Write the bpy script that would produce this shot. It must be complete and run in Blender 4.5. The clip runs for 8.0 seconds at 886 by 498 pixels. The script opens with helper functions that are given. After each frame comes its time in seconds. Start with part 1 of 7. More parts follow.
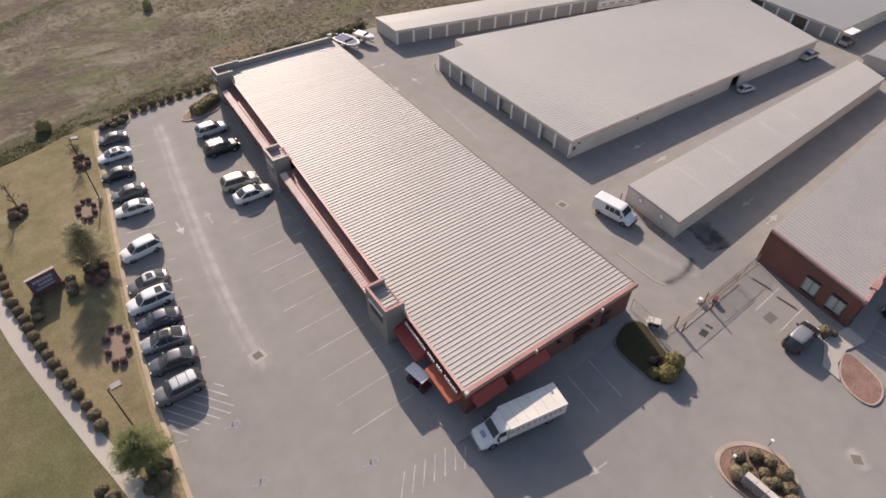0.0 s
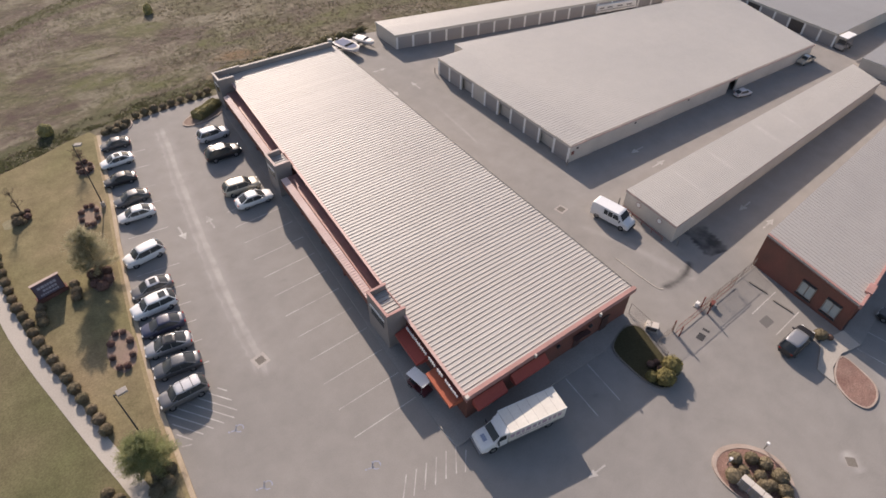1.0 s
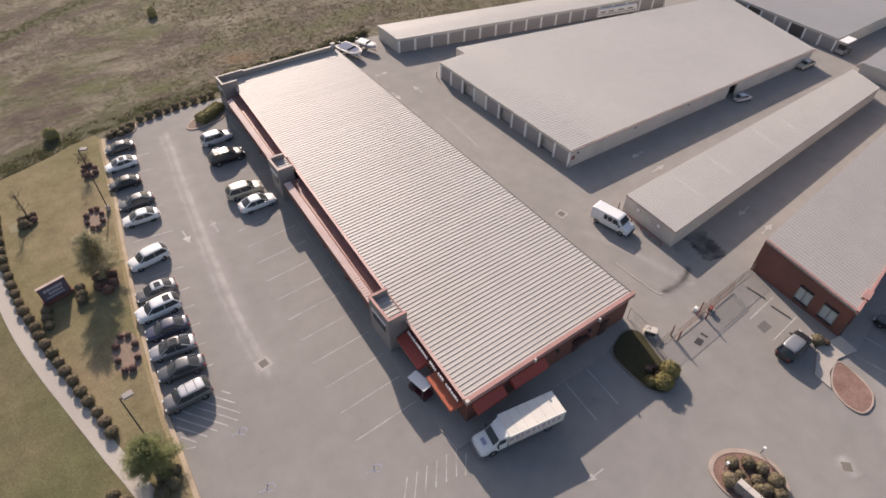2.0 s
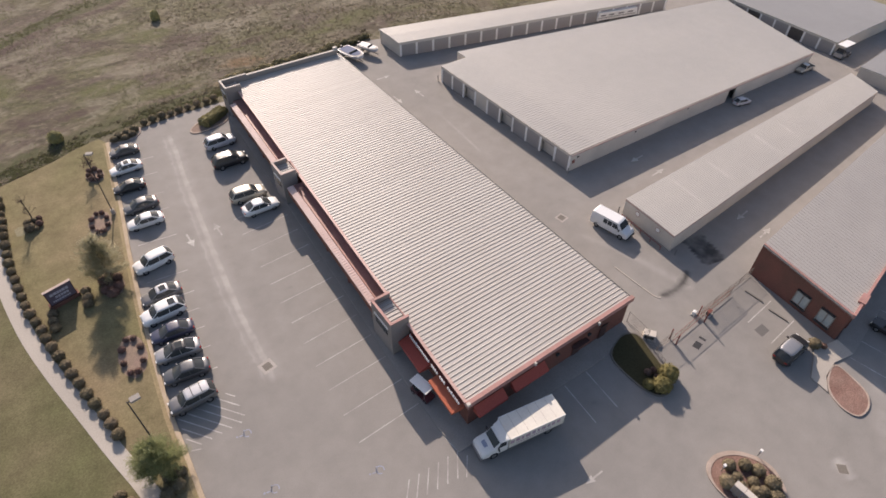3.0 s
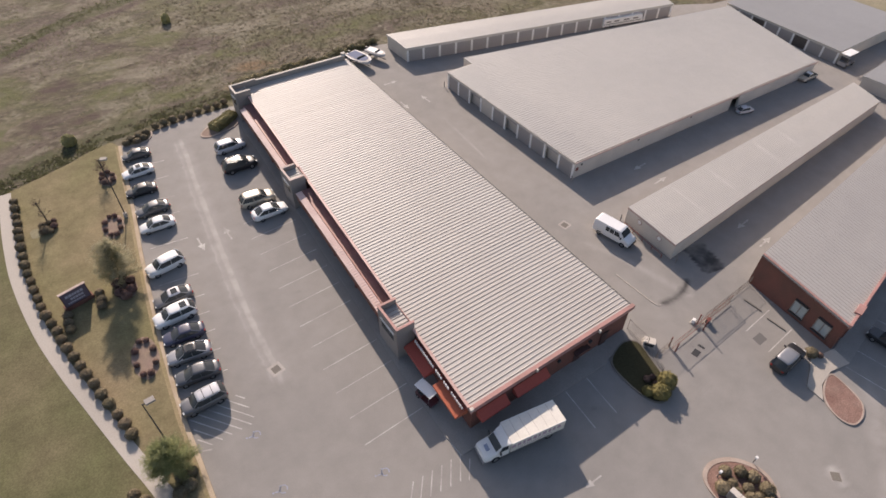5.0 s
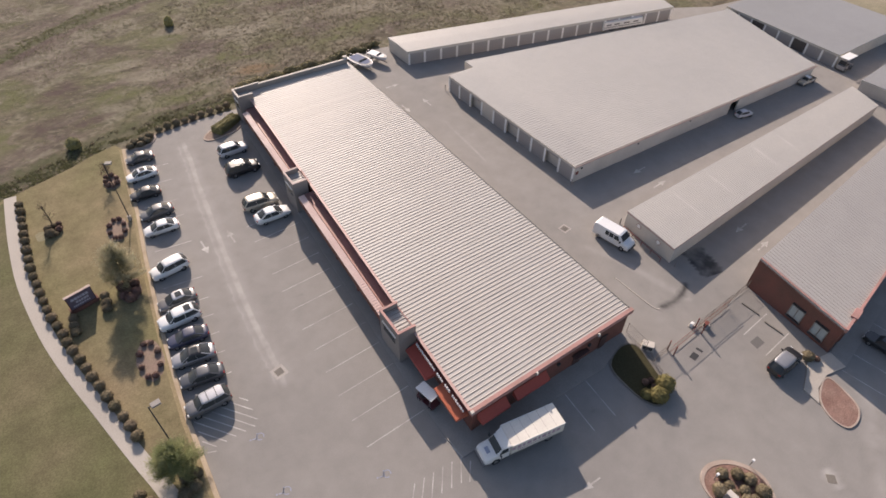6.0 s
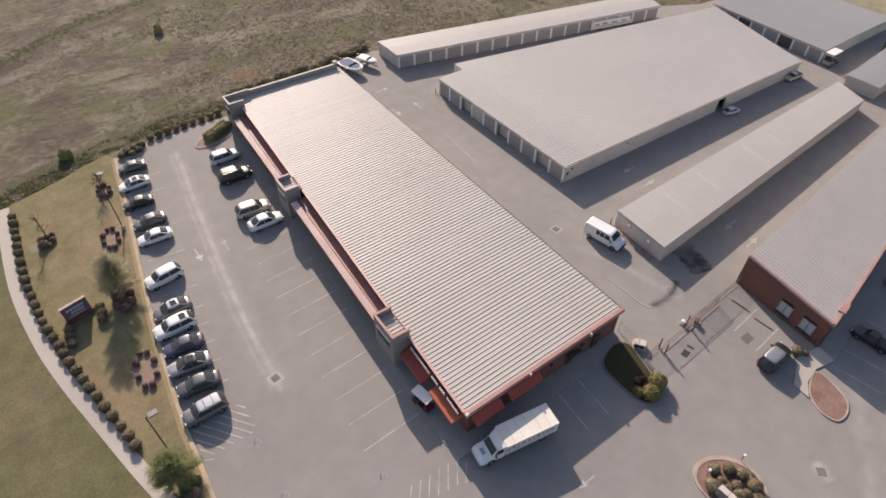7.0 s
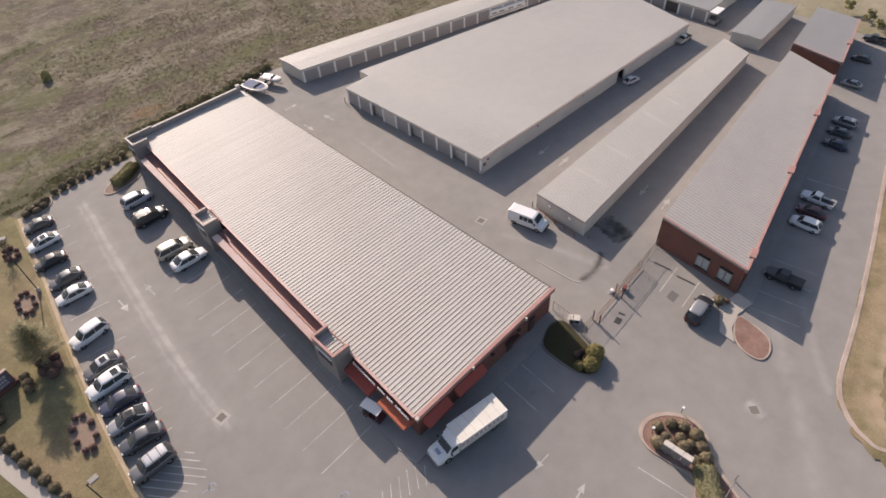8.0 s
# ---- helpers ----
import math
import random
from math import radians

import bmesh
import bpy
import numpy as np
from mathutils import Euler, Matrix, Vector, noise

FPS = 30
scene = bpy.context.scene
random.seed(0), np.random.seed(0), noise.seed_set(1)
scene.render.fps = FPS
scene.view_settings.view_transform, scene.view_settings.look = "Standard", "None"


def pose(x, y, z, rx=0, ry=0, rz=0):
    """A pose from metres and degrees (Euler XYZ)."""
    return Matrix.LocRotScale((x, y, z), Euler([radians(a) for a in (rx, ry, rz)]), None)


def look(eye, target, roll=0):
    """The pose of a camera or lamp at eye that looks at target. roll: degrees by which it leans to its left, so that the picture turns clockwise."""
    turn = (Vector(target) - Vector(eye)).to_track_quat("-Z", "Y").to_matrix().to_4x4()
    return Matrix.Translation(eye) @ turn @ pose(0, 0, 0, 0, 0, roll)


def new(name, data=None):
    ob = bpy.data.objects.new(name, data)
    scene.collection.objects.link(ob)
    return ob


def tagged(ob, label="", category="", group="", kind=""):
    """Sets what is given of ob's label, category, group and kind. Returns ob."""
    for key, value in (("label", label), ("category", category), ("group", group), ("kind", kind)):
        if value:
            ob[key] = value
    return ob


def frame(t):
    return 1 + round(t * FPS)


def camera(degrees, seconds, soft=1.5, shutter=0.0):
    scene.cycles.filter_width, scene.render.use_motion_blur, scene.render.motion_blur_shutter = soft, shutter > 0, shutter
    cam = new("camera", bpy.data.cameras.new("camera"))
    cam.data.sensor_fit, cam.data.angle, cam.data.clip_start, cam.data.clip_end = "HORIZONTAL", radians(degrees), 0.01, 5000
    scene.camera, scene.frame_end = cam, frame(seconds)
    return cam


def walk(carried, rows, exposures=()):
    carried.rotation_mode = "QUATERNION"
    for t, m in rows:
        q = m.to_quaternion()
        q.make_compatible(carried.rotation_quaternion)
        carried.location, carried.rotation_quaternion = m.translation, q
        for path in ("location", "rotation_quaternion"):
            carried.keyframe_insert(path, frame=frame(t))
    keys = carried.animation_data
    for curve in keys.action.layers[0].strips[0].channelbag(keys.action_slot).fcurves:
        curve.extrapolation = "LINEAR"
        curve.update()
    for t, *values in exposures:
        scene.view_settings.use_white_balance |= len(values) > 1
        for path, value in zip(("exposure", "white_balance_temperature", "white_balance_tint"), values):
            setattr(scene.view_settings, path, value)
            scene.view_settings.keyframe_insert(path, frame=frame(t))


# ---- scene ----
# the camera and its path
cam = camera(73.5, 8.0, soft=1.65)
ROWS = [
    (0, -18.716, -22.254, 48.173, -35.071, -44.711, -0.490),
    (0.5, -18.800, -22.271, 48.625, -35.143, -44.710, -0.498),
    (1, -18.895, -22.259, 49.093, -35.213, -44.739, -0.486),
    (1.5, -18.889, -22.304, 49.557, -35.055, -44.770, -0.513),
    (3, -19.103, -22.407, 50.928, -34.929, -44.888, -0.505),
    (3.5, -19.182, -22.537, 51.434, -34.639, -44.855, -0.520),
    (4, -19.246, -22.515, 51.915, -34.568, -45.005, -0.538),
    (4.5, -19.318, -22.538, 52.324, -34.387, -45.096, -0.592),
    (6, -19.543, -22.596, 53.673, -34.181, -45.265, -0.669),
    (6.5, -19.574, -22.674, 54.187, -34.086, -45.341, -0.571),
    (7, -19.273, -22.825, 54.496, -35.331, -45.382, -0.141),
    (7.5, -18.300, -23.440, 54.571, -39.920, -45.307, 1.239),
    (8, -17.265, -24.212, 55.542, -45.440, -45.989, 2.779),
]
walk(cam, [(t, pose(x, y, z, 90 + p, r, w)) for t, x, y, z, w, p, r in ROWS], [(0, 0.89, 6780, 18.5), (8, 0.89, 6780, 18.5)])

# world, sun, exposure
SUN_FLAT = Vector((0.53, 2.0, 0))
SUN_ELEV = math.atan2(1.0, SUN_FLAT.length)
world = bpy.data.worlds.new("sky")
scene.world = world
world.use_nodes = True
wn = world.node_tree.nodes
wl = world.node_tree.links
sky = wn.new("ShaderNodeTexSky")
sky.sky_type = "NISHITA"
sky.sun_disc = False
sky.sun_elevation = SUN_ELEV
sky.sun_rotation = math.atan2(SUN_FLAT.x, SUN_FLAT.y)
sky.dust_density = 1.5
sky.ozone_density = 0.6
wn["Background"].inputs[1].default_value = 0.086
wl.new(sky.outputs[0], wn["Background"].inputs[0])
sun = new("sun", bpy.data.lights.new("sun", "SUN"))
sun.data.energy = 3.62
sun.data.angle = radians(0.55)
sun.data.color = (1.0, 0.90, 0.78)
sun.matrix_world = look((SUN_FLAT.x * 40, SUN_FLAT.y * 40, 40), (0, 0, 0))


# ---------------------------------------------------------------- materials
def mat(name, col, rough=0.8, vary=0.12, scale=1.0, bump=0.15, metal=0.0, col2=None, big=0.08, spec=0.3, island=0.0, mid=0.0, thin=0.0):
    """A surface with grain at two scales: col is its base, col2 what the large stains lean to."""
    m = bpy.data.materials.new(name)
    m.use_nodes = True
    n, l = m.node_tree.nodes, m.node_tree.links
    b = n["Principled BSDF"]
    b.inputs["Roughness"].default_value = rough
    b.inputs["Metallic"].default_value = metal
    b.inputs["Specular IOR Level"].default_value = spec
    tc = n.new("ShaderNodeTexCoord")
    gp = n.new("ShaderNodeNewGeometry")
    fine = n.new("ShaderNodeTexNoise")
    fine.inputs["Scale"].default_value = 9.0 * scale
    fine.inputs["Detail"].default_value = 6
    wide = n.new("ShaderNodeTexNoise")
    wide.inputs["Scale"].default_value = big
    wide.inputs["Detail"].default_value = 5
    l.new(gp.outputs["Position"], fine.inputs["Vector"])
    l.new(gp.outputs["Position"], wide.inputs["Vector"])
    ramp = n.new("ShaderNodeMapRange")
    ramp.inputs["From Min"].default_value, ramp.inputs["From Max"].default_value = 0.35, 0.68
    l.new(wide.outputs["Fac"], ramp.inputs["Value"])
    mix = n.new("ShaderNodeMix")
    mix.data_type = "RGBA"
    mix.inputs[6].default_value = (*col, 1)
    mix.inputs[7].default_value = (*(col2 or [c * 0.86 for c in col]), 1)
    l.new(ramp.outputs["Result"], mix.inputs[0])
    hsv = n.new("ShaderNodeHueSaturation")
    val = n.new("ShaderNodeMapRange")
    val.inputs["From Min"].default_value, val.inputs["From Max"].default_value = 0.25, 0.75
    val.inputs["To Min"].default_value, val.inputs["To Max"].default_value = 1 - vary, 1 + vary
    l.new(fine.outputs["Fac"], val.inputs["Value"])
    source = val.outputs["Result"]
    if mid:
        patch = n.new("ShaderNodeTexNoise")
        patch.inputs["Scale"].default_value = 0.42
        patch.inputs["Detail"].default_value = 7
        patch.inputs["Roughness"].default_value = 0.62
        l.new(gp.outputs["Position"], patch.inputs["Vector"])
        pr = n.new("ShaderNodeMapRange")
        pr.inputs["From Min"].default_value, pr.inputs["From Max"].default_value = 0.3, 0.7
        pr.inputs["To Min"].default_value, pr.inputs["To Max"].default_value = 1 - mid, 1 + mid
        l.new(patch.outputs["Fac"], pr.inputs["Value"])
        pm = n.new("ShaderNodeMath")
        pm.operation = "MULTIPLY"
        l.new(source, pm.inputs[0])
        l.new(pr.outputs["Result"], pm.inputs[1])
        source = pm.outputs[0]
    if island:
        oi = n.new("ShaderNodeObjectInfo")
        rnd = n.new("ShaderNodeMapRange")
        rnd.inputs["To Min"].default_value, rnd.inputs["To Max"].default_value = 1 - island, 1 + island
        l.new(oi.outputs["Random"], rnd.inputs["Value"])
        mul = n.new("ShaderNodeMath")
        mul.operation = "MULTIPLY"
        l.new(source, mul.inputs[0])
        l.new(rnd.outputs["Result"], mul.inputs[1])
        source = mul.outputs[0]
    l.new(source, hsv.inputs["Value"])
    l.new(mix.outputs[2], hsv.inputs["Color"])
    l.new(hsv.outputs["Color"], b.inputs["Base Color"])
    if thin:
        leaf = n.new("ShaderNodeBsdfTranslucent")
        l.new(hsv.outputs["Color"], leaf.inputs["Color"])
        both = n.new("ShaderNodeMixShader")
        both.inputs[0].default_value = thin
        l.new(b.outputs[0], both.inputs[1])
        l.new(leaf.outputs[0], both.inputs[2])
        l.new(both.outputs[0], n["Material Output"].inputs["Surface"])
    if bump:
        bp = n.new("ShaderNodeBump")
        bp.inputs["Strength"].default_value = bump
        bp.inputs["Distance"].default_value = 0.03
        l.new(fine.outputs["Fac"], bp.inputs["Height"])
        l.new(bp.outputs["Normal"], b.inputs["Normal"])
    return m


def paint(name, col, rough=0.28, metal=0.0):
    """Car paint: a clear coat over colour, with a little dust."""
    m = mat(name, col, rough=0.45, vary=0.04, scale=0.6, bump=0.0, metal=metal, spec=0.5)
    b = m.node_tree.nodes["Principled BSDF"]
    b.inputs["Coat Weight"].default_value = 0.6
    b.inputs["Coat Roughness"].default_value = 0.12
    return m


ASPHALT = dict(col=(0.272, 0.254, 0.234), rough=0.92, vary=0.13, scale=1.4, bump=0.25, col2=(0.238, 0.224, 0.208), big=0.045, mid=0.08)
M_ASPHALT = mat("asphalt", **ASPHALT)
M_ASPHALT_DARK = mat("asphalt_patch", (0.15, 0.142, 0.136), 0.9, 0.12, 1.4, 0.25)
M_COLLAR = mat("drain_collar", (0.38, 0.345, 0.315), 0.9, 0.16, 1.0, 0.2, mid=0.12)
M_CONCRETE = mat("concrete", (0.44, 0.40, 0.35), 0.9, 0.10, 0.8, 0.15)
M_KERB = mat("kerb_concrete", (0.46, 0.37, 0.27), 0.9, 0.14, 0.8, 0.2, col2=(0.36, 0.28, 0.19), big=0.4)
M_DIRT = mat("dry_soil", (0.30, 0.23, 0.14), 0.95, 0.2, 0.6, 0.4, col2=(0.24, 0.20, 0.10), big=0.3)
M_LINE = mat("road_paint", (0.48, 0.46, 0.43), 0.8, 0.2, 1.2, 0.0, col2=(0.30, 0.28, 0.26), big=0.7, mid=0.1)
M_LINE_BLUE = mat("faded_blue_paint", (0.30, 0.33, 0.42), 0.85, 0.2, 1.2, 0.0, col2=(0.27, 0.28, 0.32), big=0.9)
M_LAWN_WEST = mat("shaggy_lawn", (0.118, 0.116, 0.058), 0.95, 0.24, 0.7, 0.5, col2=(0.150, 0.130, 0.076), big=0.12, spec=0.1, mid=0.18)
M_LAWN = mat("mown_lawn", (0.168, 0.152, 0.078), 0.95, 0.22, 0.7, 0.5, col2=(0.228, 0.180, 0.110), big=0.075, spec=0.1, mid=0.2)


def field_material(name="rough_field"):
    """Rough pasture: straw, brown and olive patches that blend at three scales."""
    m = bpy.data.materials.new(name)
    m.use_nodes = True
    n, l = m.node_tree.nodes, m.node_tree.links
    b = n["Principled BSDF"]
    b.inputs["Roughness"].default_value = 0.97
    b.inputs["Specular IOR Level"].default_value = 0.1
    gp = n.new("ShaderNodeNewGeometry")
    flat = n.new("ShaderNodeVectorMath")
    flat.operation = "MULTIPLY"
    flat.inputs[1].default_value = (0.85, 1.12, 0)
    l.new(gp.outputs["Position"], flat.inputs[0])
    last = None
    for scale, detail, lo, hi, a, c in ((0.045, 4, 0.46, 0.56, (0.152, 0.128, 0.094), (0.108, 0.084, 0.072)), (0.060, 5, 0.47, 0.58, None, (0.112, 0.110, 0.058)), (0.11, 6, 0.50, 0.60, None, (0.198, 0.176, 0.132)), (0.17, 6, 0.52, 0.64, None, (0.074, 0.061, 0.046)), (0.45, 7, 0.52, 0.66, None, (0.080, 0.075, 0.047)), (0.8, 7, 0.55, 0.68, None, (0.215, 0.19, 0.14))):
        t = n.new("ShaderNodeTexNoise")
        t.inputs["Scale"].default_value, t.inputs["Detail"].default_value = scale, detail
        t.inputs["Roughness"].default_value = 0.62
        t.inputs["Distortion"].default_value = 0.6
        l.new(flat.outputs["Vector"], t.inputs["Vector"])
        r = n.new("ShaderNodeMapRange")
        r.inputs["From Min"].default_value, r.inputs["From Max"].default_value = lo, hi
        r.inputs["To Max"].default_value = 0.8
        l.new(t.outputs["Fac"], r.inputs["Value"])
        x = n.new("ShaderNodeMix")
        x.data_type = "RGBA"
        l.new(r.outputs["Result"], x.inputs[0])
        if last is None:
            x.inputs[6].default_value = (*a, 1)
        else:
            l.new(last.outputs[2], x.inputs[6])
        x.inputs[7].default_value = (*c, 1)
        last = x
    f = n.new("ShaderNodeTexNoise")
    f.inputs["Scale"].default_value, f.inputs["Detail"].default_value = 1.1, 6
    l.new(gp.outputs["Position"], f.inputs["Vector"])
    v = n.new("ShaderNodeMapRange")
    v.inputs["From Min"].default_value, v.inputs["From Max"].default_value = 0.3, 0.7
    v.inputs["To Min"].default_value, v.inputs["To Max"].default_value = 0.82, 1.18
    l.new(f.outputs["Fac"], v.inputs["Value"])
    h = n.new("ShaderNodeHueSaturation")
    l.new(v.outputs["Result"], h.inputs["Value"])
    l.new(last.outputs[2], h.inputs["Color"])
    l.new(h.outputs["Color"], b.inputs["Base Color"])
    bp = n.new("ShaderNodeBump")
    bp.inputs["Strength"].default_value, bp.inputs["Distance"].default_value = 0.5, 0.2
    l.new(f.outputs["Fac"], bp.inputs["Height"])
    l.new(bp.outputs["Normal"], b.inputs["Normal"])
    return m


M_FIELD = field_material()


def stain_material(name, col, strength, under=None):
    """The material below, blended into a stain that thins out towards its edges and breaks up in noise."""
    m = mat(name, **under) if under else field_material(name)
    n, l = m.node_tree.nodes, m.node_tree.links
    b = n["Principled BSDF"]
    uv = n.new("ShaderNodeUVMap")
    sep = n.new("ShaderNodeSeparateXYZ")
    l.new(uv.outputs["UV"], sep.inputs[0])
    fall = n.new("ShaderNodeMapRange")
    fall.interpolation_type = "SMOOTHSTEP"
    fall.inputs["From Min"].default_value, fall.inputs["From Max"].default_value = 0.0, 1.0
    l.new(sep.outputs["X"], fall.inputs["Value"])
    gp = n.new("ShaderNodeNewGeometry")
    t = n.new("ShaderNodeTexNoise")
    t.inputs["Scale"].default_value, t.inputs["Detail"].default_value = 0.5, 7
    l.new(gp.outputs["Position"], t.inputs["Vector"])
    r = n.new("ShaderNodeMapRange")
    r.inputs["From Min"].default_value, r.inputs["From Max"].default_value = 0.3, 0.62
    r.inputs["To Min"].default_value, r.inputs["To Max"].default_value = 0.2 * strength, strength
    l.new(t.outputs["Fac"], r.inputs["Value"])
    k = n.new("ShaderNodeMath")
    k.operation = "MULTIPLY"
    l.new(fall.outputs["Result"], k.inputs[0])
    l.new(r.outputs["Result"], k.inputs[1])
    x = n.new("ShaderNodeMix")
    x.data_type = "RGBA"
    l.new(k.outputs[0], x.inputs[0])
    l.new(b.inputs["Base Color"].links[0].from_socket, x.inputs[6])
    x.inputs[7].default_value = (*col, 1)
    l.new(x.outputs[2], b.inputs["Base Color"])
    return m


VERGE = dict(col=(0.165, 0.145, 0.075), rough=0.95, vary=0.2, scale=0.7, bump=0.5, col2=(0.30, 0.225, 0.145), big=0.3, spec=0.1, mid=0.2)
ROOF_GREY = dict(col=(0.412, 0.391, 0.362), rough=0.6, vary=0.04, scale=0.4, bump=0.0, col2=(0.380, 0.362, 0.337), big=0.06, spec=0.3, mid=0.03)
M_STAIN = stain_material("pale_stain", (0.40, 0.375, 0.35), 0.9, ASPHALT)
M_STAIN_FAINT = stain_material("faint_stain", (0.37, 0.345, 0.32), 0.5, ASPHALT)
M_STAIN_SAND = stain_material("sandy_soil", (0.40, 0.31, 0.21), 0.95, VERGE)
M_STAIN_BLACK = stain_material("near_black_stain", (0.055, 0.052, 0.05), 1.0, ASPHALT)
M_STAIN_DARK = stain_material("oil_stain", (0.12, 0.115, 0.11), 0.5, ASPHALT)
M_STAIN_ROOF = stain_material("roof_wear", (0.54, 0.515, 0.485), 0.95, ROOF_GREY)
M_PATCH_GREEN = stain_material("green_pasture", (0.108, 0.110, 0.052), 1.0)
M_DITCH_BED = stain_material("ditch_growth", (0.078, 0.081, 0.042), 1.0)
M_PATCH_BROWN = stain_material("mauve_brown_grass", (0.088, 0.064, 0.056), 1.0)
M_PATCH_STRAW = stain_material("bleached_grass", (0.225, 0.200, 0.152), 0.9)
M_PATCH_RUST = stain_material("rusty_grass", (0.185, 0.122, 0.07), 0.9)
M_VERGE = mat("worn_verge", **VERGE)
M_PALE_SOIL = mat("pale_soil", (0.30, 0.26, 0.19), 0.95, 0.2, 0.4, 0.3, col2=(0.20, 0.19, 0.115), big=0.05, spec=0.1, mid=0.15)
# darkened copy of the lawn, with the bed's shade in its colour
M_SHADE_LAWN = mat("shaded_bed_grass", (0.064, 0.058, 0.032), 0.95, 0.25, 0.8, 0.5, spec=0.1)
M_MULCH = mat("red_mulch", (0.205, 0.118, 0.094), 0.95, 0.4, 1.0, 0.8, col2=(0.26, 0.17, 0.14), big=0.6, mid=0.2)
M_RING = mat("ring_mulch", (0.25, 0.18, 0.145), 0.95, 0.3, 1.5, 0.6, col2=(0.25, 0.19, 0.14), big=0.6, mid=0.12)
M_KERB_PALE = mat("island_kerb", (0.42, 0.345, 0.295), 0.9, 0.14, 0.8, 0.2, col2=(0.35, 0.275, 0.225), big=0.4, mid=0.1)
# seam dirt and the ribs' shade, both put into one brown
M_SEAM_SHADE = mat("stained_shaded_seam", (0.345, 0.285, 0.235), 0.8, 0.15, 0.6, 0.0)
M_ROOF = mat("galvanised_roof", (0.445, 0.42, 0.387), 0.58, 0.03, 0.3, 0.0, metal=0.03, col2=(0.42, 0.391, 0.356), big=0.10, spec=0.43, island=0.035)
# roof tone with rib shadow and a little seam dirt in its colour
M_ROOF_RIB_SHADE = mat("rib_shade_grime", (0.405, 0.37, 0.33), 0.53, 0.1, 0.5, 0.0, col2=(0.43, 0.395, 0.35), big=0.2, island=0.10)
M_ROOF_OLD = mat("dull_roof", (0.262, 0.26, 0.26), 0.6, 0.04, 0.4, 0.0, col2=(0.24, 0.238, 0.236), big=0.06, spec=0.3, mid=0.03)
M_ROOF_SHOP = mat("office_roof", (0.365, 0.345, 0.322), 0.62, 0.04, 0.4, 0.0, col2=(0.335, 0.317, 0.298), big=0.06, spec=0.3, mid=0.03)
M_ROOF_GREY = mat("weathered_roof", **ROOF_GREY)
M_RED_TRIM = mat("red_trim", (0.42, 0.228, 0.205), 0.6, 0.1, 0.5, 0.05, col2=(0.33, 0.19, 0.165), big=0.4)
M_PINK = mat("faded_pink_trim", (0.45, 0.355, 0.32), 0.7, 0.1, 0.5, 0.05, col2=(0.40, 0.30, 0.265), big=0.4)
M_BRICK = mat("red_brick", (0.195, 0.080, 0.062), 0.9, 0.22, 1.6, 0.4, col2=(0.14, 0.072, 0.056), big=0.4)
M_CANOPY = mat("pale_canopy_red", (0.60, 0.45, 0.405), 0.6, 0.1, 0.5, 0.05, col2=(0.52, 0.355, 0.315), big=0.25)
M_FASCIA_CAP = mat("pink_fascia_cap", (0.54, 0.37, 0.33), 0.6, 0.1, 0.5, 0.05, col2=(0.47, 0.30, 0.265), big=0.25)
# darker copy of the concrete, for pavements that lie in shade
M_WALK = mat("shade_toned_concrete", (0.31, 0.288, 0.262), 0.9, 0.10, 0.8, 0.15, mid=0.08)
M_STUCCO = mat("grey_stucco", (0.275, 0.245, 0.228), 0.9, 0.08, 1.0, 0.2)
M_CREAM = mat("cream_wall", (0.56, 0.51, 0.45), 0.8, 0.06, 0.6, 0.1, col2=(0.48, 0.44, 0.39), big=0.3)
M_DOOR = mat("roll_door_steel", (0.335, 0.312, 0.30), 0.55, 0.06, 0.6, 0.0, metal=0.1)
M_BAY_SHADE = mat("painted_bay_shade", (0.10, 0.085, 0.075), 0.8, 0.2, 0.5, 0.1)
# awning canvas as it looks in shade, the shade put into the red
M_AWNING_SHADED = mat("shaded_canvas", (0.42, 0.095, 0.072), 0.85, 0.08, 0.8, 0.1)
M_BROWN = mat("brown_steel_door", (0.085, 0.045, 0.04), 0.6, 0.1, 0.8, 0.0)
# the same canvas as it looks in sun, lighter and more orange
M_AWNING_LIT = mat("sunlit_canvas", (0.43, 0.125, 0.072), 0.85, 0.08, 0.8, 0.1)
M_WHITE = mat("white_paint", (0.80, 0.78, 0.75), 0.5, 0.04, 0.6, 0.0)
M_CARGO = mat("aged_white_panel", (0.72, 0.68, 0.60), 0.5, 0.05, 0.6, 0.0, col2=(0.64, 0.60, 0.53), big=0.5)
M_FADED = mat("faded_lettering", (0.48, 0.34, 0.39), 0.6, 0.1, 0.6, 0.0)
M_LETTER = mat("white_letters", (0.88, 0.87, 0.86), 0.5, 0.03, 0.6, 0.0)
M_LETTER_DULL = mat("dull_letters", (0.42, 0.41, 0.47), 0.6, 0.1, 0.6, 0.0)
M_STEEL = mat("grey_steel", (0.28, 0.27, 0.26), 0.5, 0.1, 0.8, 0.0, metal=0.6)
M_FENCE = mat("tarnished_wire", (0.19, 0.165, 0.145), 0.7, 0.15, 0.8, 0.0, metal=0.2)
M_DARK = mat("dark_plastic", (0.05, 0.049, 0.05), 0.6, 0.1, 0.8, 0.0)
M_TYRE = mat("tyre_rubber", (0.025, 0.025, 0.026), 0.85, 0.1, 0.8, 0.0)
M_RIM = mat("alloy_rim", (0.32, 0.32, 0.32), 0.35, 0.05, 0.8, 0.0, metal=0.8)
M_GLASS = mat("car_glass", (0.055, 0.06, 0.062), 0.12, 0.05, 0.3, 0.0, spec=0.25)
M_PANE = mat("window_pane", (0.36, 0.40, 0.40), 0.15, 0.06, 0.3, 0.0, spec=0.6)
M_BOAT = mat("blue_grey_carpet", (0.16, 0.185, 0.27), 0.9, 0.15, 0.8, 0.0)
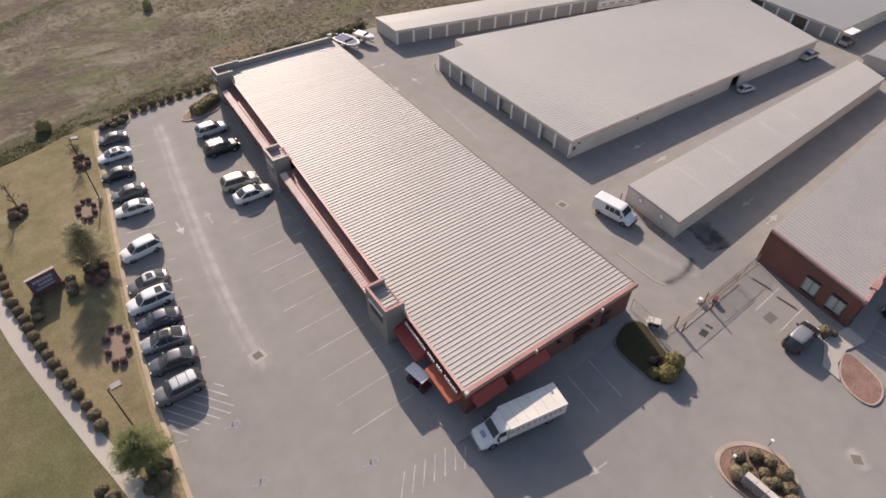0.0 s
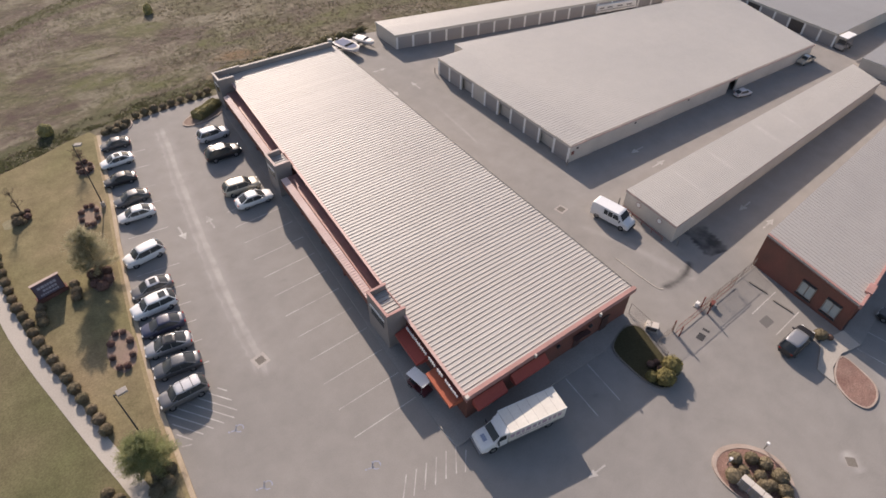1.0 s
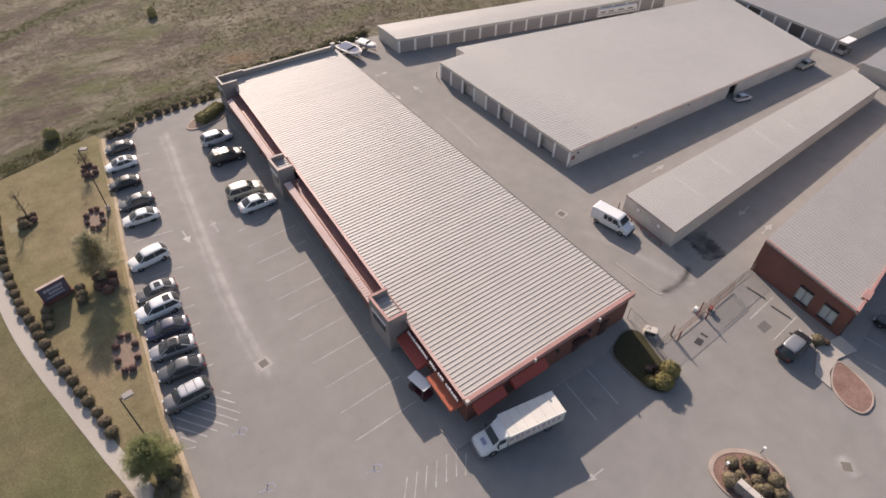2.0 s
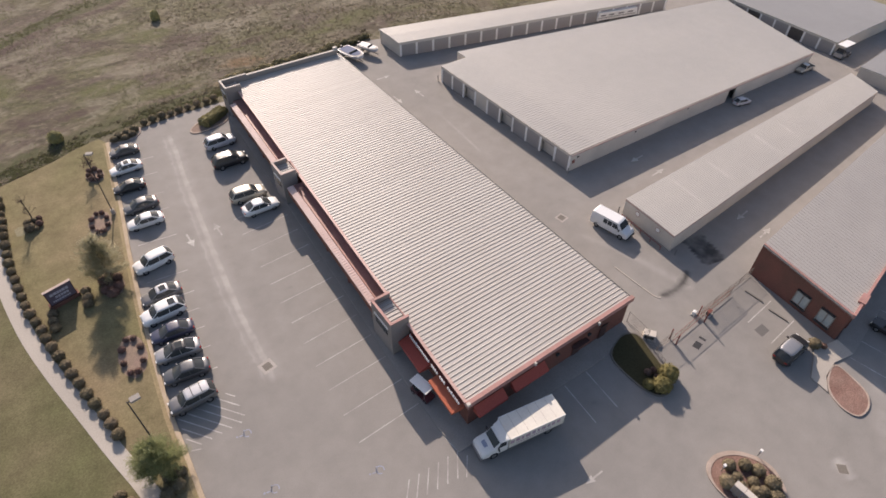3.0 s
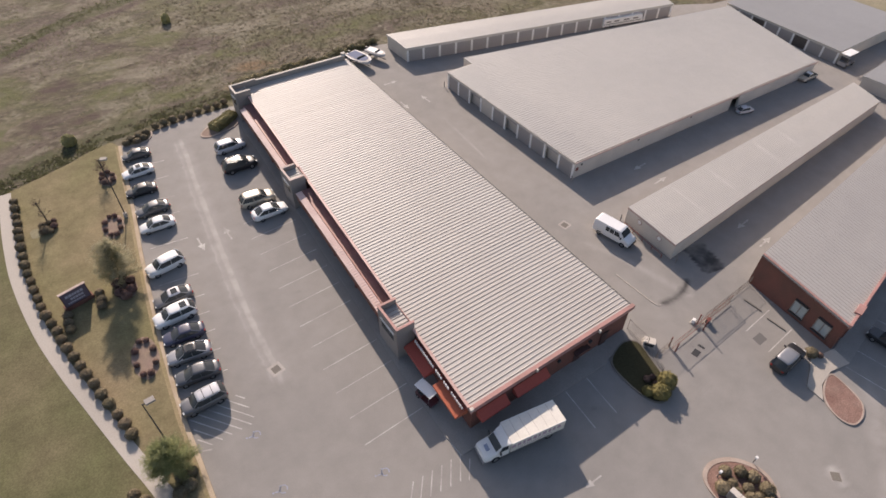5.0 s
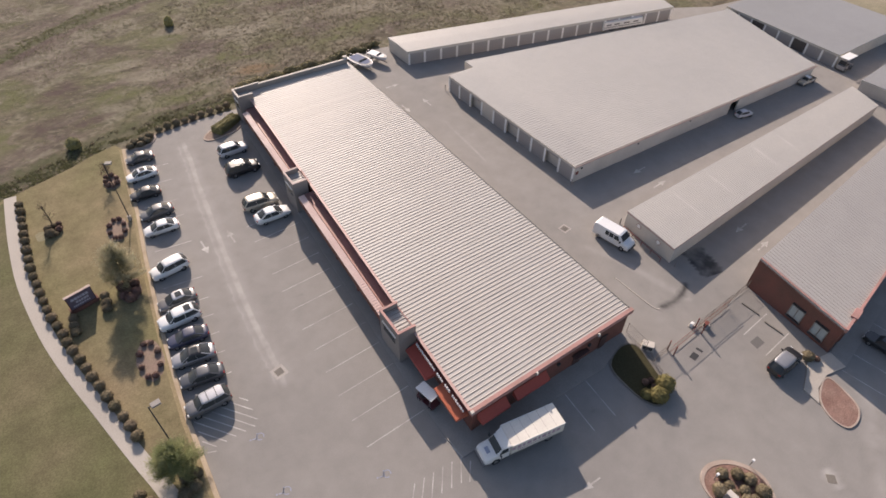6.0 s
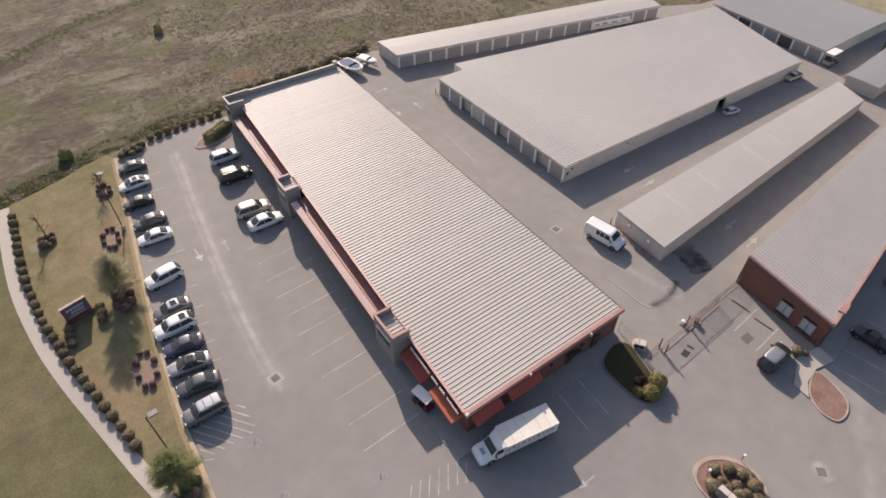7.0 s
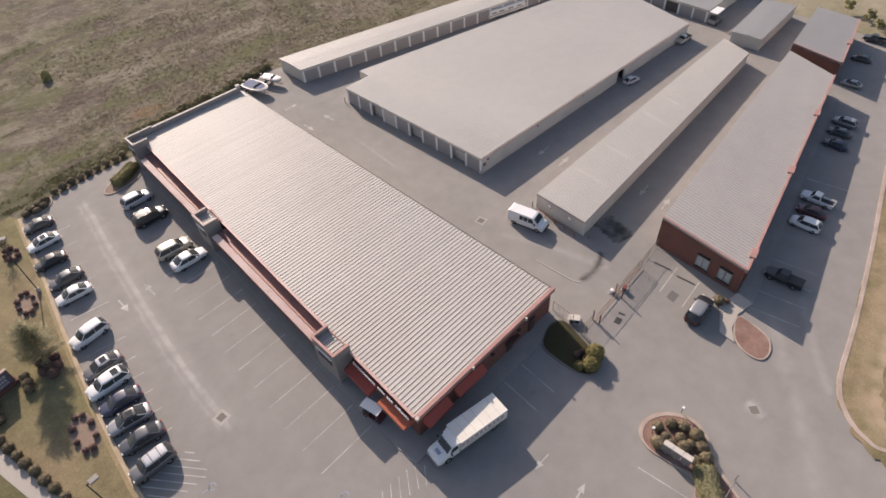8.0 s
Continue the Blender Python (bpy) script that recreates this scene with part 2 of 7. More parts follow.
M_LAMP = mat("lamp_lens", (0.70, 0.70, 0.68), 0.15, 0.03, 0.5, 0.0)
M_TAIL = mat("tail_lens", (0.32, 0.025, 0.02), 0.25, 0.03, 0.5, 0.0)
M_SHRUB = mat("shrub_leaf", (0.195, 0.155, 0.105), 0.85, 0.3, 0.9, 0.0, col2=(0.165, 0.14, 0.088), big=0.5, spec=0.15, island=0.15, thin=0.25)
M_SHRUB_RED = mat("russet_leaf", (0.165, 0.095, 0.08), 0.85, 0.3, 0.9, 0.0, col2=(0.135, 0.092, 0.07), big=0.5, spec=0.15, island=0.15)
M_SHRUB_TAN = mat("tan_leaf", (0.25, 0.205, 0.135), 0.85, 0.25, 0.9, 0.0, col2=(0.21, 0.175, 0.11), big=0.5, spec=0.15, island=0.15, thin=0.3)
M_HEDGE = mat("olive_hedge_leaf", (0.255, 0.232, 0.115), 0.85, 0.3, 0.9, 0.0, col2=(0.20, 0.185, 0.09), big=0.6, spec=0.15, thin=0.25)
M_HEDGE_PALE = mat("pale_hedge_leaf", (0.29, 0.268, 0.155), 0.85, 0.22, 0.9, 0.0, col2=(0.25, 0.23, 0.13), big=0.6, spec=0.15, thin=0.25)
M_SHRUB_GOLD = mat("golden_leaf", (0.225, 0.19, 0.08), 0.85, 0.3, 0.9, 0.0, col2=(0.175, 0.155, 0.065), big=0.6, spec=0.15, thin=0.3)
M_LEAF = mat("tree_leaf", (0.34, 0.35, 0.19), 0.8, 0.35, 0.8, 0.0, col2=(0.22, 0.25, 0.12), big=0.6, spec=0.15, thin=0.5)
M_LEAF_GREY = mat("sparse_leaf", (0.50, 0.46, 0.33), 0.8, 0.35, 0.8, 0.0, col2=(0.20, 0.20, 0.12), big=0.6, spec=0.15, thin=0.5)
M_BUSH = mat("olive_bush_leaf", (0.34, 0.325, 0.18), 0.85, 0.3, 0.8, 0.0, col2=(0.25, 0.245, 0.13), big=0.6, spec=0.15, thin=0.55)
M_SCRUB_LEAF = mat("scrub_leaf", (0.235, 0.205, 0.125), 0.85, 0.3, 0.9, 0.0, col2=(0.17, 0.16, 0.085), big=0.5, spec=0.15, island=0.2, thin=0.4)
M_BARK = mat("bark", (0.12, 0.095, 0.07), 0.9, 0.25, 1.5, 0.5)
M_TUFT = mat("dry_grass_tuft", (0.25, 0.215, 0.16), 0.95, 0.3, 0.12, 0.0, col2=(0.20, 0.18, 0.10), big=0.05, spec=0.1, thin=0.5)
M_WEED = mat("green_weeds", (0.195, 0.188, 0.11), 0.95, 0.2, 0.12, 0.0, col2=(0.19, 0.195, 0.105), big=0.09, spec=0.1, thin=0.5)
M_DITCH = mat("ditch_weed", (0.195, 0.20, 0.10), 0.95, 0.2, 0.12, 0.0, col2=(0.175, 0.172, 0.09), big=0.15, spec=0.1, thin=0.6)
M_SCRUB = mat("dry_scrub", (0.20, 0.165, 0.12), 0.95, 0.25, 0.3, 0.0, col2=(0.175, 0.158, 0.095), big=0.2, spec=0.1, thin=0.5)
# darkened copy of the pane: the shop fronts' shade sits in its colour
M_DARK_PANE = mat("shaded_pane", (0.06, 0.065, 0.07), 0.12, 0.06, 0.3, 0.0, spec=0.5)
M_KERB_DULL = mat("dull_kerb", (0.20, 0.18, 0.155), 0.9, 0.14, 0.8, 0.2)
M_LAMP_HEAD = mat("weathered_lamp_head", (0.30, 0.275, 0.25), 0.7, 0.1, 0.8, 0.0)
M_RED_STEEL = mat("red_oxide_steel", (0.22, 0.075, 0.06), 0.6, 0.15, 0.8, 0.0)
M_PANEL = mat("sign_face", (0.12, 0.095, 0.125), 0.3, 0.1, 0.8, 0.0, spec=0.5)


# ---------------------------------------------------------------- builders
def part(name, bm, material, parent=None, label="", smooth=False):
    """Links a bmesh as one mesh object, under a thing or part where one is given."""
    me = bpy.data.meshes.new(name)
    bm.normal_update()
    bm.to_mesh(me)
    bm.free()
    me.materials.append(material)
    if smooth:
        for p in me.polygons:
            p.use_smooth = True
    ob = new(name, me)
    if parent is not None:
        ob.parent = parent
    if label:
        ob["label"] = label
    return ob


def base(name, m, label, category, group="", kind=""):
    """An empty that stands for a thing and carries its parts."""
    ob = new(name)
    ob.empty_display_size = 0.2
    ob.matrix_basis = m
    return tagged(ob, label, category, group, kind)


def box(bm, x0, x1, y0, y1, z0, z1, bevel=0.0, m=None):
    vs = [bm.verts.new(p) for p in ((x0, y0, z0), (x1, y0, z0), (x1, y1, z0), (x0, y1, z0), (x0, y0, z1), (x1, y0, z1), (x1, y1, z1), (x0, y1, z1))]
    fs = [bm.faces.new([vs[i] for i in f]) for f in ((0, 3, 2, 1), (4, 5, 6, 7), (0, 1, 5, 4), (1, 2, 6, 5), (2, 3, 7, 6), (3, 0, 4, 7))]
    if bevel:
        es = list({e for f in fs for e in f.edges})
        r = bmesh.ops.bevel(bm, geom=es, offset=bevel, segments=2, affect="EDGES", profile=0.6)
        vs = list({v for f in r["faces"] for v in f.verts} | {v for v in vs if v.is_valid})
    if m is not None:
        bmesh.ops.transform(bm, matrix=m, verts=vs)
    return bm


def boxed(*a, **k):
    return box(bmesh.new(), *a, **k)


def hexa(bm, low, high):
    """A solid between two quads (lists of four points, same turn)."""
    a = [bm.verts.new(p) for p in low]
    b = [bm.verts.new(p) for p in high]
    n = len(a)
    bm.faces.new(a[::-1])
    bm.faces.new(b)
    for i in range(n):
        bm.faces.new((a[i], a[(i + 1) % n], b[(i + 1) % n], b[i]))
    bmesh.ops.recalc_face_normals(bm, faces=bm.faces)
    return bm


def prism(outline, z0, z1, bm=None):
    bm = bm or bmesh.new()
    return hexa(bm, [(x, y, z0) for x, y in outline], [(x, y, z1) for x, y in outline])


def tube(bm, a, b, r0, r1=None, sides=8):
    """A tapered round bar from a to b."""
    a, b = Vector(a), Vector(b)
    r1 = r0 if r1 is None else r1
    q = (b - a).to_track_quat("Z", "Y")
    ring = [[bm.verts.new(c + q @ Vector((r * math.cos(2 * math.pi * i / sides), r * math.sin(2 * math.pi * i / sides), 0))) for i in range(sides)] for c, r in ((a, r0), (b, r1))]
    for i in range(sides):
        j = (i + 1) % sides
        bm.faces.new((ring[0][i], ring[0][j], ring[1][j], ring[1][i]))
    bm.faces.new(ring[0][::-1])
    bm.faces.new(ring[1])
    return bm


def strip(line, width, z0, z1, shift=0.0):
    """A low wall or band that follows a polyline."""
    bm = bmesh.new()
    pts = [Vector(p) for p in line]
    rows = []
    for i, p in enumerate(pts):
        d = (pts[min(i + 1, len(pts) - 1)] - pts[max(i - 1, 0)]).normalized()
        n = Vector((-d.y, d.x))
        l, r = p + n * (shift + width / 2), p + n * (shift - width / 2)
        rows.append([bm.verts.new((*q, z)) for q, z in ((l, z0), (l, z1), (r, z1), (r, z0))])
    for a, b in zip(rows, rows[1:]):
        for i in range(4):
            j = (i + 1) % 4
            bm.faces.new((a[i], a[j], b[j], b[i]))
    bm.faces.new(rows[0][::-1])
    bm.faces.new(rows[-1])
    bmesh.ops.recalc_face_normals(bm, faces=bm.faces)
    return bm


def smooth_line(pts, steps=6, closed=False):
    """A rounded polyline through the given points."""
    out = []
    n = len(pts)
    last = n if closed else n - 1
    for i in range(last):
        p = [Vector(pts[(i + k) % n] if closed else pts[min(max(i + k, 0), n - 1)]) for k in (-1, 0, 1, 2)]
        for s in range(steps):
            t = s / steps
            out.append(tuple(0.5 * (2 * p[1] + (p[2] - p[0]) * t + (2 * p[0] - 5 * p[1] + 4 * p[2] - p[3]) * t * t + (3 * p[1] - p[0] - 3 * p[2] + p[3]) * t ** 3)))
    if not closed:
        out.append(tuple(pts[-1]))
    return out


def rounded(centre, r, n=10):
    return [(centre[0] + r * math.cos(2 * math.pi * i / n), centre[1] + r * math.sin(2 * math.pi * i / n)) for i in range(n)]


# ---------------------------------------------------------------- the ground
W_KERB = [(-24.3, -45), (-23.7, -8), (-23.4, 6), (-23.3, 9.3), (-23.2, 15.4), (-22.9, 19.8), (-22.4, 25.7), (-21.65, 32.3), (-20.65, 40.3), (-19.33, 49.2), (-18.3, 57.4), (-17.3, 65.2)]
R_KERB = smooth_line([(112.5, -12.0), (100, -14.6), (84, -18.0), (68.0, -21.4), (56.5, -24.0), (44.3, -26.5), (38.7, -27.5), (34.3, -28.2), (31.9, -28.9), (30.3, -29.8), (28.9, -31.2), (28.2, -32.6), (28.2, -34.6), (32, -40), (42, -47)], 4)

bm = bmesh.new()
N = 60
span = [(-1 if i < 0 else 1) * (abs(i) / N) ** 3 * 1500 for i in range(-N, N + 1)]
grid = [[bm.verts.new((x + 30, y + 40, -0.16)) for x in span] for y in span]
for a, b in zip(grid, grid[1:]):
    for i in range(2 * N):
        bm.faces.new((a[i], a[i + 1], b[i + 1], b[i]))
tagged(part("ground", bm, M_FIELD), "rough brownish-green field of dry grass around the lot", "ground", kind="structure")

SITE = W_KERB + [(-15.1, 66.0), (-12.0, 66.4), (-6, 67.0), (2.4, 66.8), (20.8, 66.5), (22.5, 71.0), (31, 72.5), (60, 66.5), (90, 56), (101, 50), (122, 47), (126, 20), (111.5, 16), (112, 2), (111, -6)] + R_KERB[1:] + [(42, -90), (-24, -90)]
tagged(part("road", prism(SITE, -0.17, 0.0), M_ASPHALT), "weathered pale grey asphalt of the car park and drives", "asphalt", kind="structure")

LAWN = [(x - 0.3, y) for x, y in W_KERB] + [(-18.4, 66.9), (-21.7, 66.0), (-25.0, 64.5), (-28.9, 63.3), (-32.75, 62.2), (-45, 58.5), (-70, 50), (-80, -60), (-26, -60)]
tagged(part("lawn", prism(LAWN, -0.17, 0.09), M_LAWN), "mown yellowish-green lawn beside the car park", "lawn", kind="structure")
tagged(part("kerb", strip([(x - 0.22, y) for x, y in W_KERB], 0.42, -0.15, 0.13), M_KERB), "sandy stained concrete kerb along the lawn", "kerb", kind="structure")
tagged(part("soil_edge", strip([(x - 0.62, y) for x, y in W_KERB], 0.4, -0.1, 0.10), M_DIRT), "strip of dry bare soil behind the kerb", "soil", kind="structure")
PATH = smooth_line([(-33.2, 62.0), (-33.6, 57), (-33.95, 51.0), (-34.0, 43.4), (-33.1, 34.3), (-31.8, 27.5), (-30.5, 22.2), (-29.2, 17.0), (-28.3, 13.5), (-27.3, 9.8), (-26.4, 5), (-25.9, -4), (-26, -30)], 4)
tagged(part("lawn", prism(PATH + [(-60, -30), (-70, 48), (-45, 58.0), (-34.0, 61.2)], -0.1, 0.095), M_LAWN_WEST), "greener shaggy lawn beyond the footpath", "lawn", kind="structure")
tagged(part("pavement", strip(PATH, 1.5, -0.1, 0.125), M_CONCRETE), "pale concrete footpath winding through the lawn", "footpath", kind="structure")
RG = R_KERB[1:]
tagged(part("bare_ground", prism([(111.6, 15.8), (128, 18), (128, 48), (175, 48), (175, -60), (113, -14), (111.2, -6), (112.1, 2)], -0.3, -0.10), M_PALE_SOIL), "pale dry ground beyond the far buildings", "soil", kind="structure")
tagged(part("verge", prism([(x + 0.1, y - 0.25) for x, y in RG] + [(60, -80), (150, -80), (150, -30)], -0.17, 0.09), M_VERGE), "grass verge across the access road", "verge", kind="structure")
tagged(part("kerb", strip(RG, 0.45, -0.15, 0.13), M_KERB_PALE), "sandy concrete kerb round the verge", "kerb", kind="structure")


def island(name, outline, label, fill, z=0.12, kerb=0.28, edge=None):
    """A kerbed bed: kerb ring and its filling."""
    line = smooth_line(outline, 4, closed=True)
    c = Vector((sum(p[0] for p in line) / len(line), sum(p[1] for p in line) / len(line)))
    inner = []
    for p in line:
        d = Vector(p) - c
        inner.append(tuple(c + d * max(0.2, 1 - kerb / d.length)))
    ob = base(name, Matrix(), label, "planting bed", kind="structure")
    bm = bmesh.new()
    n = len(line)
    rows = [[bm.verts.new((*q, zz)) for q in ring] for ring, zz in ((line, -0.05), (line, z), (inner, z), (inner, -0.05))]
    for a, b in zip(rows, rows[1:]):
        for i in range(n):
            bm.faces.new((a[i], a[(i + 1) % n], b[(i + 1) % n], b[i]))
    part("kerb", bm, edge or M_KERB_PALE, ob)
    part("filling", prism(inner, -0.05, z - 0.03), fill, ob)
    return ob


island("hedge_bed", [(-6.6, 61.2), (-5.1, 62.9), (-0.9, 65.2), (0.3, 63.6), (-1.3, 60.8), (-5.4, 60.1)], "kerbed bed at the end of the parking row", M_RING)
island("corner_bed", [(-17.0, 64.9), (-15.2, 66.6), (-12.6, 66.9), (-13.0, 64.9), (-15.0, 64.0)], "kerbed corner bed planted with shrubs", M_DIRT)
# grass and kerb both carry the building's shade in their colour
island("grass_bed", [(15.9, -3.3), (18.6, -2.2), (20.2, -3.0), (19.8, -5.4), (19.3, -7.4), (18.6, -9.2), (16.7, -9.7), (15.7, -8.5), (15.4, -5.9)], "kerbed grass bed in the shade of the building", M_SHADE_LAWN, kerb=0.16, edge=M_KERB_DULL)
island("gate_bed", [(13.9, -16.8), (15.5, -16.3), (17.3, -17.0), (18.5, -18.4), (18.95, -20.0), (18.3, -21.6), (17.2, -22.9), (15.9, -24.4), (14.5, -27.0), (12.0, -31), (8.5, -31), (9.4, -28), (11.2, -24.4), (13.3, -22.9), (13.35, -20.5), (13.2, -18.3)], "kerbed mulch bed at the gate with low shrubs", M_MULCH, kerb=0.42)
island("mulch_bed", [(34.0, -17.2), (32.0, -17.6), (30.5, -18.6), (29.75, -20.3), (30.2, -21.75), (31.9, -21.85), (33.4, -20.9), (34.0, -18.9)], "kerbed bed of red mulch at the building corner", M_MULCH, kerb=0.17)
tagged(part("pavement", prism([(30.5, -16.7), (30.3, -18.55), (31.0, -18.1), (31.9, -17.45), (34.2, -17.05), (36.8, -17.6), (37.2, -15.6), (33.8, -15.0), (32.8, -15.6)], -0.05, 0.13), M_CONCRETE), "pale concrete pavement at the corner of the brick building", "pavement", kind="structure")
# the shaded walkways take a darker concrete than the sunlit corner
tagged(part("pavement", prism([(36.82, -17.6), (86.5, -8.6), (86.2, -6.9), (37.22, -15.6)], -0.05, 0.13), M_WALK), "walkway along the brick building, shade put into its colour", "pavement", kind="structure")
tagged(part("pavement", prism([(-3.4, -0.6), (-3.1, -3.0), (-1.1, -3.0), (15.2, -3.2), (20.0, -1.7), (20.0, -0.9), (-0.9, -1.1), (2.4, 66.4), (-0.2, 66.4), (-0.6, 57), (-3.2, 8)], -0.05, 0.11), M_WALK), "concrete walkway along the storefront, shade put into its colour", "pavement", kind="structure")
tagged(part("kerb", strip(smooth_line([(25.6, 5.3), (25.75, 2), (25.95, -0.5), (26.4, -1.0)], 4), 0.13, -0.05, 0.05), M_CONCRETE), "short low kerb in the drive", "kerb", kind="structure")


# ---------------------------------------------------------------- painted marks
def marks(name, label):
    return base(name, Matrix(), label, "road marking", kind="structure")


def bar(parent, a, b, w=0.11, m=None, z=0.004):
    a, b = Vector(a), Vector(b)
    part("painted_line", strip([a, b], w, z, z + 0.004), m or M_LINE, parent)


def arrow(x, y, ang, size=1.0):
    """A straight-ahead lane arrow pointing along ang."""
    shape = [(-1.1, -0.09), (0.1, -0.09), (0.1, -0.38), (1.1, 0), (0.1, 0.38), (0.1, 0.09), (-1.1, 0.09)]
    bm = bmesh.new()
    c, s = math.cos(radians(ang)), math.sin(radians(ang))
    prism([(x + size * (c * u - s * v), y + size * (s * u + c * v)) for u, v in shape], 0.004, 0.008, bm)
    tagged(part("lane_arrow", bm, M_LINE), "worn white lane arrow painted on the asphalt", "road marking", group="lane arrows", kind="structure")


lines = marks("bay_lines_by_building", "faded white parking bay lines beside the storefront")
for k in range(12):
    y = 3.3 + k * 3.24
    bar(lines, (-3.5 + 0.035 * (y - 3), y), (-10.2 + 0.05 * (y - 3), y - 0.3), 0.10)
lines = marks("bay_lines_by_lawn", "white parking bay lines beside the kerb")
for k, y in enumerate([18.6, 21.6, 24.4, 27.2, 30.0, 33.6, 40.4, 46.0, 49.6, 54.4, 58.4]):
    kx = -23.0 + max(0, y - 18) * 0.125
    bar(lines, (kx + 0.5, y + 0.25), (kx + 5.0, y - 0.3), 0.11)
hatch = marks("hatched_bay", "white hatched no-parking bay beside the kerb")
for k in range(8):
    x0 = -25.0 + k * 0.95
    a, b = Vector((x0, 14.9)), Vector((x0 + 3.0, 11.0))
    if a.x < -23.0:
        a = a.lerp(b, (-23.0 - a.x) / (b.x - a.x))
    if b.x > -17.7:
        b = a.lerp(b, (-17.7 - a.x) / (b.x - a.x))
    bar(hatch, a, b, 0.12)
bar(hatch, (-23.0, 10.9), (-22.2, 10.6), 0.12)
hatch = marks("hatched_walk", "white hatched access aisle by the corner")
for k in range(6):
    x0 = -3.25 - k * 1.0
    bar(hatch, (x0, -2.75 + 0.05 * k), (x0 - 1.45, -4.85 + 0.12 * k), 0.10)
bar(hatch, (-2.75, -3.6), (-4.0, -5.2), 0.10)
bar(hatch, (-3.45, -0.4), (-3.2, -2.9), 0.14)
bar(marks("stop_line", "thin white line across the entrance"), (11.0, -18.5), (11.55, -23.3), 0.1)
lines = marks("bay_lines_near_gate", "white parking bay lines in front of the brick building")
bar(lines, (31.4, -8.8), (36.2, -8.4), 0.12)
bar(lines, (31.0, -11.9), (35.8, -11.5), 0.12)
lines = marks("bay_lines_by_side", "white parking bay lines in the shade of the end wall")
for x in (9.5, 12.4):
    bar(lines, (x, -3.3), (x - 0.35, -7.9), 0.10)
lines = marks("bay_lines_by_brick_building", "white parking bay lines along the brick building")
for k in (0, 1, 2, 3, 8, 9):
    x = 36.2 + k * 3.0
    y = -17.5 + (x - 37) * 0.172
    bar(lines, (x, y), (x + 0.9, y - 5.2), 0.10)


def access_sign(x, y, ang):
    """A faded wheelchair symbol: ring, back and head as paint."""
    g = marks("access_symbol", "faded blue and white access symbol on the asphalt")
    c, s = math.cos(radians(ang)), math.sin(radians(ang))
    f = lambda u, v: (x + c * u - s * v, y + s * u + c * v)
    ring = [f(0.36 * math.cos(a * 0.5), 0.36 * math.sin(a * 0.5)) for a in range(-4, 8)]
    part("ring", strip(ring, 0.1, 0.004, 0.008), M_LINE_BLUE, g)
    bar(g, f(-0.1, 0.2), f(-0.1, 0.75), 0.12, M_LINE_BLUE)
    bar(g, f(-0.1, 0.3), f(0.45, 0.25), 0.1, M_LINE_BLUE)
    part("head", prism([f(-0.1 + 0.1 * math.cos(i), 0.92 + 0.1 * math.sin(i)) for i in range(6)], 0.004, 0.008), M_LINE_BLUE, g)


for x, y in ((-18.2, 9.7), (-18.2, 3.4), (-9.9, -0.3)):
    access_sign(x, y, 75)
for x, y, a, s in ((-10.7, 38.1, 92, 1.25), (-14.2, 38.0, -88, 1.25), (5.2, -11.6, 180, 0.95), (5.3, -15.95, 8, 0.95), (24.2, 51.6, -88, 1.2), (28.2, 51.5, 92, 1.2), (26.0, 59.1, 0, 1.2), (44.2, 18.6, 183, 1.2), (44.2, 14.7, 3, 1.2), (46.2, 2.4, 186, 1.2), (45.7, -1.3, 6, 1.2)):
    arrow(x, y, a, s)


def drain(x, y, ang, label, pad=0.75):
    """A square inlet: concrete collar and slotted iron grate."""
    d = base("storm_drain", pose(x, y, 0, 0, 0, ang), label, "drain", group="storm drains")
    bm = bmesh.new()
    for a in ((-pad, pad, -pad, -0.42), (-pad, pad, 0.42, pad), (-pad, -0.42, -0.42, 0.42), (0.42, pad, -0.42, 0.42)):
        box(bm, a[0], a[1], a[2], a[3], 0.003, 0.014)
    part("collar", bm, M_COLLAR, d)
    bm = boxed(-0.42, 0.42, -0.42, 0.42, 0.002, 0.006)
    for i in range(6):
        box(bm, -0.4, 0.4, -0.38 + i * 0.14, -0.31 + i * 0.14, 0.006, 0.016)
    part("grate", bm, M_KERB_DULL, d)


drain(-13.75, 15.5, 10, "square storm drain with pale concrete collar", 0.72)
drain(26.4, 15.3, 10, "square storm drain with pale concrete collar", 0.66)
drain(24.0, -23.7, 48, "small iron storm drain in the entrance drive", 0.47)
cover = base("access_cover", pose(24.4, -7.6, 0, 0, 0, 12), "dark iron access cover beside the gate", "access cover")
part("lid", boxed(-0.48, 0.48, -0.36, 0.36, 0.0, 0.012, 0.004), M_DARK, cover)
part("small_lid", boxed(1.0, 1.3, -0.4, 0.36, 0.0, 0.012, 0.004), M_DARK, cover)
TRAIL = smooth_line([(-9.6, 62.5), (-10.1, 56.8), (-10.9, 51.0), (-11.55, 45.0), (-12.15, 39.4), (-13.0, 30.9), (-13.4, 26.0), (-13.65, 21.6), (-13.75, 16.4)], 8)


laid = []


